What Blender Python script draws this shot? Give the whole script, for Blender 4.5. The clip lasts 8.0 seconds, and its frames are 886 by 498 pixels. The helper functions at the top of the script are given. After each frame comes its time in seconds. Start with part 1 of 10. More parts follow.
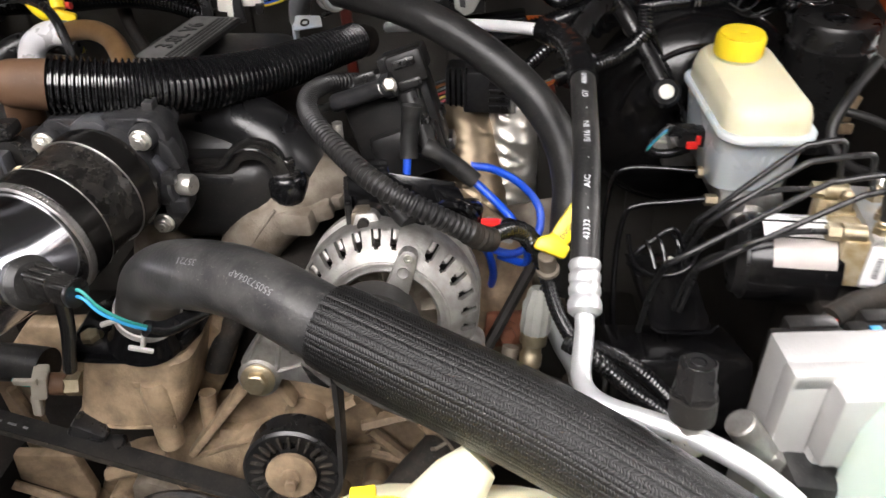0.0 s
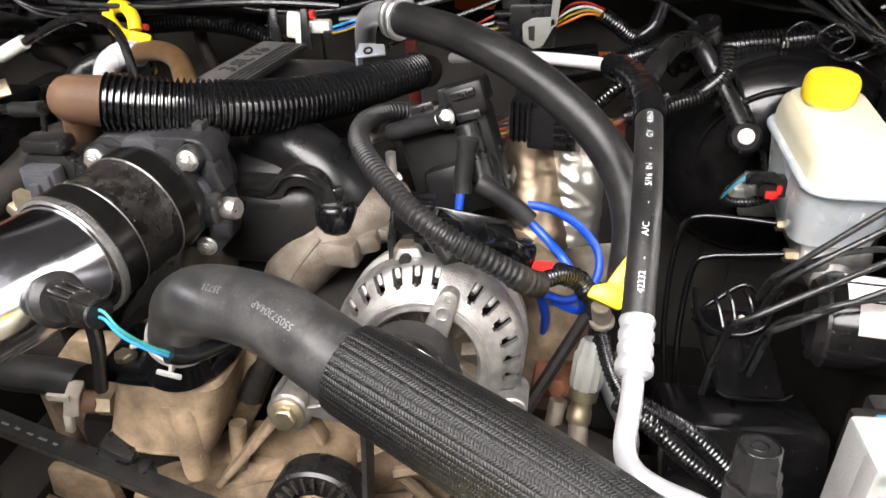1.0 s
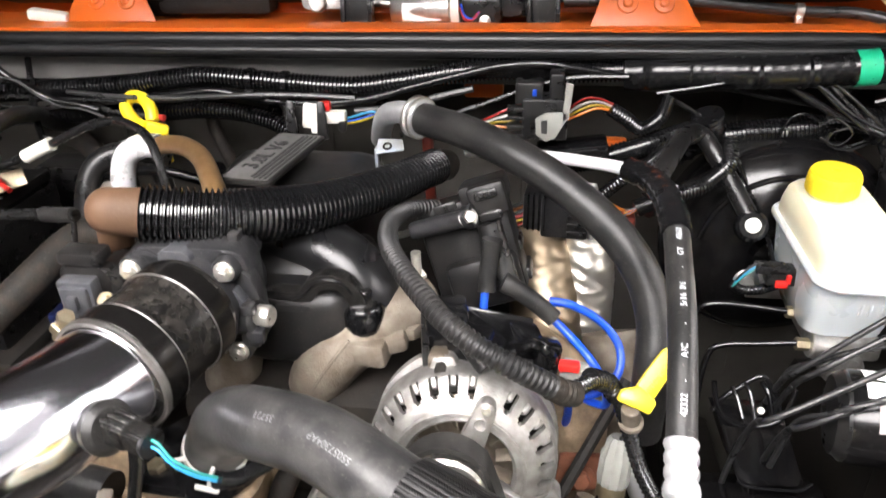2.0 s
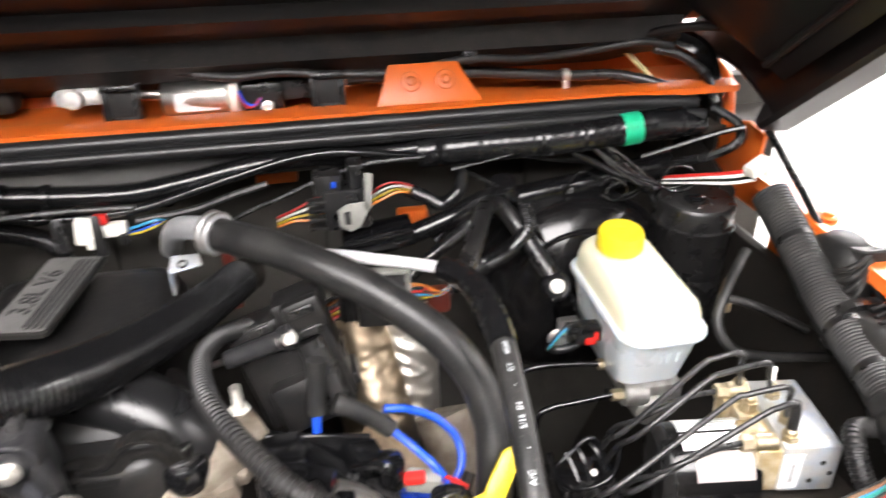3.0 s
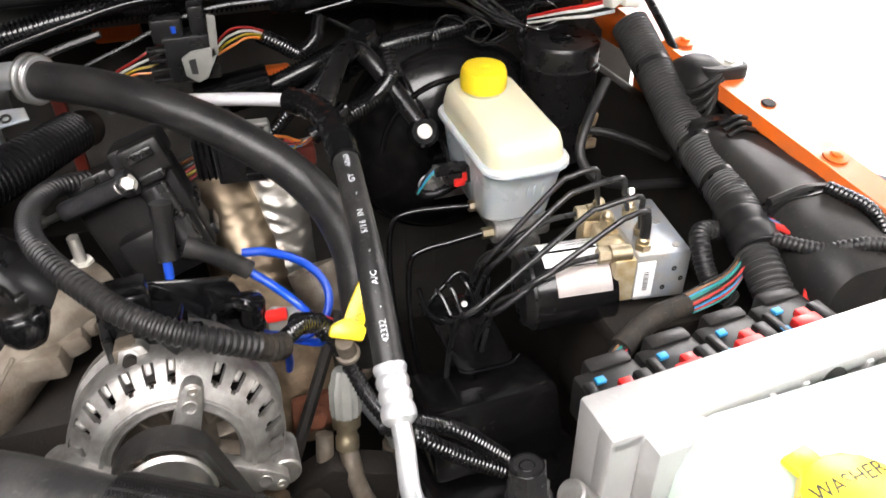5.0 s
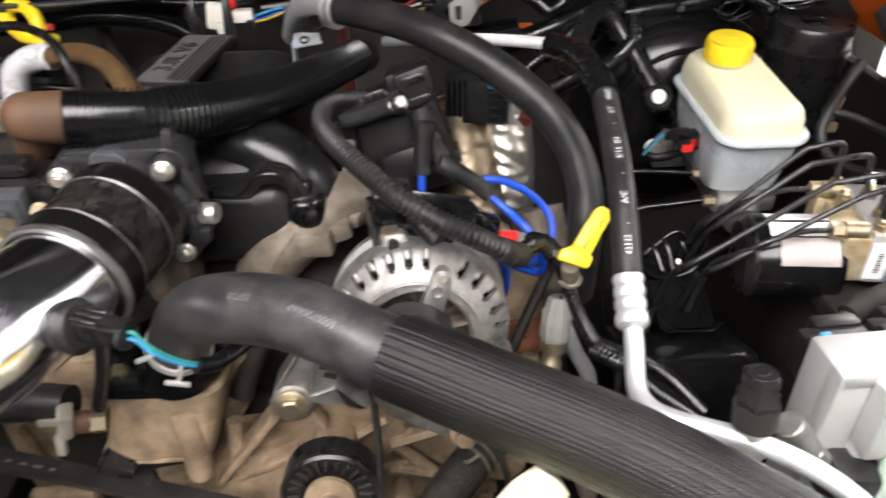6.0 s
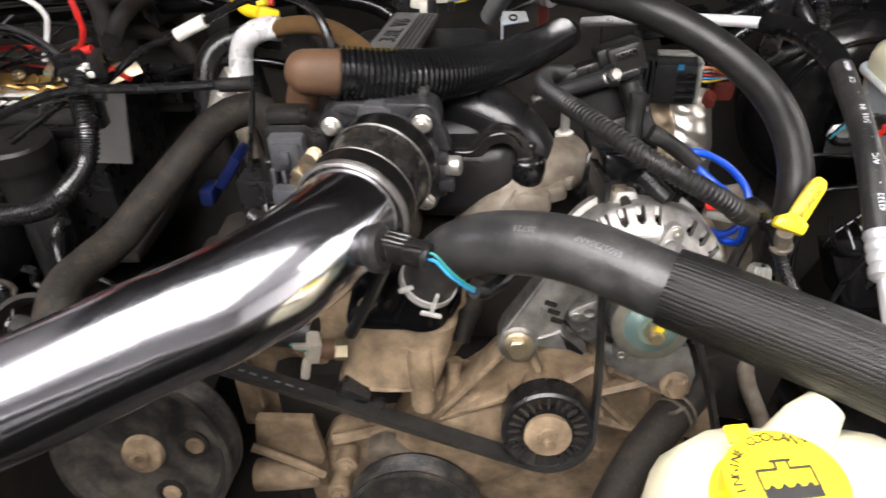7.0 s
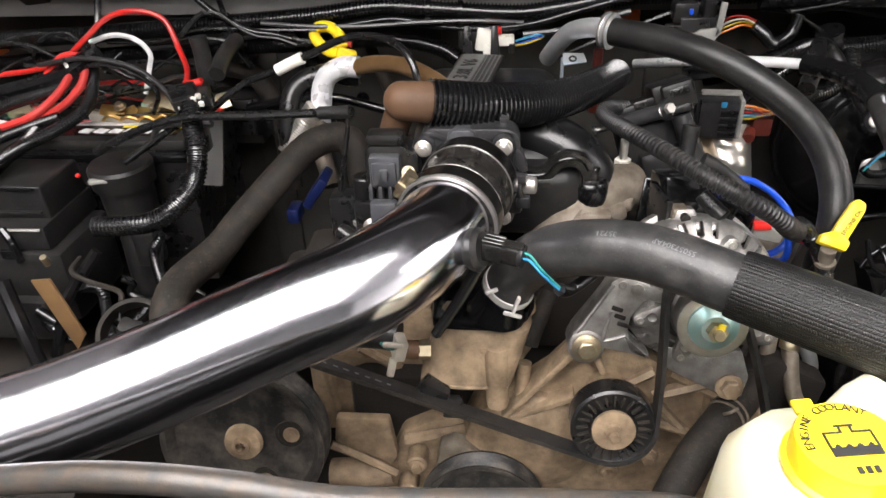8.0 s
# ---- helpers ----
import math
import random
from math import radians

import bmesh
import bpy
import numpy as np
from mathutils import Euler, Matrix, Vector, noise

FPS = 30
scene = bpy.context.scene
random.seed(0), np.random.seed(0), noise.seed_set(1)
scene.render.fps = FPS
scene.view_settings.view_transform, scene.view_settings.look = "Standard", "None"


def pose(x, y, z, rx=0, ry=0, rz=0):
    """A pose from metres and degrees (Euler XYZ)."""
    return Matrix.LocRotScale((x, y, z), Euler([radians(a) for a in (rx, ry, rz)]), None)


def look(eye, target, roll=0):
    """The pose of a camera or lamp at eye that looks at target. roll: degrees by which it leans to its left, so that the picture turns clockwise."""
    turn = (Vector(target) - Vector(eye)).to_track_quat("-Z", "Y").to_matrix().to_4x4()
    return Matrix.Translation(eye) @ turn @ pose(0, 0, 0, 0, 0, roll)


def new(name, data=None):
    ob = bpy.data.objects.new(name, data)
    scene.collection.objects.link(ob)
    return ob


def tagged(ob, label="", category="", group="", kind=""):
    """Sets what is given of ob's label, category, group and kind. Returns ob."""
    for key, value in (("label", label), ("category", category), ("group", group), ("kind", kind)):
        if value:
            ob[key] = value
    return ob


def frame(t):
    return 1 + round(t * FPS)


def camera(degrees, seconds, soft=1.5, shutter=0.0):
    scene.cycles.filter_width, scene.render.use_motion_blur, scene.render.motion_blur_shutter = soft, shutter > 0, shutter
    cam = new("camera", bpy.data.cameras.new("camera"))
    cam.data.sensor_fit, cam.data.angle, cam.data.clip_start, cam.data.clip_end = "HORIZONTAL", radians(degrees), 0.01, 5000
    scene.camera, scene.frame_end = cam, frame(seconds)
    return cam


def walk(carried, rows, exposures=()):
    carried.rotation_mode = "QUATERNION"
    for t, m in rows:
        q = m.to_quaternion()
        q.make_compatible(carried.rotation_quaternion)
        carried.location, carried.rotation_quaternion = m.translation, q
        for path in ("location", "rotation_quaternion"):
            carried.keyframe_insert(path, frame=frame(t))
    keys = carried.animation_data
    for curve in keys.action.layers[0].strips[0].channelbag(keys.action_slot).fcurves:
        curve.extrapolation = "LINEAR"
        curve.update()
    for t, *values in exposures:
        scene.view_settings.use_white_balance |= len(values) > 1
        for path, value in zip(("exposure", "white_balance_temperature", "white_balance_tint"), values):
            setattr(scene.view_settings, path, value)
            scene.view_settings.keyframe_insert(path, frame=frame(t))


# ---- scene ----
cam = camera(63.6, 8.0, shutter=0.4)
PATH = [
    (0, (0.037, 0.058, 1.465), (-0.055, 1.699, 0.325), -1.7),
    (0.5, (0.053, 0.092, 1.446), (-0.197, 1.749, 0.354), -1.8),
    (1, (0.054, 0.09, 1.45), (-0.24, 1.763, 0.394), -1.8),
    (1.2, (0.051, 0.092, 1.454), (-0.242, 1.78, 0.422), -1.6),
    (2.3, (-0.018, 0.107, 1.529), (-0.184, 1.865, 0.59), -1.7),
    (2.5, (-0.036, 0.123, 1.547), (-0.065, 1.892, 0.614), -1.8),
    (3, (0.0, 0.159, 1.569), (0.31, 1.898, 0.63), -1.2),
    (3.5, (0.066, 0.202, 1.575), (0.56, 1.879, 0.603), -1.2),
    (4, (0.074, 0.19, 1.551), (0.606, 1.771, 0.447), -1.4),
    (4.2, (0.064, 0.173, 1.542), (0.597, 1.733, 0.41), -1.4),
    (5.3, (0.033, 0.109, 1.49), (0.484, 1.676, 0.331), -1.0),
    (5.5, (0.02, 0.097, 1.488), (0.366, 1.684, 0.321), -1.0),
    (6, (-0.026, 0.063, 1.485), (0.023, 1.696, 0.33), -1.6),
    (6.5, (-0.104, 0.037, 1.483), (-0.145, 1.675, 0.336), -1.8),
    (7, (-0.165, -0.003, 1.479), (-0.296, 1.639, 0.344), -2.2),
    (7.5, (-0.214, -0.038, 1.481), (-0.377, 1.637, 0.401), -2.1),
    (8, (-0.222, -0.087, 1.492), (-0.39, 1.622, 0.468), -1.9),
]
EXPOSURES = [(0, -0.62), (0.5, -0.2), (1.2, -0.02), (2.3, 0.3), (3, 0.3), (3.5, 0.1), (4.2, -0.52), (5.3, -0.42), (6, -0.5), (7, -0.38), (8, -0.45)]      # the clip's camera opens up over the dark cowl
walk(cam, [(t, look(eye, target, roll)) for t, eye, target, roll in PATH], EXPOSURES)

# ---- light: an assumed closed garage with added ceiling panels, dim grey world behind it ----
world = bpy.data.worlds.new("world")
scene.world = world
world.use_nodes = True
world.node_tree.nodes["Background"].inputs[0].default_value = (0.8, 0.88, 1.0, 1)
world.node_tree.nodes["Background"].inputs[1].default_value = 0.3
# unseen panels added at the ceiling: centre x, y, length along x, width along y, brightness of the diffuser
# the last two are added only to wash the white walls
LAMPS = [(-0.5, -0.02, 2.2, 0.62, 24), (-0.5, -0.70, 2.2, 0.62, 24), (-0.5, -1.38, 2.2, 0.62, 24), (-0.5, -2.06, 2.2, 0.62, 24), (2.85, 0.4, 0.5, 2.6, 24), (2.75, 2.8, 0.6, 1.8, 80)]

# ---- building helpers ----
ORG = {}


def mesh_from(name, bm, material):
    me = bpy.data.meshes.new(name)
    bmesh.ops.recalc_face_normals(bm, faces=bm.faces[:])
    for f in bm.faces:
        f.smooth = True
    bm.to_mesh(me)
    bm.free()
    me.materials.append(material)
    me.set_sharp_from_angle(angle=radians(38))
    return me


def thing(name, label, category, at, group="", kind=""):
    ob = new(name)
    ob.empty_display_size = 0.02
    ob.location = at
    ORG[ob] = Vector(at)
    return tagged(ob, label, category, group, kind)


def part(name, bm, material, parent, label=""):
    o = ORG[parent]
    bmesh.ops.translate(bm, verts=bm.verts[:], vec=-o)
    ob = new(name, mesh_from(name, bm, material))
    ob.parent = parent
    ORG[ob] = o
    return tagged(ob, label)


def solid(name, bm, material, label, category, group="", kind=""):
    """A thing made of one mesh, with its origin at the middle of its foot."""
    xs = [v.co for v in bm.verts]
    o = Vector((sum(v.x for v in xs) / len(xs), sum(v.y for v in xs) / len(xs), min(v.z for v in xs)))
    bmesh.ops.translate(bm, verts=bm.verts[:], vec=-o)
    ob = new(name, mesh_from(name, bm, material))
    ob.location = o
    ORG[ob] = o
    return tagged(ob, label, category, group, kind)


def joined(*bms):
    out = bmesh.new()
    for b in bms:
        me = bpy.data.meshes.new("tmp")
        b.to_mesh(me)
        b.free()
        out.from_mesh(me)
        bpy.data.meshes.remove(me)
    return out


def turned(rx=0, ry=0, rz=0):
    return Euler([radians(a) for a in (rx, ry, rz)]).to_matrix().to_4x4()


def frame_of(at, axis, spin=0):
    """A matrix at a point whose z runs along axis."""
    q = Vector(axis).normalized().to_track_quat("Z", "Y").to_matrix().to_4x4()
    return Matrix.Translation(at) @ q @ Matrix.Rotation(radians(spin), 4, "Z")


def box(at, size, bevel=0.002, rot=None, taper=1.0, seg=1):
    """A bevelled box round its centre; taper scales its top."""
    bm = bmesh.new()
    bmesh.ops.create_cube(bm, size=1)
    for v in bm.verts:
        k = taper if v.co.z > 0 else 1
        v.co = Vector((v.co.x * size[0] * k, v.co.y * size[1] * k, v.co.z * size[2]))
    if bevel:
        bmesh.ops.bevel(bm, geom=bm.edges[:], offset=min(bevel, min(size) * 0.45), segments=seg + 1, affect="EDGES", profile=0.5)
    m = Matrix.Translation(at) @ (rot if rot is not None else Matrix())
    bmesh.ops.transform(bm, matrix=m, verts=bm.verts[:])
    return bm


def lathe(profile, at, axis, seg=28, lobes=0, lobe=0.0):
    """Turns a profile of (radius, height) about an axis. lobes: knurls round the edge."""
    bm = bmesh.new()
    m = frame_of(at, axis)
    rings = []
    for r, h in profile:
        ring = []
        for i in range(seg):
            a = 2 * math.pi * i / seg
            k = r * (1 + (lobe * math.cos(lobes * a) if lobes else 0))
            ring.append(bm.verts.new(m @ Vector((k * math.cos(a), k * math.sin(a), h))))
        rings.append(ring)
    for a, b in zip(rings, rings[1:]):
        for i in range(seg):
            bm.faces.new((a[i], a[(i + 1) % seg], b[(i + 1) % seg], b[i]))
    closed = profile[0] == profile[-1]
    if profile[0][0] > 1e-6 and not closed:
        bm.faces.new(rings[0][::-1])
    if profile[-1][0] > 1e-6 and not closed:
        bm.faces.new(rings[-1])
    bmesh.ops.remove_doubles(bm, verts=bm.verts[:], dist=1e-6)
    return bm


def cyl(p0, p1, r, r2=None, seg=24, edge=0.12):
    p0, p1 = Vector(p0), Vector(p1)
    h = (p1 - p0).length
    r2 = r if r2 is None else r2
    e = min(r, r2, h) * edge
    return lathe([(0, 0), (r - e, 0), (r, e), (r2, h - e), (r2 - e, h), (0, h)], p0, p1 - p0, seg)


def ring(at, axis, r_in, r_out, h, seg=32):
    e = min(r_out - r_in, h) * 0.2
    prof = [(r_in, 0), (r_out - e, 0), (r_out, e), (r_out, h - e), (r_out - e, h), (r_in, h)]
    bm = bmesh.new()
    m = frame_of(at, axis)
    rings = [[bm.verts.new(m @ Vector((r * math.cos(2 * math.pi * i / seg), r * math.sin(2 * math.pi * i / seg), z))) for i in range(seg)] for r, z in prof]
    for k in range(len(rings)):
        a, b = rings[k], rings[(k + 1) % len(rings)]
        for i in range(seg):
            bm.faces.new((a[i], a[(i + 1) % seg], b[(i + 1) % seg], b[i]))
    return bm


def smooth_path(pts, step):
    """Catmull-Rom through the points, cut into even steps."""
    p = [Vector(q) for q in pts]
    p = [2 * p[0] - p[1]] + p + [2 * p[-1] - p[-2]]
    fine = []
    for i in range(1, len(p) - 2):
        a, b, c, d = p[i - 1:i + 3]
        for k in range(24):
            t = k / 24
            fine.append(0.5 * (2 * b + (c - a) * t + (2 * a - 5 * b + 4 * c - d) * t * t + (3 * b - a - 3 * c + d) * t ** 3))
    fine.append(p[-2])
    run = [0.0]
    for a, b in zip(fine, fine[1:]):
        run.append(run[-1] + (b - a).length)
    n = max(2, round(run[-1] / step))
    out, j = [], 0
    for k in range(n + 1):
        s = run[-1] * k / n
        while j < len(run) - 2 and run[j + 1] < s:
            j += 1
        f = (s - run[j]) / max(run[j + 1] - run[j], 1e-9)
        out.append(fine[j].lerp(fine[j + 1], min(max(f, 0), 1)))
    return out


def frames_along(path):
    """Tangent, side and up of each point of a path, without twist."""
    out = []
    side = None
    for i, p in enumerate(path):
        t = (path[min(i + 1, len(path) - 1)] - path[max(i - 1, 0)]).normalized()
        if side is None:
            side = t.orthogonal().normalized() if abs(t.z) > 0.9 else t.cross(Vector((0, 0, 1))).normalized()
        side = (side - t * side.dot(t)).normalized()
        out.append((t, side, side.cross(t).normalized()))
    return out


def tube(pts, r, seg=14, step=None, shape=None, around=None, cap=True):
    """Sweeps a round section along a smooth path. shape(s): radius factor at s metres; around(a): factor at angle a."""
    step = step or max(r * 0.7, 0.003)
    path = smooth_path(pts, step)
    fr = frames_along(path)
    bm = bmesh.new()
    uv = bm.loops.layers.uv.new("UVMap")
    rings, run, s = [], [], 0.0
    for i, (p, (t, a, b)) in enumerate(zip(path, fr)):
        if i:
            s += (p - path[i - 1]).length
        run.append(s)
        k = r * (shape(s) if shape else 1)
        ring_ = []
        for j in range(seg):
            w = 2 * math.pi * j / seg
            q = k * (around(w) if around else 1)
            ring_.append(bm.verts.new(p + a * (q * math.cos(w)) + b * (q * math.sin(w))))
        rings.append(ring_)
    for i in range(len(rings) - 1):
        for j in range(seg):
            k = (j + 1) % seg
            f = bm.faces.new((rings[i][j], rings[i][k], rings[i + 1][k], rings[i + 1][j]))
            for loop, (u, v) in zip(f.loops, ((j, i), (j + 1, i), (j + 1, i + 1), (j, i + 1))):
                loop[uv].uv = (u / seg, run[v])
    if cap:
        bm.faces.new(rings[0][::-1])
        bm.faces.new(rings[-1])
    return bm


def loom(pts, r, pitch=0.004, depth=0.12, seg=12, slim=None):
    """Corrugated conduit: real ribs, square in profile. slim(s): a further radius factor at s metres."""
    n = [0]

    def wave(s):
        n[0] += 1
        return (1.0 if n[0] % 4 in (0, 1) else 1 - depth) * (slim(s) if slim else 1)
    return tube(pts, r, seg, pitch / 4, wave)


def prism(poly, m, depth, bevel=0.0):
    """Extrudes a flat outline, lying in m's x and y, along m's z."""
    bm = bmesh.new()
    low = [bm.verts.new(Vector((x, y, 0))) for x, y in poly]
    top = [bm.verts.new(Vector((x, y, depth))) for x, y in poly]
    bm.faces.new(low[::-1])
    bm.faces.new(top)
    for i in range(len(poly)):
        k = (i + 1) % len(poly)
        bm.faces.new((low[i], low[k], top[k], top[i]))
    bmesh.ops.recalc_face_normals(bm, faces=bm.faces[:])
    if bevel:
        bmesh.ops.bevel(bm, geom=bm.edges[:], offset=bevel, segments=2, affect="EDGES", profile=0.5)
    bmesh.ops.transform(bm, matrix=m, verts=bm.verts[:])
    return bm


def rounded(w, h, r, n=5):
    """Outline of a rounded rectangle round its centre."""
    out = []
    for cx, cy, a0 in ((w / 2 - r, h / 2 - r, 0), (-w / 2 + r, h / 2 - r, 90), (-w / 2 + r, -h / 2 + r, 180), (w / 2 - r, -h / 2 + r, 270)):
        for k in range(n):
            a = radians(a0 + 90 * k / (n - 1))
            out.append((cx + r * math.cos(a), cy + r * math.sin(a)))
    return out


def loft(sections):
    """Skin over outlines of equal count (lists of Vectors), capped."""
    bm = bmesh.new()
    rings = [[bm.verts.new(v) for v in s] for s in sections]
    for a, b in zip(rings, rings[1:]):
        n = len(a)
        for i in range(n):
            bm.faces.new((a[i], a[(i + 1) % n], b[(i + 1) % n], b[i]))
    bm.faces.new(rings[0][::-1])
    bm.faces.new(rings[-1])
    return bm


def bolt(at, axis, r, head=None, flange=1.45):
    """Hexagonal head on its flange, seated at a point."""
    head = head or r * 1.1
    f = lathe([(0, 0), (r * flange, 0), (r * flange, r * 0.25), (r * 1.15, r * 0.4), (0, r * 0.4)], at, axis, 20)
    h = lathe([(0, r * 0.3), (r, r * 0.3), (r, head), (r * 0.85, head * 1.12), (0, head * 1.12)], at, axis, 6)
    return joined(f, h)


def letters(body, size, m, depth=0.0004, bend=None):
    """Raised lettering in the built-in font, laid in m's x and y. bend(x, y): a point for flat letters laid on a curved surface."""
    cu = bpy.data.curves.new("letters", "FONT")
    cu.body, cu.size, cu.extrude, cu.resolution_u = body, size, (0 if bend else depth), 3
    cu.align_x = cu.align_y = "CENTER"
    ob = bpy.data.objects.new("letters", cu)
    scene.collection.objects.link(ob)
    me = bpy.data.meshes.new_from_object(ob.evaluated_get(bpy.context.evaluated_depsgraph_get()))
    bm = bmesh.new()
    bm.from_mesh(me)
    bpy.data.objects.remove(ob)
    bpy.data.curves.remove(cu)
    if bend:
        bmesh.ops.subdivide_edges(bm, edges=[e for e in bm.edges if e.calc_length() > size * 0.3], cuts=2)
        for v in bm.verts:
            v.co = bend(v.co.x, v.co.y)
    else:
        bmesh.ops.transform(bm, matrix=m, verts=bm.verts[:])
    return bm


def on_tube(pts, r, s0, turn, flip=1):
    """A bend for letters that run along a tube from s0 metres on, at an angle round it."""
    path = smooth_path(pts, 0.004)
    fr = frames_along(path)
    run = [0.0]
    for a, b in zip(path, path[1:]):
        run.append(run[-1] + (b - a).length)

    def bend(x, y):
        s = min(max(s0 + flip * x, 0), run[-1] - 1e-4)
        i = max(k for k in range(len(run)) if run[k] <= s)
        i = min(i, len(path) - 2)
        f = (s - run[i]) / (run[i + 1] - run[i])
        p = path[i].lerp(path[i + 1], f)
        t, a, b = fr[i]
        w = radians(turn) + flip * y / r
        return p + (a * math.cos(w) + b * math.sin(w)) * (r + 0.0004)
    return bend

# ---- materials ----
def make(name, colour, rough=0.5, metal=0.0, second=None, scale=60.0, amount=0.5, bump=0.15, bump_scale=400.0, rough_var=0.12,
         coat=0.0, spec=0.5, dust=None, dust_amount=0.0, dust_scale=25.0, clear=0.0, sub=0.0, per_object=0.0, specks=0.0):
    """A surface with two scales of colour change, uneven gloss, fine relief and, where asked, dusty patches."""
    mt = bpy.data.materials.new(name)
    mt.use_nodes = True
    nt = mt.node_tree
    n, l = nt.nodes, nt.links
    b = n["Principled BSDF"]
    tc = n.new("ShaderNodeTexCoord")
    big = n.new("ShaderNodeTexNoise")
    big.inputs["Scale"].default_value, big.inputs["Detail"].default_value = scale, 5
    l.new(tc.outputs["Object"], big.inputs["Vector"])
    fine = n.new("ShaderNodeTexNoise")
    fine.inputs["Scale"].default_value, fine.inputs["Detail"].default_value = bump_scale, 3
    l.new(tc.outputs["Object"], fine.inputs["Vector"])
    second = second or tuple(c * 0.62 for c in colour)
    ramp = n.new("ShaderNodeMapRange")
    ramp.inputs["From Min"].default_value, ramp.inputs["From Max"].default_value = 0.35, 0.7
    ramp.inputs["To Max"].default_value = amount
    l.new(big.outputs["Fac"], ramp.inputs["Value"])
    mix = n.new("ShaderNodeMix")
    mix.data_type = "RGBA"
    mix.inputs["A"].default_value, mix.inputs["B"].default_value = (*colour, 1), (*second, 1)
    l.new(ramp.outputs["Result"], mix.inputs["Factor"])
    out = mix.outputs["Result"]
    if dust:
        patch = n.new("ShaderNodeTexNoise")
        patch.inputs["Scale"].default_value, patch.inputs["Detail"].default_value, patch.inputs["Roughness"].default_value = dust_scale, 7, 0.65
        l.new(tc.outputs["Object"], patch.inputs["Vector"])
        r2 = n.new("ShaderNodeMapRange")
        r2.inputs["From Min"].default_value, r2.inputs["From Max"].default_value, r2.inputs["To Max"].default_value = 0.42, 0.68, dust_amount
        l.new(patch.outputs["Fac"], r2.inputs["Value"])
        m2 = n.new("ShaderNodeMix")
        m2.data_type = "RGBA"
        m2.inputs["B"].default_value = (*dust, 1)
        l.new(out, m2.inputs["A"])
        l.new(r2.outputs["Result"], m2.inputs["Factor"])
        out = m2.outputs["Result"]
    if specks:
        grit = n.new("ShaderNodeTexNoise")
        grit.inputs["Scale"].default_value, grit.inputs["Detail"].default_value, grit.inputs["Roughness"].default_value = 420, 4, 0.7
        l.new(tc.outputs["Object"], grit.inputs["Vector"])
        r4 = n.new("ShaderNodeMapRange")
        r4.inputs["From Min"].default_value, r4.inputs["From Max"].default_value, r4.inputs["To Max"].default_value = 0.60, 0.72, specks
        l.new(grit.outputs["Fac"], r4.inputs["Value"])
        m4 = n.new("ShaderNodeMix")
        m4.data_type = "RGBA"
        m4.inputs["B"].default_value = (0.16, 0.145, 0.13, 1)
        l.new(out, m4.inputs["A"])
        l.new(r4.outputs["Result"], m4.inputs["Factor"])
        out = m4.outputs["Result"]
    if per_object:
        info = n.new("ShaderNodeObjectInfo")
        hsv = n.new("ShaderNodeHueSaturation")
        m3 = n.new("ShaderNodeMapRange")
        m3.inputs["To Min"].default_value, m3.inputs["To Max"].default_value = 1 - per_object, 1 + per_object
        l.new(info.outputs["Random"], m3.inputs["Value"])
        l.new(m3.outputs["Result"], hsv.inputs["Value"])
        l.new(out, hsv.inputs["Color"])
        out = hsv.outputs["Color"]
    l.new(out, b.inputs["Base Color"])
    rr = n.new("ShaderNodeMapRange")
    rr.inputs["To Min"].default_value, rr.inputs["To Max"].default_value = max(rough - rough_var, 0.02), min(rough + rough_var, 1)
    l.new(big.outputs["Fac"], rr.inputs["Value"])
    l.new(rr.outputs["Result"], b.inputs["Roughness"])
    b.inputs["Metallic"].default_value = metal
    b.inputs["Specular IOR Level"].default_value = spec
    b.inputs["Coat Weight"].default_value = coat
    b.inputs["Coat Roughness"].default_value = 0.08
    if clear:
        b.inputs["Transmission Weight"].default_value = clear
    if sub:
        b.inputs["Subsurface Weight"].default_value = sub
        b.inputs["Subsurface Radius"].default_value = (0.02, 0.015, 0.01)
        b.inputs["Subsurface Scale"].default_value = 0.5
    if bump:
        bp = n.new("ShaderNodeBump")
        bp.inputs["Strength"].default_value, bp.inputs["Distance"].default_value = bump, 0.0006
        l.new(fine.outputs["Fac"], bp.inputs["Height"])
        l.new(bp.outputs["Normal"], b.inputs["Normal"])
    return mt


RUBBER = make("hose_rubber", (0.010, 0.010, 0.0102), 0.38, second=(0.018, 0.0175, 0.017), scale=40, bump=0.35, dust=(0.055, 0.052, 0.048), dust_amount=0.35, dust_scale=45, specks=0.4, spec=0.32)
# paler copy of RUBBER: the radiator hose's sheen is put into the colour
RUBBER_SHEEN = make("sheen_tinted_rubber", (0.017, 0.017, 0.0174), 0.34, second=(0.027, 0.0265, 0.026), scale=40, bump=0.35, dust=(0.09, 0.087, 0.082), dust_amount=0.42, dust_scale=45, specks=0.45, spec=0.4)
CONDUIT_GREY = make("grey_conduit_plastic", (0.020, 0.020, 0.0205), 0.45, second=(0.030, 0.0295, 0.029), bump=0.1, dust=(0.07, 0.065, 0.06), dust_amount=0.3, specks=0.25, spec=0.35)
RUBBER_DUSTY = make("dusty_rubber", (0.013, 0.0118, 0.0105), 0.7, dust=(0.075, 0.058, 0.042), dust_amount=0.35, dust_scale=60, bump=0.4, specks=0.45, spec=0.18)
PLASTIC = make("black_plastic", (0.007, 0.007, 0.0074), 0.29, second=(0.012, 0.012, 0.012), bump=0.12, bump_scale=900, dust=(0.05, 0.044, 0.038), dust_amount=0.14, specks=0.25, spec=0.42)
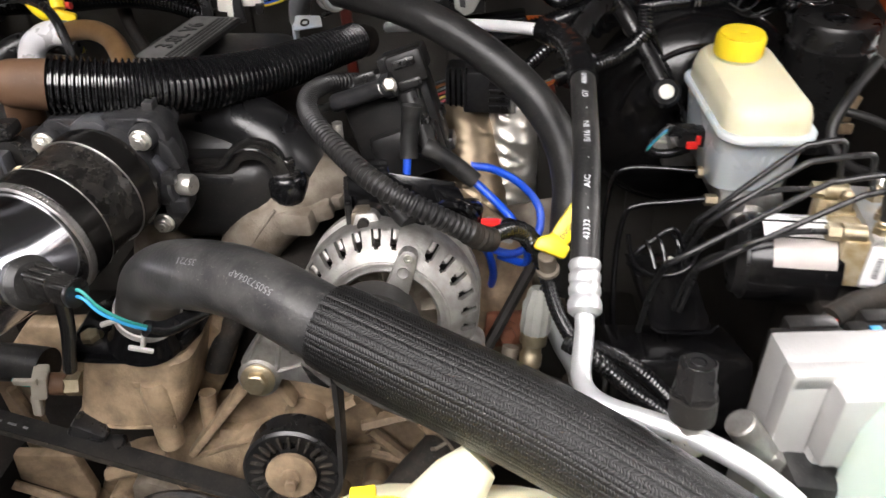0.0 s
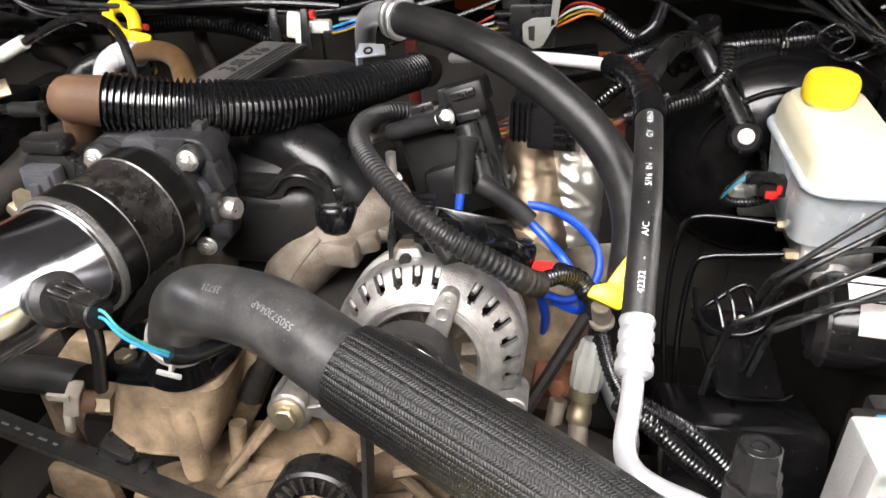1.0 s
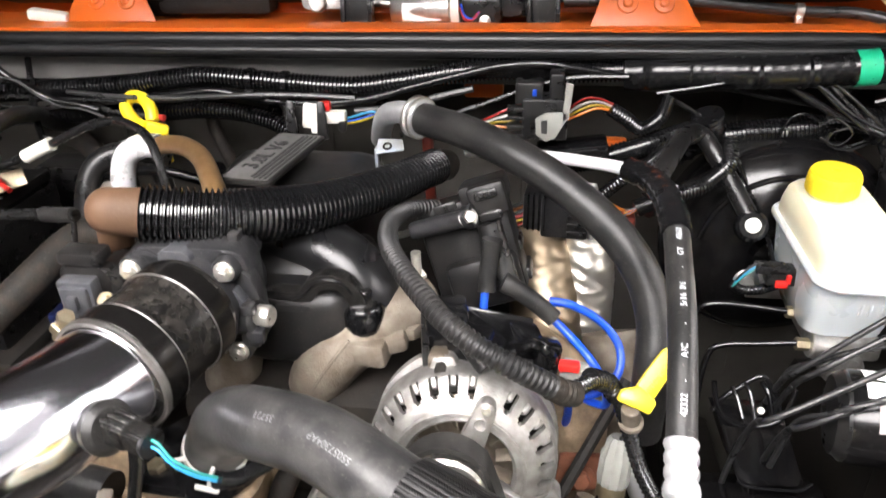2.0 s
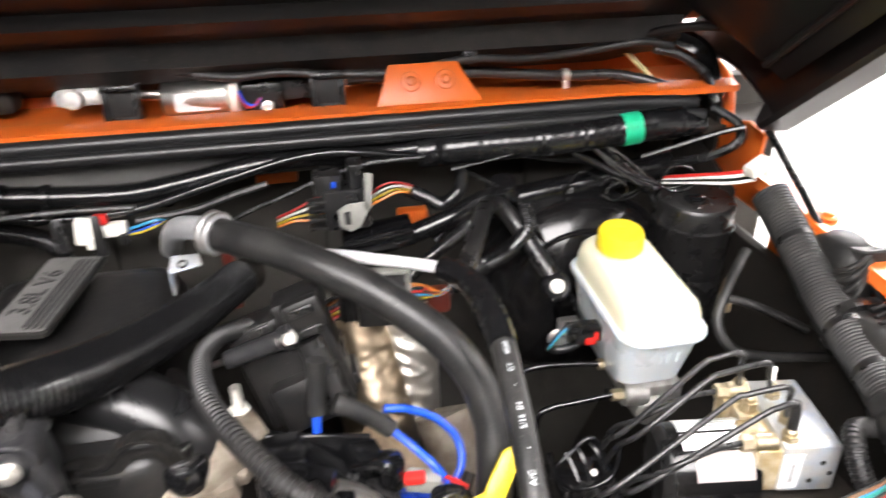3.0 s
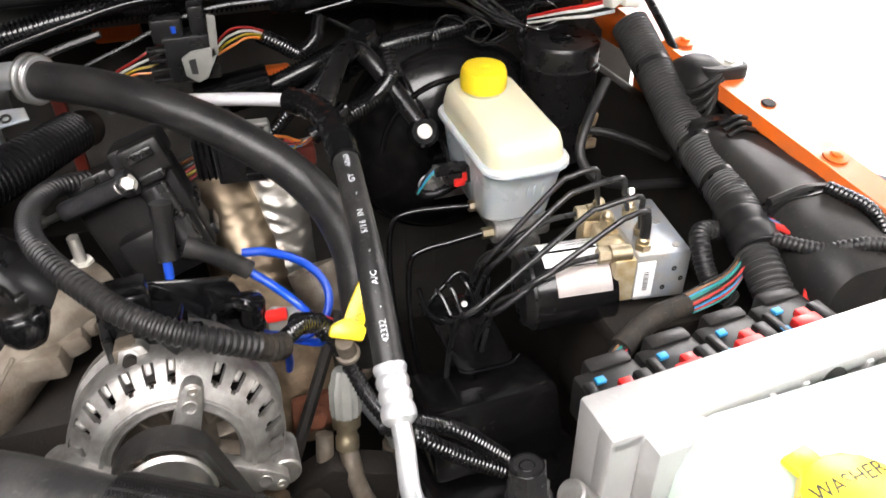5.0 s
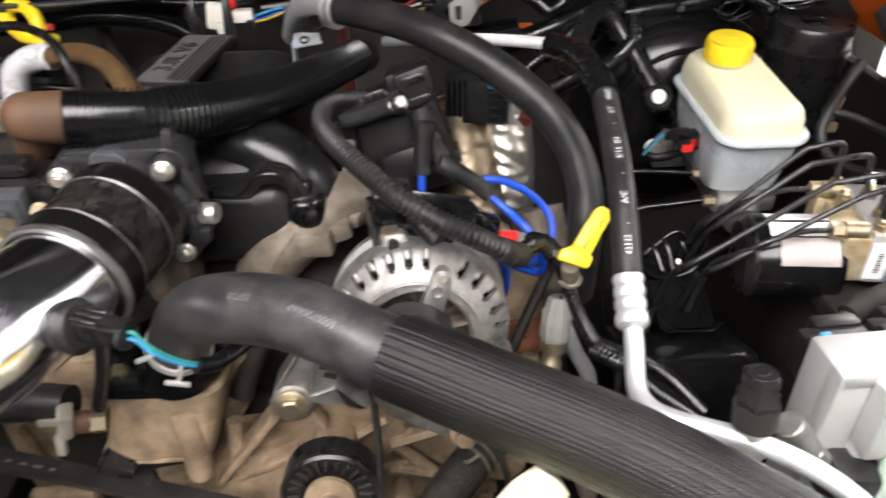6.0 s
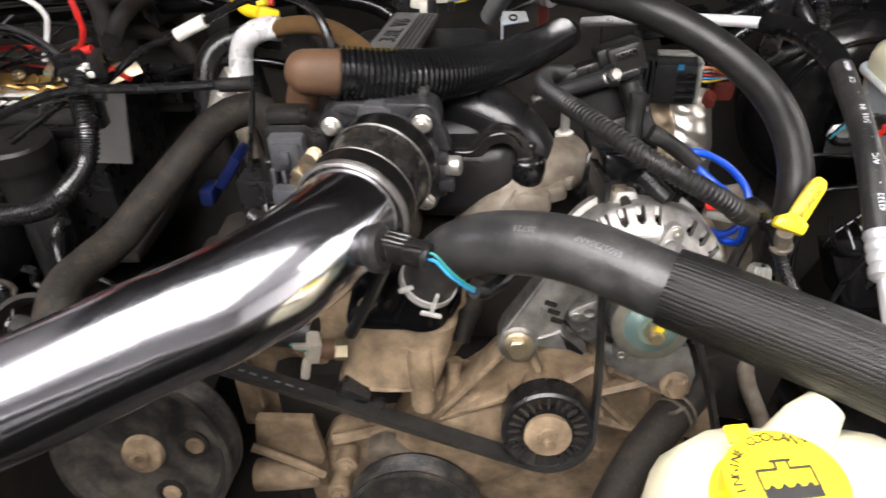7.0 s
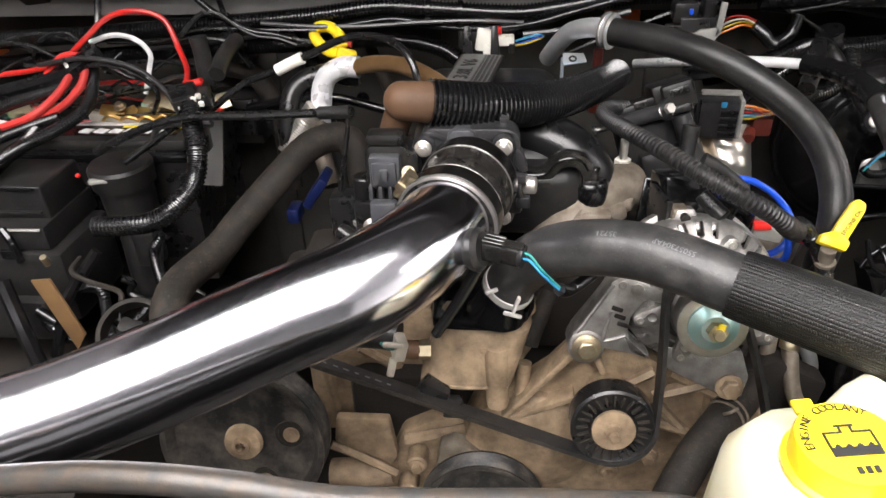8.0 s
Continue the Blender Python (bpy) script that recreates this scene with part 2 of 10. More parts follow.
PLASTIC_MATT = make("matt_black_plastic", (0.013, 0.013, 0.013), 0.46, second=(0.020, 0.0195, 0.019), bump=0.2, bump_scale=700, dust=(0.06, 0.052, 0.042), dust_amount=0.22, specks=0.25, spec=0.15)
PLASTIC_GLOSS = make("gloss_black_plastic", (0.005, 0.005, 0.0055), 0.15, bump=0.05, rough_var=0.08, spec=0.5)
PLUG_SHINE = make("satin_plug_plastic", (0.010, 0.0095, 0.009), 0.22, second=(0.016, 0.0145, 0.013), scale=80, bump=0.06, spec=1.0, specks=0.2)
LOOM_GREY = make("dull_loom_plastic", (0.009, 0.009, 0.0095), 0.42, second=(0.015, 0.0145, 0.014), bump=0.1, dust=(0.045, 0.04, 0.036), dust_amount=0.25, specks=0.25, spec=0.3)
LOOM = make("loom_plastic", (0.0055, 0.0055, 0.006), 0.20, second=(0.009, 0.009, 0.009), bump=0.03, rough_var=0.06, spec=0.85)
TAPE = make("wrapped_tape", (0.006, 0.006, 0.0065), 0.24, bump=0.8, bump_scale=120, scale=80)
CHROME = make("chrome", (0.88, 0.885, 0.955), 0.16, 1.0, second=(0.80, 0.81, 0.88), scale=9, bump=0.01, bump_scale=90, rough_var=0.05, specks=0.05)
STEEL = make("plated_steel", (0.62, 0.61, 0.58), 0.36, 1.0, second=(0.42, 0.40, 0.36), scale=120, bump=0.1)
KNURL = make("worn_knurled_steel", (0.34, 0.33, 0.315), 0.4, 0.9, second=(0.20, 0.19, 0.175), scale=140, bump=0.2)
GOLD_STEEL = make("yellow_zinc_steel", (0.50, 0.43, 0.30), 0.44, 1.0, second=(0.30, 0.24, 0.15), scale=120, bump=0.15)
BRASS = make("corroded_brass", (0.55, 0.36, 0.12), 0.35, 0.85, second=(0.28, 0.15, 0.05), scale=90, amount=0.8, bump=0.5)
WHITE_STEEL = make("bright_bolt_steel", (0.74, 0.715, 0.66), 0.32, 0.85, second=(0.50, 0.47, 0.41), scale=180, bump=0.2)
ALU = make("drawn_aluminium", (0.72, 0.73, 0.74), 0.38, 0.75, second=(0.60, 0.61, 0.62), scale=70, bump=0.25, bump_scale=250)
ALU_CAST = make("cast_aluminium", (0.42, 0.41, 0.39), 0.5, 0.9, second=(0.22, 0.205, 0.19), scale=80, amount=0.85, bump=0.8, bump_scale=600, specks=0.2)
ALU_BOX = make("die_cast_housing", (0.56, 0.555, 0.545), 0.52, 0.7, second=(0.44, 0.435, 0.425), scale=28, amount=0.6, bump=0.4, bump_scale=500)
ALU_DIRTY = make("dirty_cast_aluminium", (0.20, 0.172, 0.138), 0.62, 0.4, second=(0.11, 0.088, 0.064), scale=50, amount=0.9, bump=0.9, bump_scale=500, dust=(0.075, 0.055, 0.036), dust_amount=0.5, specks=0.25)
CAST_TAN = make("dust_stained_casting", (0.30, 0.222, 0.142), 0.6, 0.1, second=(0.165, 0.115, 0.069), scale=34, amount=0.95, bump=1.0, bump_scale=420, dust=(0.07, 0.047, 0.028), dust_amount=0.75, dust_scale=40, specks=0.4)
RUST = make("rusted_steel", (0.20, 0.07, 0.035), 0.8, 0.1, second=(0.09, 0.035, 0.02), scale=90, bump=0.9)
FOIL = make("heat_shield_foil", (0.30, 0.245, 0.175), 0.40, 0.9, second=(0.15, 0.108, 0.068), scale=18, amount=0.9, bump=0.3, bump_scale=110, specks=0.1)
FOIL_SILVER = make("silver_foil", (0.66, 0.635, 0.585), 0.34, 0.9, second=(0.36, 0.32, 0.26), scale=30, bump=0.5, bump_scale=160)
PULLEY_PAINT = make("dusty_pulley_paint", (0.010, 0.010, 0.010), 0.4, second=(0.02, 0.019, 0.018), scale=30, bump=0.2, dust=(0.10, 0.085, 0.07), dust_amount=0.65, dust_scale=38, specks=0.3, spec=0.25)
COUPLER = make("coupler_rubber", (0.004, 0.004, 0.004), 0.26, second=(0.008, 0.0075, 0.007), scale=60, amount=0.6, bump=0.2, spec=0.4, dust=(0.09, 0.08, 0.07), dust_amount=0.3, dust_scale=110, specks=0.5)
BELT = make("belt_rubber", (0.010, 0.010, 0.010), 0.5, second=(0.018, 0.017, 0.016), scale=60, bump=0.3, bump_scale=900, dust=(0.05, 0.044, 0.038), dust_amount=0.3, dust_scale=70, specks=0.3, spec=0.3)
ZINC = make("dull_zinc_plating", (0.46, 0.53, 0.63), 0.40, 0.65, second=(0.60, 0.55, 0.44), scale=42, amount=0.85, bump=0.4, specks=0.3, dust=(0.62, 0.62, 0.60), dust_amount=0.5, dust_scale=60)
ZINC_GOLD = make("yellow_chromate", (0.40, 0.30, 0.15), 0.46, 0.5, second=(0.62, 0.56, 0.42), scale=90, amount=0.8, bump=0.4, specks=0.25)
# darker copy of the label: weaker light on its lower part, as colour
LABEL_SHADED = make("shaded_label_grey", (0.40, 0.36, 0.34), 0.5, 0.4, second=(0.30, 0.265, 0.245), scale=40, bump=0.2, specks=0.2)
LINE_COAT = make("grey_line_coating", (0.016, 0.016, 0.0165), 0.3, second=(0.024, 0.024, 0.024), scale=120, bump=0.1, spec=0.5, specks=0.3)
SLATE = make("dusty_slate_plastic", (0.018, 0.0184, 0.0205), 0.36, second=(0.008, 0.0082, 0.0092), scale=45, amount=0.9, bump=0.5, dust=(0.075, 0.071, 0.067), dust_amount=0.30, dust_scale=70, specks=0.5, spec=0.45)
SLATE_PALE = make("pale_slate_plastic", (0.042, 0.044, 0.050), 0.40, second=(0.024, 0.0255, 0.029), scale=60, bump=0.4, dust=(0.12, 0.115, 0.11), dust_amount=0.35, dust_scale=60, specks=0.4, spec=0.35)
COIL_BLACK = make("dull_coil_plastic", (0.008, 0.008, 0.0083), 0.38, second=(0.013, 0.013, 0.013), bump=0.25, dust=(0.03, 0.026, 0.022), dust_amount=0.3, dust_scale=45, specks=0.3, spec=0.25)
COWL_GREY = make("grey_primer", (0.15, 0.147, 0.14), 0.6, second=(0.07, 0.07, 0.066), scale=14, bump=0.2)
CLIP_TAN = make("aged_clip_plastic", (0.40, 0.37, 0.31), 0.5, second=(0.28, 0.25, 0.2), scale=80)
RUNNER_BLACK = make("satin_black_runner", (0.006, 0.006, 0.0065), 0.3, second=(0.010, 0.010, 0.010), scale=30, bump=0.1, spec=0.45, specks=0.12)
DULL_RED = make("dull_red_plastic", (0.13, 0.018, 0.010), 0.5, second=(0.07, 0.012, 0.008), scale=60)
ALU_BRIGHT = make("bright_aluminium", (0.86, 0.86, 0.87), 0.3, 0.35, second=(0.76, 0.76, 0.77), scale=60, bump=0.08)
BAND = make("dark_polished_band", (0.05, 0.047, 0.045), 0.24, 0.9, second=(0.03, 0.028, 0.027), scale=30, bump=0.03)
BROWN = make("brown_rubber", (0.105, 0.058, 0.033), 0.55, second=(0.06, 0.034, 0.02), scale=24, amount=0.7, bump=0.3, spec=0.22, dust=(0.13, 0.08, 0.05), dust_amount=0.2, specks=0.2)
BRONZE = make("bronze_sleeve", (0.26, 0.155, 0.07), 0.42, 0.55, second=(0.16, 0.09, 0.04), scale=35, bump=0.25)
YELLOW = make("yellow_plastic", (0.90, 0.68, 0.02), 0.36, second=(0.80, 0.57, 0.012), scale=30, amount=0.4, bump=0.1, dust=(0.4, 0.3, 0.08), dust_amount=0.15)
CREAM = make("translucent_cream_plastic", (0.66, 0.63, 0.46), 0.34, second=(0.57, 0.52, 0.34), scale=14, amount=0.45, bump=0.1, sub=0.35)
MILK = make("milky_plastic", (0.50, 0.54, 0.55), 0.28, second=(0.42, 0.46, 0.48), scale=10, amount=0.4, bump=0.1, sub=0.35)
MINT = make("pale_green_plastic", (0.56, 0.68, 0.60), 0.33, second=(0.64, 0.70, 0.64), scale=12, amount=0.6, bump=0.1, sub=0.3)
WHITE = make("white_plastic", (0.70, 0.68, 0.61), 0.4, second=(0.66, 0.64, 0.57), scale=60, amount=0.4)
BADGE = make("pale_badge", (0.12, 0.117, 0.113), 0.42, second=(0.07, 0.068, 0.066), scale=90, bump=0.1)
GREY_PLASTIC = make("grey_plastic", (0.24, 0.24, 0.22), 0.5, second=(0.17, 0.17, 0.155), scale=80)
CLAMP_GREY = make("pale_spring_steel", (0.50, 0.49, 0.46), 0.45, 0.2, second=(0.36, 0.35, 0.33), scale=120)
LABEL = make("paper_label", (0.78, 0.78, 0.77), 0.35, second=(0.66, 0.66, 0.65), scale=60, amount=0.3, bump=0.05)
INK = make("black_ink", (0.02, 0.02, 0.02), 0.5, bump=0)
PRINT = make("white_print", (0.62, 0.64, 0.66), 0.6, bump=0)
PRINT_FAINT = make("faint_print", (0.14, 0.142, 0.145), 0.6, bump=0)
RED = make("red_plastic", (0.62, 0.022, 0.018), 0.36, second=(0.45, 0.015, 0.012), scale=50, amount=0.4)
WIRE_RED = make("red_wire", (0.50, 0.02, 0.016), 0.35, bump=0.05)
WIRE_PINK = make("faded_red_wire", (0.46, 0.035, 0.03), 0.38, bump=0.05)
WIRE_BLACK = make("black_wire", (0.008, 0.008, 0.008), 0.26, bump=0.05)
WIRE_WHITE = make("white_wire", (0.72, 0.72, 0.70), 0.4, bump=0.05)
WIRE_GREY = make("grey_wire", (0.022, 0.022, 0.022), 0.3, bump=0.05)
WIRE_TEAL = make("teal_wire", (0.03, 0.24, 0.21), 0.35, bump=0.05)
WIRE_YELLOW = make("yellow_wire", (0.52, 0.38, 0.02), 0.35, bump=0.05)
WIRE_TAN = make("faded_tan_wire", (0.20, 0.105, 0.05), 0.45, bump=0.05)
WIRE_ORANGE = make("orange_wire", (0.50, 0.15, 0.02), 0.35, bump=0.05)
NAVY = make("dark_blue_plastic", (0.003, 0.007, 0.04), 0.4, spec=0.3)
BLUE = make("blue_silicone", (0.006, 0.06, 0.46), 0.36, second=(0.006, 0.05, 0.42), scale=40, bump=0.1)
SKY_BLUE = make("light_blue_plastic", (0.03, 0.26, 0.52), 0.4)
GREEN = make("green_tape", (0.01, 0.40, 0.20), 0.4, bump=0.1)
TEAL_PAINT = make("blue_green_zinc", (0.30, 0.50, 0.48), 0.4, 0.7, second=(0.5, 0.5, 0.42), scale=90)
ORANGE = make("orange_paint", (0.60, 0.115, 0.012), 0.34, second=(0.48, 0.082, 0.009), scale=9, amount=0.6, bump=0.03, spec=0.3, dust=(0.22, 0.11, 0.06), dust_amount=0.3, specks=0.12)
BLACK_PAINT = make("black_paint", (0.0035, 0.0035, 0.004), 0.17, second=(0.006, 0.006, 0.006), scale=18, bump=0.05, rough_var=0.06, dust=(0.03, 0.026, 0.022), dust_amount=0.18, specks=0.15, spec=0.4)
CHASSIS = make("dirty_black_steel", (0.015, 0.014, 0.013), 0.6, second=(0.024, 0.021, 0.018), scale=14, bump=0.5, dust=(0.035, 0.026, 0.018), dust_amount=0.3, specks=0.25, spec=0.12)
FIREWALL = make("firewall_mat", (0.056, 0.053, 0.047), 0.75, second=(0.026, 0.024, 0.021), scale=9, amount=0.9, bump=0.6, bump_scale=250, dust=(0.04, 0.034, 0.028), dust_amount=0.3, specks=0.2, spec=0.15)
HOOD_PAINT = make("hood_underside_paint", (0.008, 0.0070, 0.0068), 0.32, second=(0.013, 0.0105, 0.010), scale=6, bump=0.04, spec=0.22)
SEAL = make("rubber_seal", (0.010, 0.010, 0.0105), 0.36, second=(0.018, 0.018, 0.018), scale=30, bump=0.15, spec=0.4)
CONCRETE = make("pale_concrete_floor", (0.58, 0.57, 0.55), 0.4, second=(0.5, 0.49, 0.47), scale=1.5, bump=0.2, bump_scale=60)
WALL_WHITE = make("white_wall_paint", (0.82, 0.82, 0.81), 0.7, second=(0.77, 0.77, 0.76), scale=1.2, amount=0.5, bump=0.15, bump_scale=120)
WALL_GREY = make("grey_wall_paint", (0.13, 0.13, 0.13), 0.75, second=(0.10, 0.10, 0.10), scale=1.2, amount=0.5, bump=0.15, bump_scale=120)
CEIL_GREY = make("ceiling_paint", (0.30, 0.30, 0.31), 0.8, second=(0.24, 0.24, 0.25), scale=1.0, amount=0.4, bump=0.1, bump_scale=120)


def glowing(name, strength):
    mt = bpy.data.materials.new(name)
    mt.use_nodes = True
    b = mt.node_tree.nodes["Principled BSDF"]
    b.inputs["Base Color"].default_value = (0.9, 0.9, 0.9, 1)
    b.inputs["Emission Color"].default_value = (1.0, 0.955, 0.955, 1)
    b.inputs["Emission Strength"].default_value = strength
    return mt


def braided(name):
    """Woven sleeving: herringbone threads in bands that run along the hose."""
    mt = make(name, (0.010, 0.010, 0.0105), 0.36, second=(0.03, 0.03, 0.031), scale=120, bump=0, spec=0.32)
    nt = mt.node_tree
    n, l = nt.nodes, nt.links
    tc = n.new("ShaderNodeTexCoord")
    sep = n.new("ShaderNodeSeparateXYZ")
    l.new(tc.outputs["UV"], sep.inputs[0])

    def math_(op, a, b=None):
        m = n.new("ShaderNodeMath")
        m.operation = op
        for k, v in enumerate((a, b)):
            if v is None:
                continue
            if isinstance(v, (int, float)):
                m.inputs[k].default_value = v
            else:
                l.new(v, m.inputs[k])
        return m.outputs[0]
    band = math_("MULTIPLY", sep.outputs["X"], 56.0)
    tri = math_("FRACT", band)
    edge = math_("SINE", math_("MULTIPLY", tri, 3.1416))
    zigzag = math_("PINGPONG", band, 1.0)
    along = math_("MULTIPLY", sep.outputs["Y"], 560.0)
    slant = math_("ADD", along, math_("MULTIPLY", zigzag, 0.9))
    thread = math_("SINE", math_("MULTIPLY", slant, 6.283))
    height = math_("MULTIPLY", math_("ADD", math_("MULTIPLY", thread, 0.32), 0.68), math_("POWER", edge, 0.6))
    bp = n.new("ShaderNodeBump")
    bp.inputs["Strength"].default_value, bp.inputs["Distance"].default_value = 0.9, 0.0005
    l.new(height, bp.inputs["Height"])
    l.new(bp.outputs["Normal"], n["Principled BSDF"].inputs["Normal"])
    # thread glint and groove shade are put into the colour by weave height
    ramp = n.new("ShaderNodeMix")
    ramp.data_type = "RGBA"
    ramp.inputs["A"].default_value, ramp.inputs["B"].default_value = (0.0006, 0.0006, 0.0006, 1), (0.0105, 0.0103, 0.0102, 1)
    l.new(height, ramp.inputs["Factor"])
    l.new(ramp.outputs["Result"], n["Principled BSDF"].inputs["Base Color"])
    return mt


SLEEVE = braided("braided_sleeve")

# ---- the garage ----
def slab(name, lo, hi, material, label, category, bevel=0.0):
    at = [(a + b) / 2 for a, b in zip(lo, hi)]
    return solid(name, box(at, [b - a for a, b in zip(lo, hi)], bevel), material, label, category, kind="structure")


slab("floor", (-5, -5, -0.15), (5.5, 5.5, 0), CONCRETE, "pale smooth concrete garage floor", "floor")
# ceiling is out of view; its grey sets the bounce and the pipe's reflection
slab("ceiling", (-5, -5, 3.0), (5.5, 5.5, 3.15), CEIL_GREY, "unseen grey garage ceiling that limits bounced light", "ceiling")
slab("wall_east", (3.3, -5, 0), (3.45, 4.0, 3.0), WALL_WHITE, "bright white painted garage wall", "wall")
# west and south walls: out of view, added in grey to hold down bounce
slab("wall_west", (-5.15, -5, 0), (-5, 5.5, 3.0), WALL_GREY, "unseen grey wall added to limit bounced light", "wall")
slab("wall_south", (-5, -5.15, 0), (5.5, -5, 3.0), WALL_GREY, "unseen grey wall added to limit bounced light", "wall")
slab("wall_north", (-5, 4.0, 0), (5.5, 4.15, 3.0), WALL_WHITE, "bright white painted garage wall", "wall")
for x, y, w, d, bright in LAMPS:
    lamp = thing("added_light_panel", "unseen light panel added at the ceiling, with glowing diffuser", "lamp", (x, y, 2.9), "ceiling lamps")
    part("housing", box((x, y, 2.965), (w + 0.06, d + 0.06, 0.07), 0.01), WHITE, lamp)
    part("diffuser", box((x, y, 2.92), (w, d, 0.02), 0.004), glowing("lamp_diffuser", bright), lamp, "glowing white diffuser")


# ---- the vehicle's bay ----
def car_body():
    body = thing("vehicle_body", "orange off-road vehicle body with open engine bay", "vehicle", (-0.17, 0.9, 0.45), kind="structure")
    # firewall: a mat-covered panel, stepped below the cowl
    part("firewall", box((-0.3, 1.07, 0.87), (1.92, 0.03, 0.88), 0.004), FIREWALL, body, "dark mat-covered firewall panel")
    part("firewall_ledge", box((-0.17, 1.02, 1.262), (1.6, 0.09, 0.012), 0.004), FIREWALL, body)
    for x in (-0.62, -0.3, 0.02, 0.3):
        part("stiffener", box((x, 1.052, 1.0), (0.05, 0.012, 0.45), 0.005), FIREWALL, body)
    # cowl: orange channel behind the seal
    ledge = loft([[Vector((x, y, z)) for y, z in ((0.955, 1.318), (0.955, 1.326), (0.975, 1.33), (1.035, 1.315), (1.09, 1.32), (1.11, 1.37), (1.115, 1.37), (1.095, 1.31), (1.035, 1.304))]
                  for x in (-1.1, -0.7, -0.4, -0.1, 0.2, 0.45, 0.52)])
    part("cowl_channel", ledge, ORANGE, body, "orange painted cowl channel")
    part("cowl_front", box((-0.40, 0.962, 1.29), (1.7, 0.012, 0.06), 0.003), COWL_GREY, body)
    # hood hinge plates standing in the channel, with two pressed dimples each
    for x0, x1, y in ((0.07, 0.195, 0.968), (-0.60, -0.475, 0.99)):
        m = Matrix.Translation((0, y, 1.326)) @ turned(62, 0, 0)
        part("hinge_plate", prism([(x0, 0), (x1, 0), (x1 - 0.026, 0.048), (x0 + 0.017, 0.048)], m, 0.004, 0.0012), ORANGE, body)
        for dx in (0.042, 0.083):
            c = m @ Vector((x0 + dx, 0.027, 0.004))
            part("dimple", lathe([(0.012, 0), (0.011, 0.0015), (0.006, 0.002), (0.004, 0.004), (0, 0.0045)], c, m.to_3x3() @ Vector((0, 0, 1)), 20), ORANGE, body)
    # fender rail: flat top with a folded outer side
    n = 12
    secs = []
    for k in range(n + 1):
        f = k / n
        y = 0.855 - 0.815 * f
        z = 1.273 - 0.235 * max(0, 1.0 - y) ** 1.0 * 0.72
        x = 0.566 - 0.11 * (y - 0.6)
        secs.append([Vector((x - 0.046, y, z - 0.012)), Vector((x - 0.042, y, z)), Vector((x - 0.008, y, z - 0.002)), Vector((x, y, z - 0.012)),
                     Vector((x + 0.02, y, z - 0.34)), Vector((x + 0.012, y, z - 0.34)), Vector((x - 0.012, y, z - 0.02))])
    part("fender", loft(secs), ORANGE, body, "orange painted front fender with flat flange")
    for x, y, z in ((0.543, 0.639, 1.2125), (0.56, 0.43, 1.177)):
        part("flange_hole", lathe([(0.0072, 0), (0.0064, 0.0012), (0, 0.0012)], (x, y, z - 0.0008), (0.02, -0.17, 1), 24), CHASSIS, body, "round hole in the flange")
    for x, y, z in ((0.545, 0.549, 1.1965), (0.527, 0.763, 1.233)):
        part("fender_bolt", bolt((x, y, z + 0.001), (0, -0.2, 1), 0.0055, 0.004, 2.0), ORANGE, body, "orange painted fender bolt")
    # rear corner of the fender, rising to the cowl; black stands for shaded orange paint
    part("cowl_corner", loft([[Vector((0.490 + 0.028 * a, y, z)) for a, z in ((0, 1.15), (0, 1.20 + h), (0.4, 1.215 + h), (1, 1.20 + h), (1.1, 1.1))] for y, h in ((0.92, 0.0), (0.98, 0.02), (1.05, 0.04), (1.13, 0.05))]), CHASSIS, body, "inner corner of the fender, coloured black for its shade")
    # rounded side of the cowl, sweeping down to the fender
    part("cowl_side", prism([(1.0, 1.185), (1.0, 1.300), (0.962, 1.278), (0.932, 1.286), (0.896, 1.280), (0.899, 1.256), (0.87, 1.244), (0.83, 1.236), (0.83, 1.185)], Matrix.Translation((0.526, 0, 0)) @ Matrix(((0, 0, 1, 0), (1, 0, 0, 0), (0, 1, 0, 0), (0, 0, 0, 1))), 0.006, 0.0015), ORANGE, body, "orange side panel of the cowl")
    part("cowl_rim", tube([(0.515, 1.13, 1.348), (0.528, 1.075, 1.341), (0.532, 1.035, 1.335), (0.532, 1.006, 1.324), (0.531, 0.990, 1.308), (0.530, 0.984, 1.288), (0.528, 0.982, 1.26)], 0.0065, 12, 0.004), ORANGE, body, "rounded orange rim of the cowl end")
    # shaded inside of the orange cowl, its shade put into a black colour
    part("cowl_end", prism([(1.13, 1.20), (1.13, 1.345), (1.075, 1.338), (1.035, 1.331), (1.006, 1.320), (0.992, 1.304), (0.986, 1.26), (0.986, 1.20)], Matrix.Translation((0.518, 0, 0)) @ Matrix(((0, 0, 1, 0), (1, 0, 0, 0), (0, 1, 0, 0), (0, 0, 0, 1))), 0.006, 0.0015), CHASSIS, body, "inner end of the cowl, coloured black for its shade")
    # inner fenders and floor of the bay, all dirty black
    part("inner_fender", box((0.525, 0.5, 0.84), (0.02, 1.1, 0.62), 0.01), CHASSIS, body)
    part("inner_fender", box((-1.03, 0.5, 0.86), (0.03, 1.1, 0.66), 0.01), CHASSIS, body)
    part("wheel_arch", loft([[Vector((x, y, z)) for y, z in ((0.15, 0.72), (0.25, 0.9), (0.45, 1.0), (0.7, 1.0), (0.9, 0.92), (1.0, 0.72))] for x in (0.36, 0.60)]), CHASSIS, body)
    part("wheel_arch", loft([[Vector((x, y, z)) for y, z in ((0.15, 0.66), (0.25, 0.8), (0.45, 0.9), (0.7, 0.9), (0.9, 0.84), (1.0, 0.66))] for x in (-1.02, -0.68)]), CHASSIS, body)
    part("undertray", box((-0.2, 0.5, 0.46), (1.7, 1.2, 0.03), 0.01), CHASSIS, body)
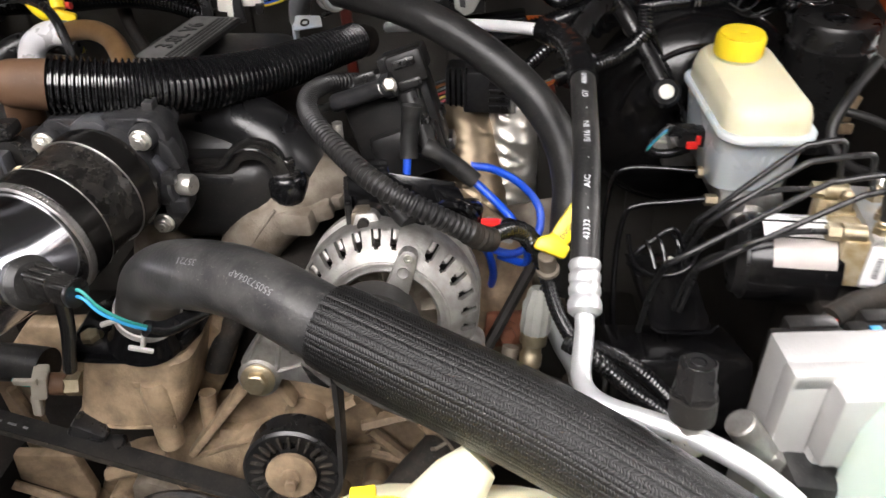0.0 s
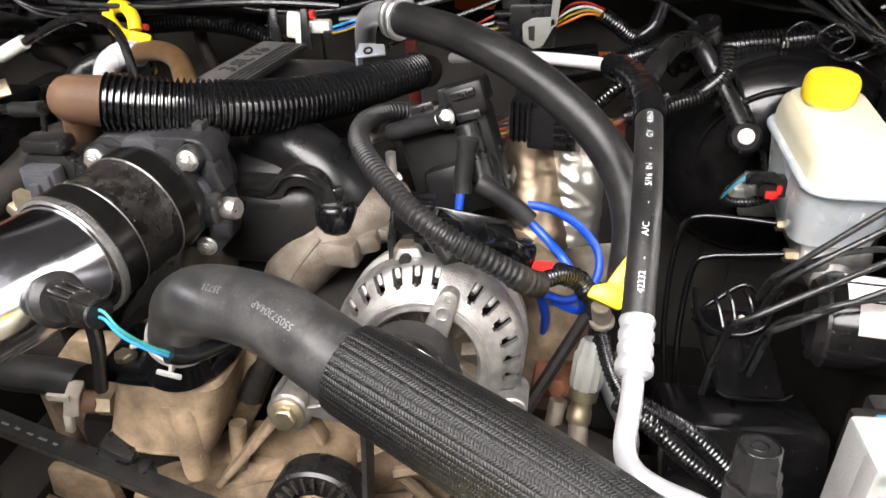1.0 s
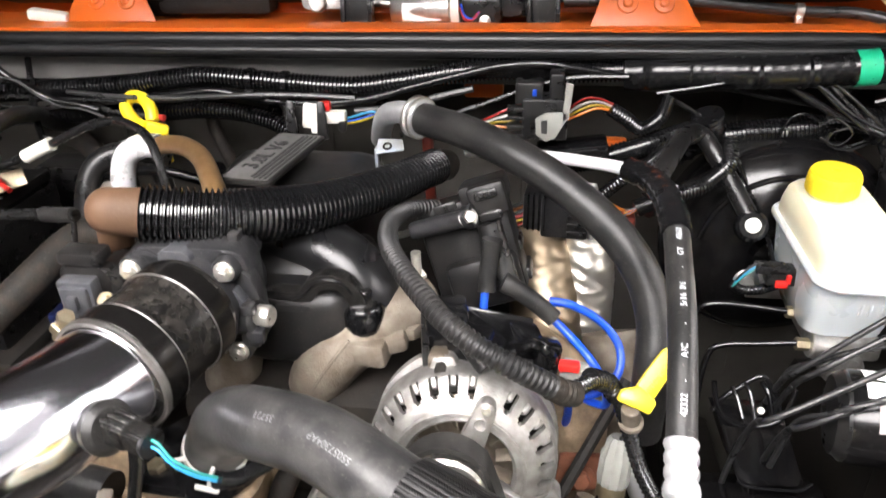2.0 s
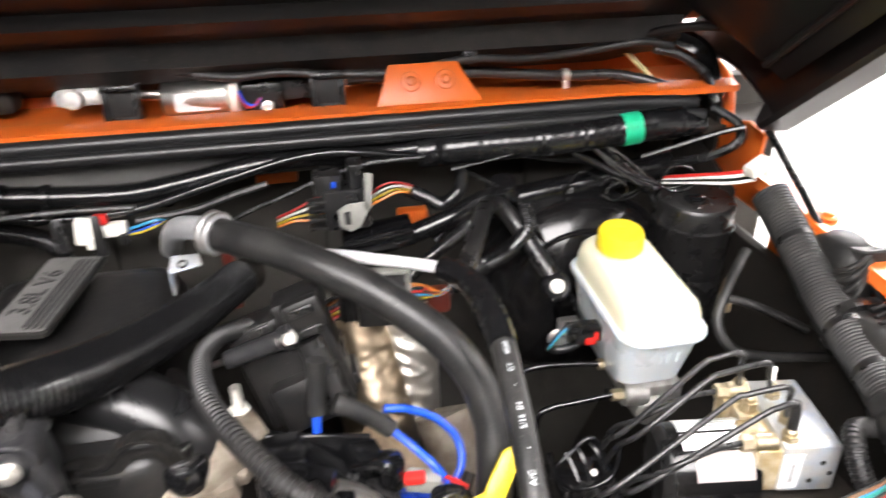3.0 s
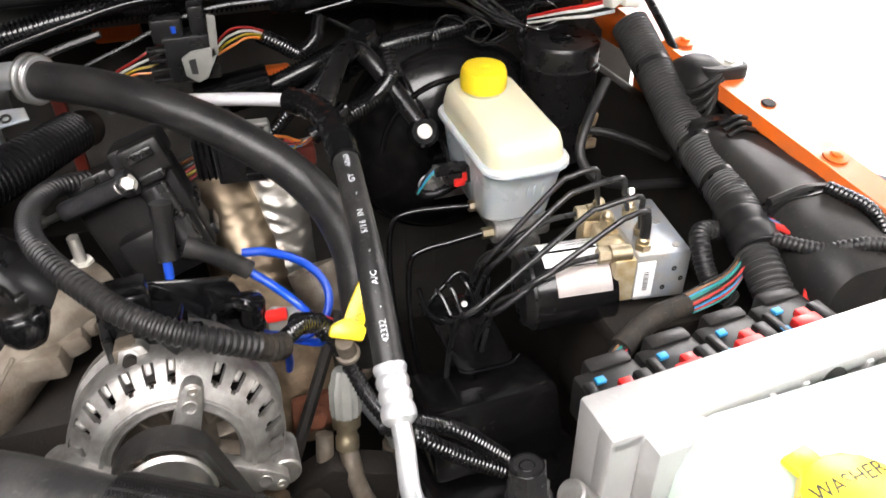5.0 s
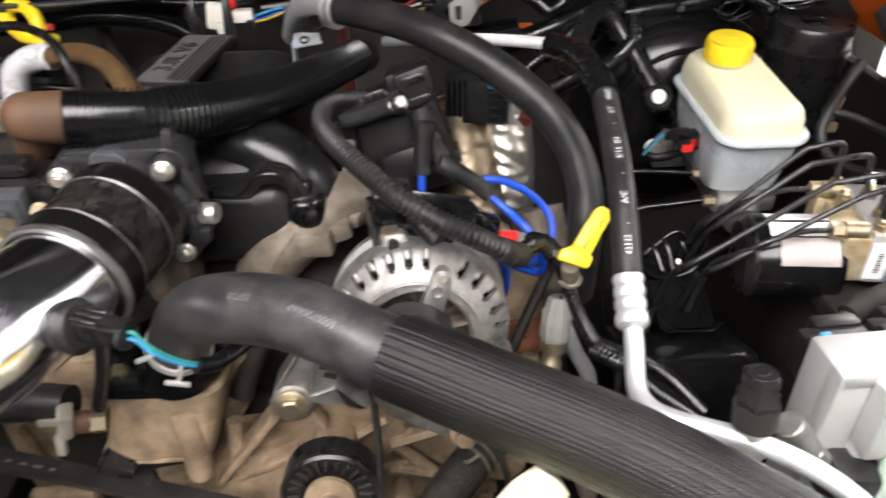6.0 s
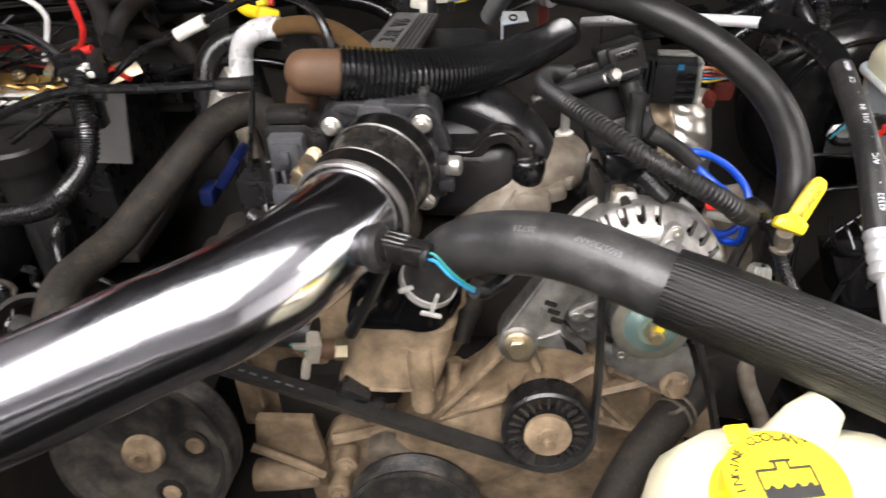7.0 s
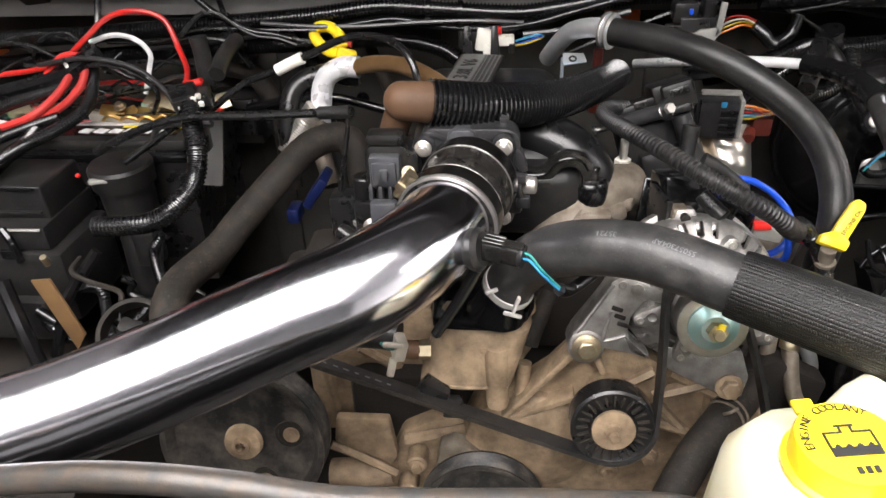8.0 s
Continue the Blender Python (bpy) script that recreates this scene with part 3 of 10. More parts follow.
    for x in (-0.62, 0.26):
        part("frame_rail", box((x, 0.45, 0.64), (0.09, 1.15, 0.14), 0.012), CHASSIS, body)
    part("radiator_support", box((-0.2, -0.045, 0.84), (1.5, 0.03, 0.5), 0.01), CHASSIS, body)
    part("fender_left", box((-1.06, 0.5, 1.0), (0.02, 1.1, 0.42), 0.008), ORANGE, body)


car_body()


def flare():
    bm = loft([[Vector((x, 0.55 + (0.48 + w) * math.cos(radians(a)), 0.62 + (0.44 + w) * math.sin(radians(a)))) for x, w in ((0.60, 0.0), (0.62, 0.02), (0.80, 0.015), (0.83, -0.01), (0.83, -0.03), (0.60, -0.02))] for a in range(10, 171, 10)])
    solid("fender_flare", bm, PLASTIC_MATT, "black textured plastic fender flare on the orange fender", "fender flare")


flare()


def hood():
    at = Vector((-0.17, 1.06, 1.366))
    h = thing("hood", "raised hood with dark painted underside", "hood", at)
    m = Matrix.Translation(at) @ turned(-38, 0, 0)      # -y of m runs up the hood towards its front edge

    def P(x, y, z):
        return m @ Vector((x, y, z))
    L = 1.0
    part("outer_skin", loft([[P(0.71, -L * f, 0.03), P(0.71, -L * f, 0.036), P(-0.71, -L * f, 0.036), P(-0.71, -L * f, 0.03)] for f in (-0.01, 0.25, 0.5, 0.75, 1)]), ORANGE, h)
    part("inner_panel", loft([[P(-0.62, -L * f, 0.028), P(-0.64, -L * f, 0.0), P(-0.56, -L * f, -0.012), P(0.56, -L * f, -0.012), P(0.64, -L * f, 0.0), P(0.62, -L * f, 0.028)] for f in (-0.035, 0.03, 0.12, 0.3, 0.6, 1)]), HOOD_PAINT, h, "dark painted inner hood panel")
    # cross channel near the hinge and the folded skirts with their rounded rear ends
    part("cross_channel", loft([[P(x, y, z) for y, z in ((-0.01, -0.008), (-0.02, -0.028), (-0.065, -0.032), (-0.085, -0.012))] for x in (-0.62, 0.0, 0.62)]), PLASTIC_MATT, h, "dark grey channel across the hood's hinge edge")
    ends = tuple((u / L, d) for u, d in ((-0.03, 0.012), (-0.004, 0.025), (0.038, 0.059), (0.064, 0.087), (0.086, 0.120), (0.100, 0.147), (0.109, 0.172), (0.112, 0.177), (0.35, 0.176), (0.7, 0.172), (L, 0.165)))
    for s in (-1, 1):
        part("skirt", loft([[P(s * 0.708, -L * f, 0.03), P(s * 0.700, -L * f, -d), P(s * (0.690 if f * L < 0.105 else 0.668), -L * f, -d + 0.004), P(s * (0.688 if f * L < 0.105 else 0.664), -L * f, -d + 0.010), P(s * 0.691, -L * f, -d + 0.014), P(s * 0.694, -L * f, 0.03)] for f, d in ends]), HOOD_PAINT, h, "folded side skirt of the hood")
        part("inner_rail", loft([[P(s * 0.60, -L * f, 0.0), P(s * 0.62, -L * f, -d * 0.35), P(s * 0.668, -L * f, -d * 0.8), P(s * 0.68, -L * f, -d * 0.8 + 0.012), P(s * 0.66, -L * f, 0.024)] for f, d in ((0.108, 0.06), (0.135, 0.115), (0.168, 0.172), (0.3, 0.175), (0.6, 0.172), (1, 0.165))]), HOOD_PAINT, h)
        part("end_bar", tube([P(s * 0.56, -0.050, -0.022), P(s * 0.60, -0.085, -0.030), P(s * 0.64, -0.115, -0.045), P(s * 0.665, -0.14, -0.075)], 0.0055, 10), HOOD_PAINT, h, "dark edge bar by the hinge")
        part("skirt_bead", tube([P(s * 0.650, -L * f, -0.118) for f in (0.17, 0.3, 0.6, 1)], 0.005, 8, 0.04), HOOD_PAINT, h, "rolled bead along the skirt")
    # pressed ridges across the inner panel
    for y, w, rise in ((-0.135, 0.022, 0.012), (-0.23, 0.035, 0.018), (-0.42, 0.05, 0.02), (-0.75, 0.06, 0.02)):
        part("pressed_ridge", loft([[P(x, y - w, -0.011), P(x, y - w * 0.5, -0.012 - rise), P(x, y + w * 0.5, -0.012 - rise), P(x, y + w, -0.011)] for x in (-0.55, -0.2, 0.2, 0.55)]), HOOD_PAINT, h, "pressed ridge of the hood")
    for s in (-1, 1):
        part("hinge_arm", joined(box(P(s * 0.34, 0.03, -0.02), (0.05, 0.09, 0.02), 0.004, turned(-38, 0, 0)), cyl(P(s * 0.34 - 0.03, 0.06, -0.022), P(s * 0.34 + 0.03, 0.06, -0.022), 0.008)), CHASSIS, h)


hood()


def seal():
    bulb = [(-1.25, 0.945, 1.315), (-0.6, 0.945, 1.315), (-0.2, 0.943, 1.316), (0.2, 0.94, 1.318), (0.36, 0.937, 1.319), (0.45, 0.93, 1.316)]
    s = thing("cowl_seal", "black double rubber weatherstrip along the orange cowl", "weatherstrip", (-0.2, 0.94, 1.3))
    part("bulb", tube(bulb, 0.009, 12, 0.02), SEAL, s)
    part("bulb", tube([(x, y - 0.022, z - 0.008) for x, y, z in bulb], 0.007, 12, 0.02), SEAL, s)
    part("strip", tube([(x, y - 0.01, z - 0.012) for x, y, z in bulb], 0.009, 8, 0.03), SEAL, s)


seal()

def crinkled(pts, r, seg, amount, seed):
    """A foil-wrapped run with small sharp creases."""
    bm = tube(pts, r, seg, 0.0025)
    for v in bm.verts:
        n = abs(noise.noise(v.co * 90 + Vector((seed, 0, 0)))) + 0.5 * abs(noise.noise(v.co * 210 + Vector((0, seed, 0))))
        v.co += Vector((n, -n, n)) * amount
    return bm


def foil_run(pts, r, seg, amount, seed):
    """A smooth foil sheet over a pipe, with sharp creases that run round it."""
    bm = tube(pts, r, seg, 0.0028)
    for v in bm.verts:
        c = v.co
        n = abs(noise.noise(Vector((c.x * 16 + seed, c.y * 16, c.z * 60 + c.x * 22)))) + 0.45 * abs(noise.noise(Vector((c.x * 45, c.y * 45 + seed, c.z * 150)))) + 0.25 * noise.noise(c * 14)
        v.co += Vector((n * 0.3, -n, n * 0.3)) * amount
    return bm


def lumpy(pts, r, seg, amount, seed):
    bm = tube(pts, r, seg, 0.0035)
    for v in bm.verts:
        n = noise.noise(v.co * 30 + Vector((seed, 0, 0))) + 0.8 * abs(noise.noise(v.co * 62 + Vector((0, seed, 0)))) + 0.35 * abs(noise.noise(v.co * 140 + Vector((0, 0, seed))))
        v.co += Vector((n * 0.5, -n, n * 0.4)) * amount
    return bm


# ---- intake ----
def intake_tube():
    t = thing("intake_pipe", "polished chrome air intake pipe bending across the engine", "intake pipe", (-0.42, 0.33, 1.1))
    pts = [(-0.252, 0.53, 1.196), (-0.270, 0.462, 1.194), (-0.294, 0.403, 1.193), (-0.336, 0.3605, 1.185), (-0.389, 0.3365, 1.1715), (-0.442, 0.3135, 1.1565), (-0.495, 0.290, 1.1425), (-0.548, 0.2675, 1.131), (-0.61, 0.245, 1.1235), (-0.70, 0.232, 1.119), (-0.85, 0.228, 1.11)]
    part("pipe", tube(pts, 0.0398, 56, 0.006), CHROME, t, "mirror-bright chrome pipe")
    # sensor grommet, plug and its wires on the bend
    a = Vector((-0.243, 0.404, 1.198))
    d = Vector((0.85, -0.3, 0.25)).normalized()
    part("grommet", lathe([(0.012, -0.01), (0.017, -0.004), (0.018, 0.002), (0.014, 0.006), (0, 0.006)], a, d, 24), RUBBER, t)


intake_tube()


def air_sensor():
    s = thing("intake_air_sensor", "black ribbed temperature sensor plug in the chrome pipe", "sensor", (-0.225, 0.398, 1.19))
    d = Vector((0.93, -0.30, -0.05)).normalized()
    m = frame_of(Vector((-0.240, 0.4025, 1.2015)), d)
    side = m.inverted().to_3x3() @ Vector((0, 0, 1))
    m = m @ Matrix.Rotation(math.atan2(side.y, side.x), 4, "Z") @ Matrix.Scale(0.84, 4)      # x of m points up
    core = box((0, 0, 0.013), (0.019, 0.019, 0.020), 0.002)
    core.transform(m)
    body = part("plug_body", core, PLUG_SHINE, s, "glossy ribbed plug")
    for at, size in [((0.0105, 0.0062 * k, 0.013), (0.0045, 0.0042, 0.021)) for k in (-1, 0, 1)] + [((0.0055 * k, -0.0105, 0.013), (0.0040, 0.0040, 0.021)) for k in (-1, 0, 1)]:
        rib = box(at, size, 0.0013, None, 1.0, 2)
        rib.transform(m)
        part("rib", rib, PLUG_SHINE, body)
    c = joined(box((0.0, 0, 0.030), (0.0165, 0.0175, 0.018), 0.0015), box((0.0095, 0, 0.030), (0.004, 0.012, 0.022), 0.0012), box((-0.001, -0.0095, 0.031), (0.008, 0.004, 0.012), 0.001))
    c.transform(m)
    part("lock", c, PLUG_SHINE, s)
    part("collar", lathe([(0.0085, 0), (0.0095, 0.002), (0.0095, 0.004), (0, 0.004)], m @ Vector((0, 0, 0.038)), d, 20), PLASTIC, s)
    e = m @ Vector((0, 0, 0.041))
    for mt, up, out in ((WIRE_TEAL, 0.0025, 0.0), (SKY_BLUE, -0.0018, -0.0012)):
        o = Vector((0, out, up))
        part("wire", tube([e + o, e + o + d * 0.006, e + o * 0.8 + Vector((0.014, -0.004, -0.010)), e + o * 0.6 + Vector((0.024, 0.001, -0.024)), e + o * 0.5 + Vector((0.032, 0.010, -0.037))], 0.0011, 8, 0.003), mt, s)
    q = e + Vector((0.031, 0.009, -0.036))
    part("taped_wire", lumpy([q, q + Vector((0.005, 0.006, -0.006)), q + Vector((0.012, 0.016, -0.010)), q + Vector((0.03, 0.04, -0.012))], 0.0056, 14, 0.0012, 4), TAPE, s, "frayed black tape on the wires")
    part("corrugated_tail", loom([(-0.236, 0.415, 1.190), (-0.246, 0.428, 1.160), (-0.262, 0.442, 1.120), (-0.285, 0.458, 1.070)], 0.0054, 0.0034, 0.14, 14), LOOM, s, "thin black corrugated conduit")


air_sensor()


def clamp_band(name, at, axis, r, w, parent, material, screw):
    b = part(name, ring(Vector(at) - Vector(axis).normalized() * w / 2, axis, r - 0.0008, r + 0.0012, w, 40), material, parent)
    if screw is not None:
        c = Vector(at) + Vector(screw).normalized() * (r + 0.005)
        t = Vector(axis).cross(Vector(screw)).normalized()
        part("worm_screw", joined(box(c, (0.012, 0.012, 0.009), 0.002, frame_of((0, 0, 0), t)), cyl(c - t * 0.012, c + t * 0.012, 0.0042), lathe([(0, 0), (0.006, 0), (0.006, 0.005), (0, 0.005)], c + t * 0.011, t, 6)), GOLD_STEEL, b)
    return b


def coupler():
    c = thing("intake_coupler", "black rubber intake coupler with two steel band clamps", "hose coupler", (-0.266, 0.5, 1.146))
    ax = Vector((0.22, 0.97, 0.05)).normalized()
    a = Vector((-0.2725, 0.457, 1.191))
    part("sleeve", lathe([(0.0396, 0), (0.0435, 0), (0.0446, 0.003), (0.0446, 0.026), (0.0438, 0.028), (0.0438, 0.060), (0.0446, 0.063), (0.0446, 0.086), (0.0435, 0.089), (0.0396, 0.089), (0.0396, 0)], a, ax, 56), COUPLER, c, "speckled gloss black rubber sleeve")
    clamp_band("band_clamp", a + ax * 0.016, ax, 0.0448, 0.018, c, BAND, (-0.8, 0, 0.55))
    clamp_band("band_clamp", a + ax * 0.074, ax, 0.0448, 0.018, c, BAND, None)
    for h in (0.0255, 0.0645):
        part("band_edge", ring(a + ax * h, ax, 0.0446, 0.0458, 0.0007, 56), STEEL, c, "bright rolled band edge")
    for h in (0.0005, 0.0035):
        part("mouth_wire", ring(a + ax * h, ax, 0.0435, 0.0460, 0.0024, 56), KNURL, c, "grey knurled ring at the mouth")
    # slots of the worm band
    for k in range(110):
        w = 2 * math.pi * k / 110
        q = frame_of(a + ax * 0.0033, ax) @ Vector((0.0463 * math.cos(w), 0.0463 * math.sin(w), 0))
        o = part("band_knurl", box(q, (0.0007, 0.0011, 0.0056), 0, frame_of((0, 0, 0), ax) @ Matrix.Rotation(w, 4, "Z")), KNURL, c)


coupler()


def throttle_body():
    t = thing("throttle_body", "dirty grey cast throttle body bolted to the manifold", "throttle body", (-0.262, 0.57, 1.12))
    c = Vector((-0.257, 0.56, 1.189))
    body = joined(lathe([(0.0425, -0.03), (0.0428, -0.02), (0.0428, 0.0), (0.043, 0.012), (0.043, 0.05), (0, 0.05)], c, (0, 1, 0), 40),
                  prism(rounded(0.10, 0.10, 0.016), Matrix.Translation(c + Vector((0, 0.03, 0))) @ turned(90, 0, 0), 0.03, 0.003))
    part("housing", body, SLATE, t, "dusty slate grey throttle housing")
    for x, z in ((-0.301, 1.222), (-0.223, 1.224), (-0.301, 1.148), (-0.223, 1.148)):
        b = part("bolt_boss", lathe([(0, 0), (0.0098, 0), (0.0108, 0.002), (0.0112, 0.016), (0.0125, 0.05), (0, 0.05)], (x, 0.552, z), (0, 1, 0), 24), SLATE, t)
        part("bolt", joined(bolt((x, 0.552, z), (0, -1, 0), 0.0066, 0.006, 1.3), cyl((x, 0.546, z), (x, 0.5445, z), 0.0032)), WHITE_STEEL, b, "bright flanged bolt")
    # saddle on top with sloping webs out to the bolt bosses
    my = Matrix.Translation((0, 0.572, 0)) @ turned(90, 0, 0)
    part("saddle", prism([(-0.279, 1.222), (-0.277, 1.236), (-0.271, 1.2395), (-0.256, 1.2395), (-0.250, 1.235), (-0.248, 1.222)], my, 0.019, 0.002), SLATE_PALE, t, "worn grey saddle rib")
    part("arched_rib", prism([(-0.303, 1.228), (-0.300, 1.236), (-0.288, 1.237), (-0.278, 1.231), (-0.278, 1.224), (-0.290, 1.230)], my, 0.014, 0.0015), SLATE, t)
    part("arched_rib", prism([(-0.249, 1.232), (-0.236, 1.231), (-0.226, 1.2385), (-0.214, 1.236), (-0.211, 1.228), (-0.226, 1.229), (-0.240, 1.222), (-0.249, 1.224)], my, 0.012, 0.0015), SLATE, t)
    part("side_web", prism([(-0.212, 1.222), (-0.205, 1.216), (-0.199, 1.197), (-0.206, 1.195), (-0.214, 1.206)], my, 0.016, 0.0015), SLATE, t)
    part("side_web", prism([(-0.224, 1.206), (-0.217, 1.208), (-0.210, 1.196), (-0.215, 1.190)], my, 0.022, 0.0012), SLATE_PALE, t)
    part("shaft_cover", joined(cyl((-0.224, 0.560, 1.178), (-0.203, 0.556, 1.181), 0.0150), box((-0.212, 0.568, 1.172), (0.016, 0.034, 0.042), 0.004), box((-0.2035, 0.548, 1.168), (0.014, 0.010, 0.012), 0.002), box((-0.2065, 0.548, 1.193), (0.011, 0.010, 0.009), 0.002)), SLATE, t)
    part("shaft_cap", lathe([(0, 0), (0.0078, 0), (0.0088, 0.0015), (0.0088, 0.011), (0.0076, 0.013), (0, 0.0132)], (-0.2035, 0.556, 1.1825), (0.97, -0.2, 0.05), 32), WHITE_STEEL, t, "round bright shaft cap")
    for dx, w in ((-0.042, 0.008), (-0.018, 0.012), (0.006, 0.006), (0.034, 0.009)):
        part("casting_lug", box(c + Vector((dx, 0.022, 0.0515)), (w, 0.014, 0.008), 0.0015), SLATE, t)
    part("motor_cover", joined(box((-0.319, 0.568, 1.185), (0.03, 0.05, 0.075), 0.006), prism(rounded(0.042, 0.046, 0.008), Matrix.Translation((-0.336, 0.556, 1.205)) @ turned(90, 0, 0), 0.014, 0.002), box((-0.336, 0.55, 1.235), (0.036, 0.022, 0.012), 0.004)), PLASTIC, t)
    part("connector", joined(box((-0.336, 0.534, 1.207), (0.030, 0.014, 0.032), 0.003), box((-0.336, 0.5265, 1.207), (0.0235, 0.006, 0.0235), 0.0025), box((-0.336, 0.5225, 1.207), (0.008, 0.006, 0.012), 0.0015), box((-0.338, 0.522, 1.165), (0.026, 0.014, 0.03), 0.003)), SLATE_PALE, t, "square slate grey electric plug")
    for k in range(4):
        part("plug_fin", box((-0.3505 + 0.0095 * k, 0.5305, 1.1855), (0.004, 0.010, 0.016), 0.001), SLATE_PALE, t)
    part("spring_clip", joined(bolt((-0.3135, 0.531, 1.206), (0.1, -0.9, 0.4), 0.0055, 0.006, 1.2), tube([(-0.319, 0.527, 1.203), (-0.313, 0.522, 1.199), (-0.308, 0.526, 1.202)], 0.0022, 8)), GOLD_STEEL, t, "brass spring clip")
    for p in ((-0.352, 0.525, 1.15), (-0.318, 0.52, 1.155)):
        part("bracket_nut", bolt(p, (0, -1, 0.2), 0.006), STEEL, t)


throttle_body()


def manifold():
    """Upper plastic intake plenum with runners, bolts and the lower manifold under it."""
    t = thing("intake_manifold", "black plastic upper intake manifold with curved runners", "intake manifold", (-0.22, 0.74, 1.08))
    part("plenum", joined(box((-0.245, 0.745, 1.155), (0.20, 0.27, 0.10), 0.03, turned(6, 0, 0), 0.9, 3), box((-0.19, 0.66, 1.14), (0.11, 0.14, 0.08), 0.02, None, 0.95, 2)), COIL_BLACK, t)
    for k, (x, y) in enumerate(((-0.155, 0.655),)):
        part("runner", tube([(-0.24, y + 0.02, 1.175), (-0.195, y + 0.005, 1.196), (x, y - 0.01, 1.188), (x + 0.028, y - 0.02, 1.160), (x + 0.034, y - 0.022, 1.12)], 0.026, 20, 0.008, None, lambda w: 1 + 0.12 * math.cos(2 * w)), RUNNER_BLACK, t, "smooth glossy black runner")
    # flange with its rim under the runner
    arch = [(-0.222, 0.606, 1.168), (-0.205, 0.604, 1.172), (-0.186, 0.603, 1.172), (-0.177, 0.603, 1.176), (-0.168, 0.603, 1.187), (-0.155, 0.603, 1.191), (-0.143, 0.604, 1.187), (-0.136, 0.606, 1.176), (-0.133, 0.608, 1.162)]
    part("flange", tube(arch, 0.0075, 16, 0.003, None, lambda w: 1 / max(abs(math.cos(w)), abs(math.sin(w))) ** 0.8), PLUG_SHINE, t, "black arched flange")
    part("flange_bead", tube([(x, y - 0.008, z + 0.003) for x, y, z in arch[1:-1]], 0.0011, 6, 0.003), PLASTIC_GLOSS, t)
    part("flange_foot", box((-0.198, 0.604, 1.162), (0.05, 0.022, 0.012), 0.003), PLASTIC, t)
    for x, y, z in ((-0.131, 0.611, 1.163), (-0.225, 0.61, 1.158)):
        boss = part("bolt_sleeve", lathe([(0, -0.032), (0.0165, -0.032), (0.0195, -0.022), (0.0195, -0.004), (0.0165, 0.0), (0, 0.0)], (x, y, z), (0, 0, 1), 20), PLASTIC_GLOSS, t)
        part("bolt", bolt((x, y, z), (0, 0, 1), 0.0092, 0.013), PLUG_SHINE, boss)
    # badge with raised lettering on the plenum's top
    mm = Matrix.Translation((-0.262, 0.786, 1.2235)) @ turned(0, 0, 82)
    badge = part("badge", joined(prism(rounded(0.14, 0.058, 0.007), mm, 0.005, 0.001), *[box(mm @ Vector((0.0, -0.026 + 0.0055 * k, 0.0056)), (0.125, 0.0026, 0.001), 0, mm.to_3x3().to_4x4()) for k in range(4)]), PLASTIC_MATT, t)
    part("badge_face", prism(rounded(0.132, 0.051, 0.005), mm @ Matrix.Translation((0, 0, 0.0051)), 0.0006), BADGE, badge, "scuffed grey badge face")
    part("lettering", letters("3.8L V6", 0.026, mm @ Matrix.Translation((0, 0.009, 0.0062)), 0.0006), INK, badge)
    for k in range(4):
        part("stripe", box(mm @ Vector((0.0, -0.021 + 0.0052 * k, 0.0060)), (0.12, 0.0024, 0.0012), 0, mm.to_3x3().to_4x4()), INK, badge)
    for x in (-0.275, -0.238):
        part("prong", box((x, 0.885, 1.235), (0.014, 0.006, 0.045), 0.002, turned(-10, 0, 12), 0.6), PLASTIC, t)


manifold()


def lower_manifold():
    t = thing("lower_manifold", "rough grey cast lower intake manifold with branches", "lower manifold", (-0.17, 0.62, 0.98))
    limb = crinkled([(-0.080, 0.655, 1.135), (-0.112, 0.632, 1.136), (-0.142, 0.612, 1.122), (-0.168, 0.602, 1.098), (-0.180, 0.606, 1.070), (-0.182, 0.620, 1.03)], 0.0275, 28, 0.0006, 5)
    part("branch", limb, ALU_DIRTY, t, "wide rough cast branch")
    part("branch", tube([(-0.255, 0.63, 1.12), (-0.26, 0.61, 1.09), (-0.265, 0.59, 1.03)], 0.026, 18, 0.006), ALU_DIRTY, t)
    # parting line down the front of the branch
    part("seam", tube([(-0.140, 0.588, 1.138), (-0.155, 0.580, 1.120), (-0.170, 0.575, 1.098), (-0.182, 0.578, 1.078)], 0.0016, 6), ALU_DIRTY, t)
    part("flange", prism([(-0.03, -0.02), (0.028, -0.024), (0.036, 0.008), (-0.02, 0.03)], Matrix.Translation((-0.11, 0.636, 1.126)) @ turned(4, 0, -8), 0.014, 0.004), ALU_DIRTY, t)
    part("bolt_pad", joined(box((-0.1285, 0.598, 1.124), (0.046, 0.03, 0.024), 0.006, turned(0, 0, -6), 0.92), box((-0.105, 0.606, 1.128), (0.026, 0.022, 0.018), 0.005, turned(0, -12, 10))), ALU_DIRTY, t, "pale machined bolt pad")
    part("block", box((-0.18, 0.72, 1.02), (0.25, 0.30, 0.12), 0.02), CHASSIS, t)


lower_manifold()


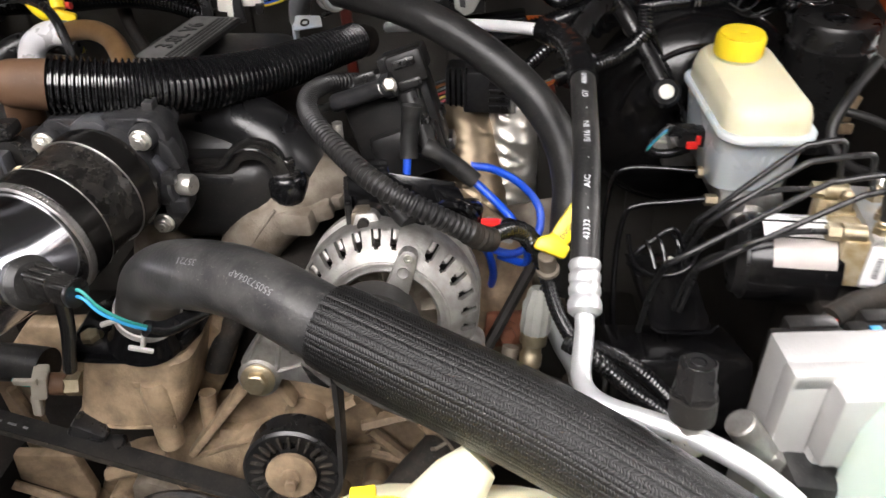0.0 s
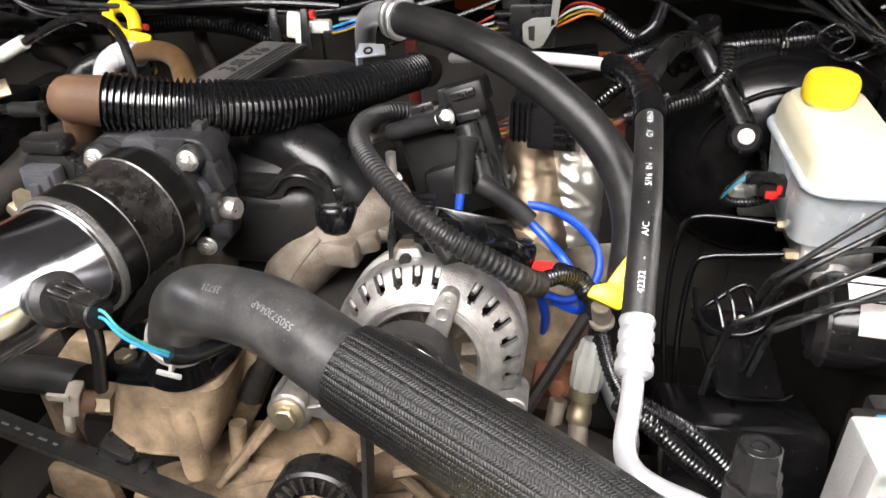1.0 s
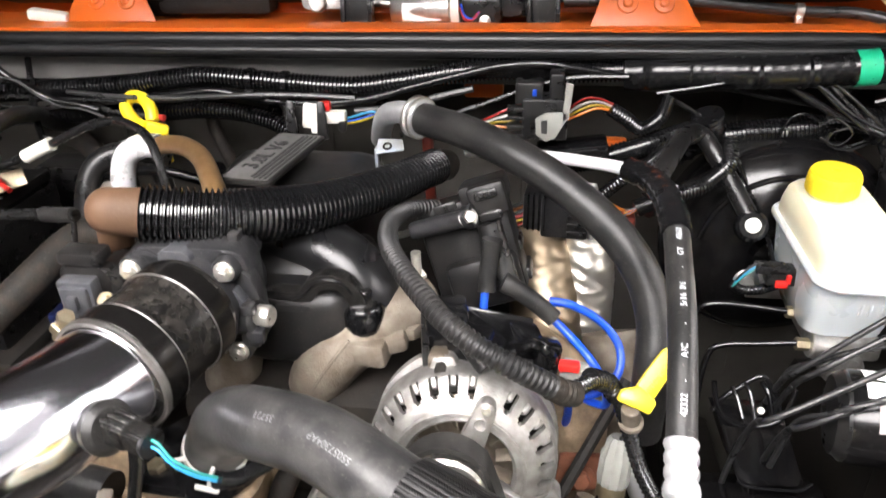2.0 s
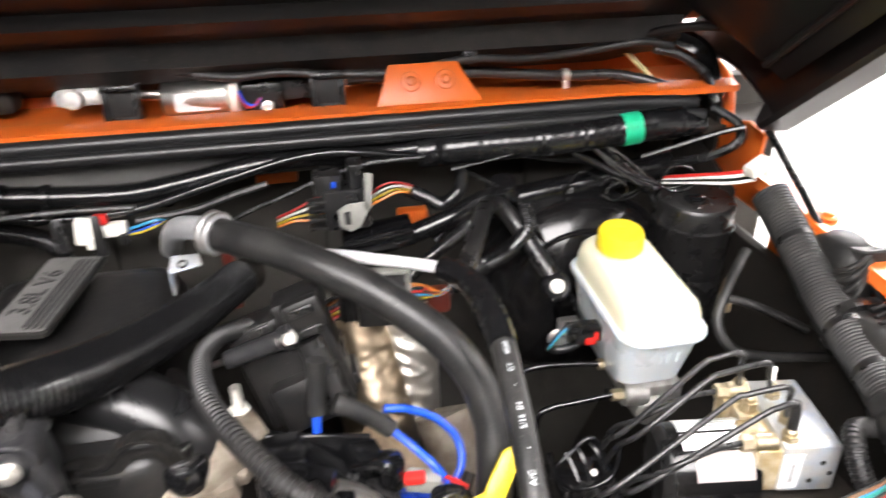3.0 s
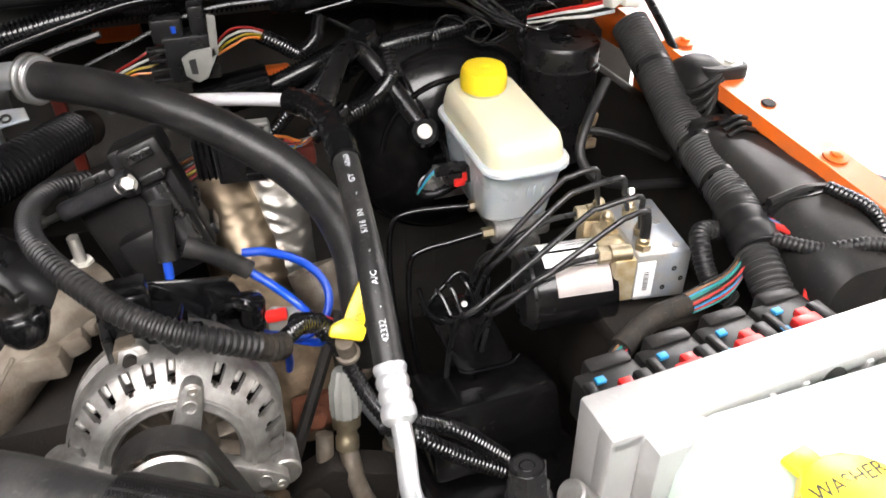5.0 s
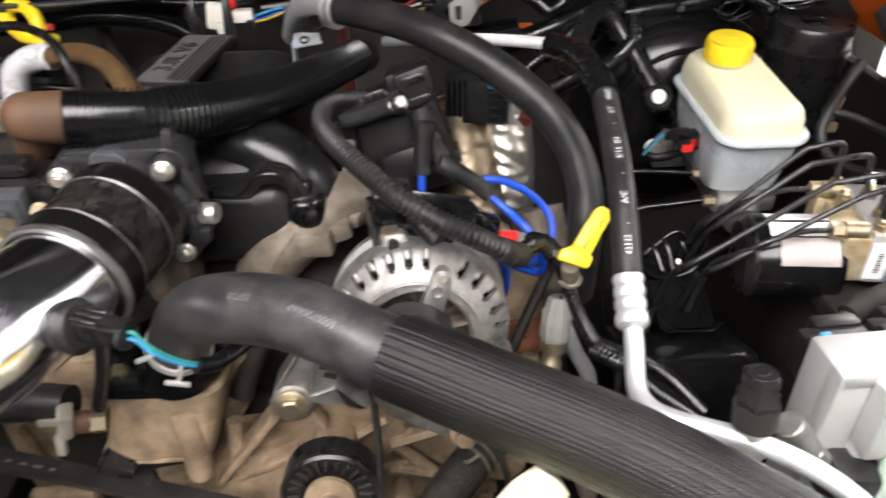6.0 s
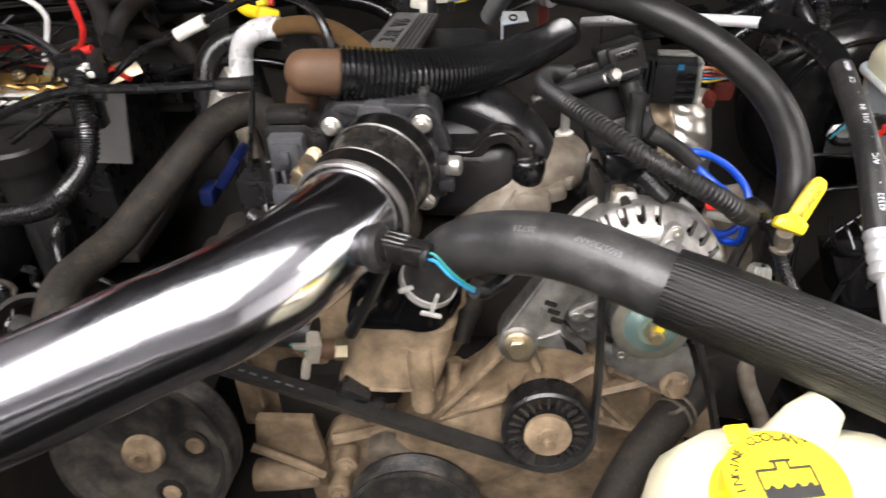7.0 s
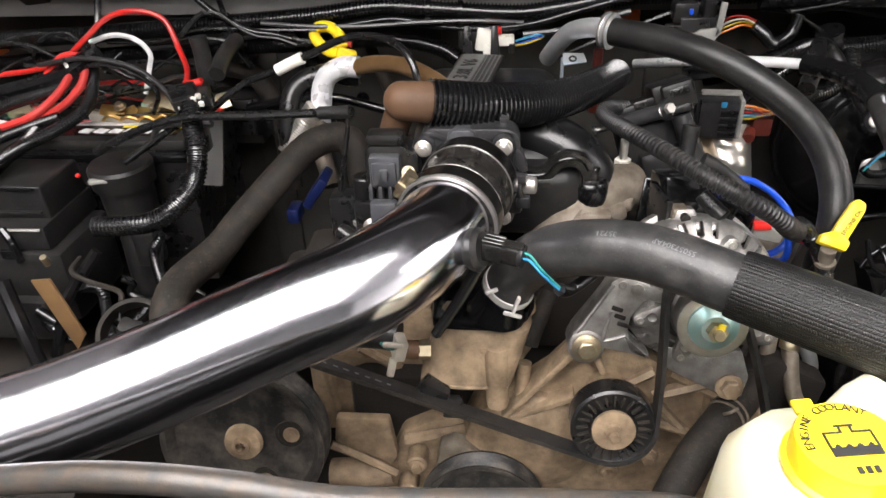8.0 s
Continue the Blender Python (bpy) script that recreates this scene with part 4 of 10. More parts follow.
def engine_block():
    t = thing("engine_block", "dust-stained engine front cover and block", "engine", (-0.2, 0.75, 0.6))
    part("block", box((-0.2, 0.78, 0.78), (0.40, 0.5, 0.34), 0.02), CHASSIS, t)
    # front cover: an irregular plate with ribs, bosses and bolts
    mm = Matrix.Translation((0, 0.545, 0)) @ turned(90, 0, 0)
    part("front_cover", prism([(-0.36, 0.66), (-0.37, 0.80), (-0.335, 0.885), (-0.30, 0.905), (-0.225, 0.915), (-0.20, 0.955), (-0.16, 0.99), (-0.09, 0.995), (-0.02, 0.985), (0.03, 0.97), (0.04, 0.93), (0.03, 0.84), (0.06, 0.74), (0.05, 0.66)], mm, 0.035, 0.006), CAST_TAN, t)
    for a, b, r in (((-0.06, 0.495, 0.93), (0.02, 0.495, 0.905), 0.005), 
                    ((-0.05, 0.495, 1.0), (0.03, 0.495, 0.955), 0.006), ((-0.06, 0.497, 0.96), (-0.01, 0.497, 0.90), 0.006), ((0.0, 0.497, 0.99), (0.02, 0.497, 0.88), 0.006),
                    ((-0.33, 0.503, 0.88), (-0.25, 0.503, 0.905), 0.007), ((-0.16, 0.50, 0.9), (-0.05, 0.5, 0.93), 0.007)):
        part("rib", tube([a, tuple((p + q) / 2 for p, q in zip(a, b)), b], r, 8, 0.02), CAST_TAN, t)
    part("pump_body", lathe([(0, -0.02), (0.07, -0.02), (0.075, 0), (0.07, 0.03), (0.05, 0.04), (0.02, 0.045), (0, 0.045)], (-0.19, 0.515, 0.9), (0, -1, 0), 32), CAST_TAN, t, "round tan pump casting")
    part("pulley_bracket", prism([(-0.222, 0.94), (-0.15, 1.035), (-0.13, 1.055), (-0.10, 1.04), (-0.06, 1.012), (-0.045, 0.97), (-0.08, 0.94), (-0.15, 0.93)], Matrix.Translation((0, 0.515, 0)) @ turned(90, 0, 0), 0.022, 0.005), CAST_TAN, t, "tan cast bracket behind the idler")
    part("boss", cyl((-0.113, 0.50, 0.983), (-0.113, 0.458, 0.983), 0.02), CAST_TAN, t)
    part("strut", box((-0.1815, 0.482, 0.999), (0.125, 0.024, 0.0072), 0.0022, turned(0, -53, 0)), CAST_TAN, t)
    part("strut", box((-0.1815, 0.484, 0.9605), (0.08, 0.02, 0.0068), 0.002, turned(0, -25.5, 0)), CAST_TAN, t)
    part("strut", box((-0.1245, 0.485, 1.022), (0.03, 0.016, 0.006), 0.002, turned(0, 67, 0)), CAST_TAN, t)
    # folded webs beside the idler and the darker wing behind the belt
    for a, b in (((-0.096, 0.492, 0.984), (-0.066, 0.492, 1.006)), ((-0.064, 0.493, 0.971), (-0.008, 0.493, 0.991))):
        part("folded_web", tube([a, tuple((p + q) / 2 for p, q in zip(a, b)), b], 0.0065, 8, 0.02, None, lambda w: 1 + 0.3 * math.cos(2 * w)), CAST_TAN, t)
    part("side_wing", prism([(-0.45, 0.84), (-0.45, 0.96), (-0.39, 1.03), (-0.30, 1.03), (-0.29, 0.90), (-0.33, 0.84)], Matrix.Translation((0, 0.575, 0)) @ turned(90, 0, 0), 0.02, 0.004), CAST_TAN, t, "dirty cast wing of the front cover")
    part("wing_rib", tube([(-0.385, 0.552, 0.975), (-0.36, 0.552, 0.958), (-0.33, 0.552, 0.94)], 0.006, 8, 0.02), CAST_TAN, t)
    part("wing_rib", tube([(-0.43, 0.552, 0.95), (-0.425, 0.552, 0.92), (-0.42, 0.552, 0.88)], 0.006, 8, 0.02), CAST_TAN, t)
    for x, z in ((-0.317, 0.856), (-0.15, 0.875), (-0.10, 0.86), (-0.06, 0.885), (0.02, 0.90), (-0.33, 0.81)):
        b = part("boss", cyl((x, 0.52, z), (x, 0.487, z), 0.0125), CAST_TAN, t)
        part("bolt", bolt((x, 0.487, z), (0, -1, 0), 0.0065), CAST_TAN, b)
    # stiffened side plate behind the steering pump, with fins
    my = Matrix.Translation((0, 0.50, 0)) @ turned(90, 0, 0)
    part("side_plate", prism([(-0.405, 0.925), (-0.345, 0.925), (-0.338, 0.87), (-0.345, 0.853), (-0.41, 0.888)], my, 0.012, 0.003), CAST_TAN, t)
    part("side_fin", tube([(-0.412, 0.482, 0.890), (-0.378, 0.482, 0.872), (-0.340, 0.482, 0.848)], 0.005, 8, 0.02), CAST_TAN, t)
    part("side_tube", tube([(-0.42, 0.495, 0.828), (-0.385, 0.495, 0.832), (-0.345, 0.495, 0.84)], 0.018, 16, 0.02), CAST_TAN, t)
    part("corner_bracket", prism([(-0.294, 0.862), (-0.288, 0.902), (-0.272, 0.91), (-0.235, 0.892), (-0.20, 0.878), (-0.21, 0.862), (-0.26, 0.858)], Matrix.Translation((0, 0.492, 0)) @ turned(90, 0, 0), 0.02, 0.003), ALU_DIRTY, t, "grey cast corner bracket")
    part("bracket_bolt", bolt((-0.275, 0.472, 0.880), (0, -1, 0), 0.0065, 0.006, 1.4), CAST_TAN, t)
    part("stub", tube([(-0.198, 0.492, 1.01), (-0.199, 0.488, 0.99), (-0.20, 0.486, 0.963)], 0.0075, 14), CAST_TAN, t)
    part("dark_hose", tube([(-0.172, 0.545, 1.062), (-0.182, 0.53, 1.045), (-0.190, 0.518, 1.03), (-0.194, 0.512, 1.018)], 0.0105, 18), RUBBER_DUSTY, t, "dull grey hose stub")


engine_block()


def thermostat():
    t = thing("thermostat_housing", "tan dust-stained thermostat housing with black outlet", "thermostat housing", (-0.245, 0.48, 1.0))

    def sec(z, x0, x1, y0, y1, r):
        return [Vector(((x0 + x1) / 2 + px, (y0 + y1) / 2 + py, z)) for px, py in rounded(x1 - x0, y1 - y0, r, 4)]
    part("body", loft([sec(0.996, -0.290, -0.216, 0.470, 0.53, 0.010), sec(1.002, -0.304, -0.211, 0.459, 0.535, 0.012), sec(1.007, -0.304, -0.210, 0.458, 0.535, 0.012), sec(1.012, -0.300, -0.208, 0.460, 0.535, 0.013), sec(1.04, -0.292, -0.200, 0.463, 0.54, 0.015), sec(1.067, -0.284, -0.193, 0.466, 0.545, 0.017), sec(1.071, -0.281, -0.196, 0.469, 0.542, 0.017)]), CAST_TAN, t)
    part("boss", joined(lathe([(0, 0), (0.0105, 0), (0.0115, 0.004), (0.0125, 0.062), (0.0105, 0.070), (0.004, 0.072), (0, 0.072)], (-0.225, 0.4615, 0.979), (-0.03, 0.10, 1), 20), box((-0.229, 0.474, 1.046), (0.034, 0.022, 0.012), 0.004, turned(8, 0, 0))), CAST_TAN, t)
    part("parting_seam", tube([(-0.3035, 0.470, 1.0045), (-0.27, 0.458, 1.0035), (-0.215, 0.458, 1.0045)], 0.0020, 6), CAST_TAN, t)
    part("side_wing", prism([(-0.215, 0.955), (-0.225, 0.985), (-0.21, 1.064), (-0.195, 1.066), (-0.176, 1.040), (-0.190, 1.0)], Matrix.Translation((0, 0.553, 0)) @ turned(90, 0, 0), 0.030, 0.005), CAST_TAN, t, "tan cast wing beside the housing")
    out = part("outlet", joined(prism([(-0.049, -0.024), (-0.045, -0.028), (-0.02, -0.030), (0.012, -0.030), (0.030, -0.025), (0.043, -0.012), (0.050, 0.008), (0.050, 0.057), (-0.03, 0.057), (-0.051, 0.03)], Matrix.Translation((-0.24, 0.490, 1.0725)), 0.0125, 0.003),
                               lathe([(0.030, 0), (0.029, 0.006), (0.0255, 0.014), (0.0235, 0.030), (0.0, 0.030)], (-0.228, 0.4825, 1.083), (0.22, -0.14, 0.9), 28)), PLASTIC_GLOSS, t, "gloss black thermostat outlet")
    part("outlet_bolt", bolt((-0.272, 0.478, 1.082), (0, -0.1, 1), 0.0075), GOLD_STEEL, t)
    sp = thing("spring_clamp", "grey steel spring clamp round the hose end", "hose clamp", (-0.205, 0.455, 1.11))
    part("band", ring((-0.2180, 0.4760, 1.1125), (0.41, -0.26, 0.87), 0.0236, 0.0252, 0.007, 40), CLAMP_GREY, sp)
    part("ear", joined(box((-0.2095, 0.4475, 1.1135), (0.003, 0.006, 0.018), 0.0008, turned(0, 18, 0)), box((-0.2125, 0.444, 1.105), (0.018, 0.003, 0.0035), 0.0008, turned(0, 22, 10))), CLAMP_GREY, sp)
    part("ear", box((-0.232, 0.4475, 1.128), (0.012, 0.004, 0.003), 0.0008, turned(0, -8, 20)), CLAMP_GREY, sp)
    # brass sensor with its plastic clip on the housing's side
    s = thing("coolant_sensor", "brass temperature sensor with pale plastic clip", "sensor", (-0.305, 0.462, 1.045))
    part("hex", lathe([(0, 0), (0.0105, 0), (0.0105, 0.012), (0, 0.012)], (-0.287, 0.468, 1.055), (-1, -0.12, 0.05), 6), GOLD_STEEL, s)
    part("sleeve", cyl((-0.298, 0.466, 1.056), (-0.315, 0.464, 1.058), 0.0095), BROWN, s)
    part("clip", joined(box((-0.318, 0.462, 1.062), (0.012, 0.022, 0.022), 0.002, turned(0, 15, 20)), box((-0.326, 0.457, 1.04), (0.008, 0.006, 0.024), 0.002, turned(0, 12, 0)), box((-0.322, 0.452, 1.072), (0.02, 0.004, 0.006), 0.001)), CLIP_TAN, s)
    part("wire", tube([(-0.335, 0.455, 1.072), (-0.328, 0.455, 1.066), (-0.318, 0.46, 1.06)], 0.0018, 6), WIRE_TEAL, s)
    s.location += Vector((-0.006, 0.007, -0.018))
    solid("heater_hose", tube([(-0.326, 0.487, 1.044), (-0.36, 0.492, 1.044), (-0.41, 0.50, 1.037), (-0.48, 0.53, 1.02), (-0.56, 0.6, 0.97)], 0.0165, 20), RUBBER, "dull black heater hose behind the chrome pipe", "hose")
    solid("wire_plug", joined(box((-0.29, 0.455, 1.0), (0.03, 0.02, 0.025), 0.004, turned(0, 30, 0)), box((-0.27, 0.45, 0.985), (0.02, 0.018, 0.018), 0.003)), PLASTIC, "black electric plug below the thermostat", "connector")


thermostat()

HOSE = [(-0.224, 0.480, 1.100), (-0.208, 0.470, 1.134), (-0.188, 0.452, 1.164), (-0.155, 0.430, 1.186), (-0.106, 0.407, 1.195), (-0.053, 0.376, 1.190), (0.0, 0.35, 1.183), (0.08, 0.312, 1.168), (0.16, 0.268, 1.145), (0.25, 0.215, 1.11)]


def radiator_hose():
    t = thing("radiator_hose", "thick black upper radiator hose with braided sleeve", "hose", (-0.1, 0.41, 1.16))
    part("hose", tube(HOSE[:6] + [(-0.03, 0.365, 1.187)], 0.0234, 40, 0.005), RUBBER_SHEEN, t)
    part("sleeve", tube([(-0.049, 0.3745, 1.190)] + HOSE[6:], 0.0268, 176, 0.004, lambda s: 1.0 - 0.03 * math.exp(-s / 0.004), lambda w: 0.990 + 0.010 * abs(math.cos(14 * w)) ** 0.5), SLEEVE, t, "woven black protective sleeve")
    # part number printed along the rubber
    for s0, txt in ((0.200, "55057304AP"), (0.150, "35721")):
        part("lettering", letters(txt, 0.0062, None, 0, on_tube(HOSE, 0.0236, s0, 58, -1)), PRINT_FAINT, t, "faint grey printed number")


radiator_hose()


# ---- belt drive and alternator ----
IDLER, PS, ALT, LOW = (-0.113, 0.983), (-0.476, 0.971), (-0.040, 1.098), (-0.24, 0.842)
TIP = radians(-12)      # the engine's axis falls towards the rear


def idler():
    x, z = IDLER
    t = thing("idler_pulley", "black ribbed idler pulley with dusty hub bolt", "pulley", (x, 0.43, z))
    t.rotation_euler.x = TIP
    part("rim", lathe([(0.022, 0.006), (0.035, 0.002), (0.0385, 0.0), (0.041, 0.002), (0.041, 0.026), (0.03, 0.03), (0.0, 0.03)], (x, 0.428, z), (0, 1, 0), 48), PLASTIC, t)
    for k in range(24):
        a = 2 * math.pi * k / 24
        d = Vector((math.cos(a), 0, math.sin(a)))
        part("web", box(Vector((x, 0.430, z)) + d * 0.0295, (0.0115, 0.005, 0.0022), 0.0006, Matrix.Rotation(-a, 4, "Y")), RUBBER_DUSTY, t)
    part("hub", lathe([(0, 0), (0.016, 0), (0.0205, 0.003), (0.021, 0.008), (0, 0.008)], (x, 0.432, z), (0, -1, 0), 32), CAST_TAN, t, "dust-covered steel hub")
    part("bolt", joined(lathe([(0, 0), (0.0085, 0), (0.0075, 0.003), (0, 0.0035)], (x, 0.4245, z), (0, -1, 0), 20), cyl((x + 0.001, 0.423, z - 0.004), (x + 0.001, 0.416, z - 0.004), 0.0052, seg=12)), CAST_TAN, t)


idler()


def pulley(name, x, z, r, y0, y1, label, grooves=6, holes=0):
    t = thing(name, label, "pulley", (x, y0, z))
    t.rotation_euler.x = TIP
    prof = [(r * 0.55, 0.012), (r * 0.86, 0.010), (r * 0.93, 0.0), (r, 0.0), (r, 0.003)]
    n = grooves
    w = (y1 - y0 - 0.006) / n
    for k in range(n):
        prof += [(r, 0.003 + w * k), (r * 0.955, 0.003 + w * (k + 0.5)), (r, 0.003 + w * (k + 1))]
    prof += [(r, y1 - y0), (0, y1 - y0)]
    part("rim", lathe([(0, 0.012)] + prof, (x, y0, z), (0, 1, 0), 48), PULLEY_PAINT, t)
    return t


def ps_pulley():
    x, z = PS
    t = pulley("steering_pump_pulley", x, z, 0.083, 0.399, 0.431, "dusty black power steering pump pulley")
    part("hub", lathe([(0, 0.001), (0.0045, 0.001), (0.005, 0.012), (0.0085, 0.012), (0.0092, 0.006), (0.014, 0.007), (0.0182, 0.0058), (0.0195, 0.0), (0.0, -0.002)], (x, 0.408, z), (0, -1, 0), 32), CAST_TAN, t, "tan dusty hub")
    # dark disc stands for the shade at the bottom of the bore
    part("bore_shade", lathe([(0, 0), (0.0043, 0), (0.0042, 0.0008), (0, 0.0008)], (x, 0.4055, z), (0, -1, 0), 24), CHASSIS, t)
    for a in (12, -68):
        # the web is solid; dark rings and discs paint the shade of its holes
        part("web_hole", ring((x + 0.048 * math.cos(radians(a)), 0.4085, z + 0.048 * math.sin(radians(a))), (0, -1, 0), 0.011, 0.0145, 0.002, 24), CHASSIS, t)
        part("hole_shade", lathe([(0, 0), (0.011, 0), (0.011, 0.001), (0, 0.001)], (x + 0.048 * math.cos(radians(a)), 0.4095, z + 0.048 * math.sin(radians(a))), (0, -1, 0), 24), CHASSIS, t)
        part("bolt_in_hole", bolt((x + 0.050 * math.cos(radians(a)), 0.4082, z + 0.048 * math.sin(radians(a)) - 0.001), (0, -1, 0), 0.0055, 0.003, 1.5), CAST_TAN, t, "dusty bolt seen in the hole")
    t2 = pulley("water_pump_pulley", LOW[0], LOW[1], 0.070, 0.425, 0.455, "black grooved water pump pulley below the belt")
    part("hub", lathe([(0, 0), (0.02, 0), (0.02, 0.01), (0, 0.01)], (LOW[0], 0.44, LOW[1]), (0, -1, 0), 28), CHASSIS, t2)


ps_pulley()


def belt_run(path, width, thick, y):
    """A flat belt along a path in x and z."""
    bm = bmesh.new()
    rows = []
    p = smooth_path([(a, 0, b) for a, b in path], 0.006)
    fr = frames_along(p)
    for q, (t, s, u) in zip(p, fr):
        nrm = Vector((-t.z, 0, t.x))
        rows.append([bm.verts.new(Vector((q.x, yy, q.z)) + nrm * h) for yy, h in ((y, 0), (y + width, 0), (y + width, thick), (y, thick))])
    for a, b in zip(rows, rows[1:]):
        for i in range(4):
            bm.faces.new((a[i], a[(i + 1) % 4], b[(i + 1) % 4], b[i]))
    bm.faces.new(rows[0][::-1])
    bm.faces.new(rows[-1])
    return bm


def arc(c, r, a0, a1, n=10):
    return [(c[0] + r * math.cos(radians(a0 + (a1 - a0) * k / n)), c[1] + r * math.sin(radians(a0 + (a1 - a0) * k / n))) for k in range(n + 1)]


NUT = (ALT[0], 1.113)


def belt():
    path = arc(PS, 0.088, 200, 71, 12) + [(-0.447 + 0.032 * k, 1.054 - 0.0112 * k) for k in range(1, 10)] + arc(IDLER, 0.043, 251, 362, 10) + [(-0.069, 1.04)] + arc(NUT, 0.0305, 182, 20, 10) + [(0.02, 1.03), (0.045, 0.92), (0.06, 0.8)]
    b = thing("serpentine_belt", "black serpentine belt round the pulleys", "belt", (0, 0.44, 1.0))
    b.rotation_euler.x = TIP
    part("belt", belt_run(path, 0.022, 0.004, 0.429), BELT, b)
    part("pale_edge", belt_run(path[12:21], 0.0009, 0.0046, 0.4284), RUBBER_DUSTY, b, "pale strip along the edge of the belt")
    # unreadable print along the back of the belt
    for k, w in enumerate((0.006, 0.004, 0.007, 0.003, 0.005, 0.006, 0.004, 0.005, 0.007, 0.004)):
        q = Vector((-0.428 + 0.0105 * k, 0.4385, 1.0474 - 0.003675 * k)) + Vector((0.33, 0, 0.944)) * 0.0043
        part("print_bar", box(q, (w, 0.0022, 0.0004), 0, turned(0, 19.3, 0)), PRINT_FAINT, b)


belt()


def slotted_shell(x, z, arms):
    """The alternator's domed front: a walled ring whose vent slots go right through, left out under the arms."""
    prof = [(0.0745, 0.526), (0.0745, 0.512), (0.0738, 0.507), (0.0722, 0.5035), (0.0700, 0.5005), (0.0615, 0.4925), (0.0598, 0.4905), (0.0565, 0.4875), (0.0440, 0.4855), (0.0425, 0.4870)]
    slots, sub = 28, 8
    n = slots * sub
    bm = bmesh.new()

    def row(i, back):
        r, y = prof[i]
        return [bm.verts.new(Vector((x + (r - 0.002 * back) * math.cos(2 * math.pi * k / n), y + 0.006 * back, z + (r - 0.002 * back) * math.sin(2 * math.pi * k / n)))) for k in range(n)]
    face, rear = [row(i, 0) for i in range(len(prof))], [row(i, 1) for i in range(len(prof))]

    def solid_at(i, k):
        if not 0 <= i < len(prof) - 1:
            return False
        k %= n
        deg = 360 * (k + 0.5) / n
        near = min(abs((deg - a + 180) % 360 - 180) for a in arms)
        wide = (1, 2, 3, 4) if i in (3, 4) else (2, 3)
        return not (i in (3, 4, 5) and k % sub in wide and near > 10)
    for i in range(len(prof) - 1):
        for k in range(n):
            if not solid_at(i, k):
                continue
            j = (k + 1) % n
            bm.faces.new((face[i][k], face[i][j], face[i + 1][j], face[i + 1][k]))
            bm.faces.new((rear[i][k], rear[i + 1][k], rear[i + 1][j], rear[i][j]))
            if not solid_at(i - 1, k):
                bm.faces.new((face[i][k], rear[i][k], rear[i][j], face[i][j]))
            if not solid_at(i + 1, k):
                bm.faces.new((face[i + 1][k], face[i + 1][j], rear[i + 1][j], rear[i + 1][k]))
            if not solid_at(i, k - 1):
                bm.faces.new((face[i][k], face[i + 1][k], rear[i + 1][k], rear[i][k]))
            if not solid_at(i, k + 1):
                bm.faces.new((face[i][j], rear[i][j], rear[i + 1][j], face[i + 1][j]))
    return bm


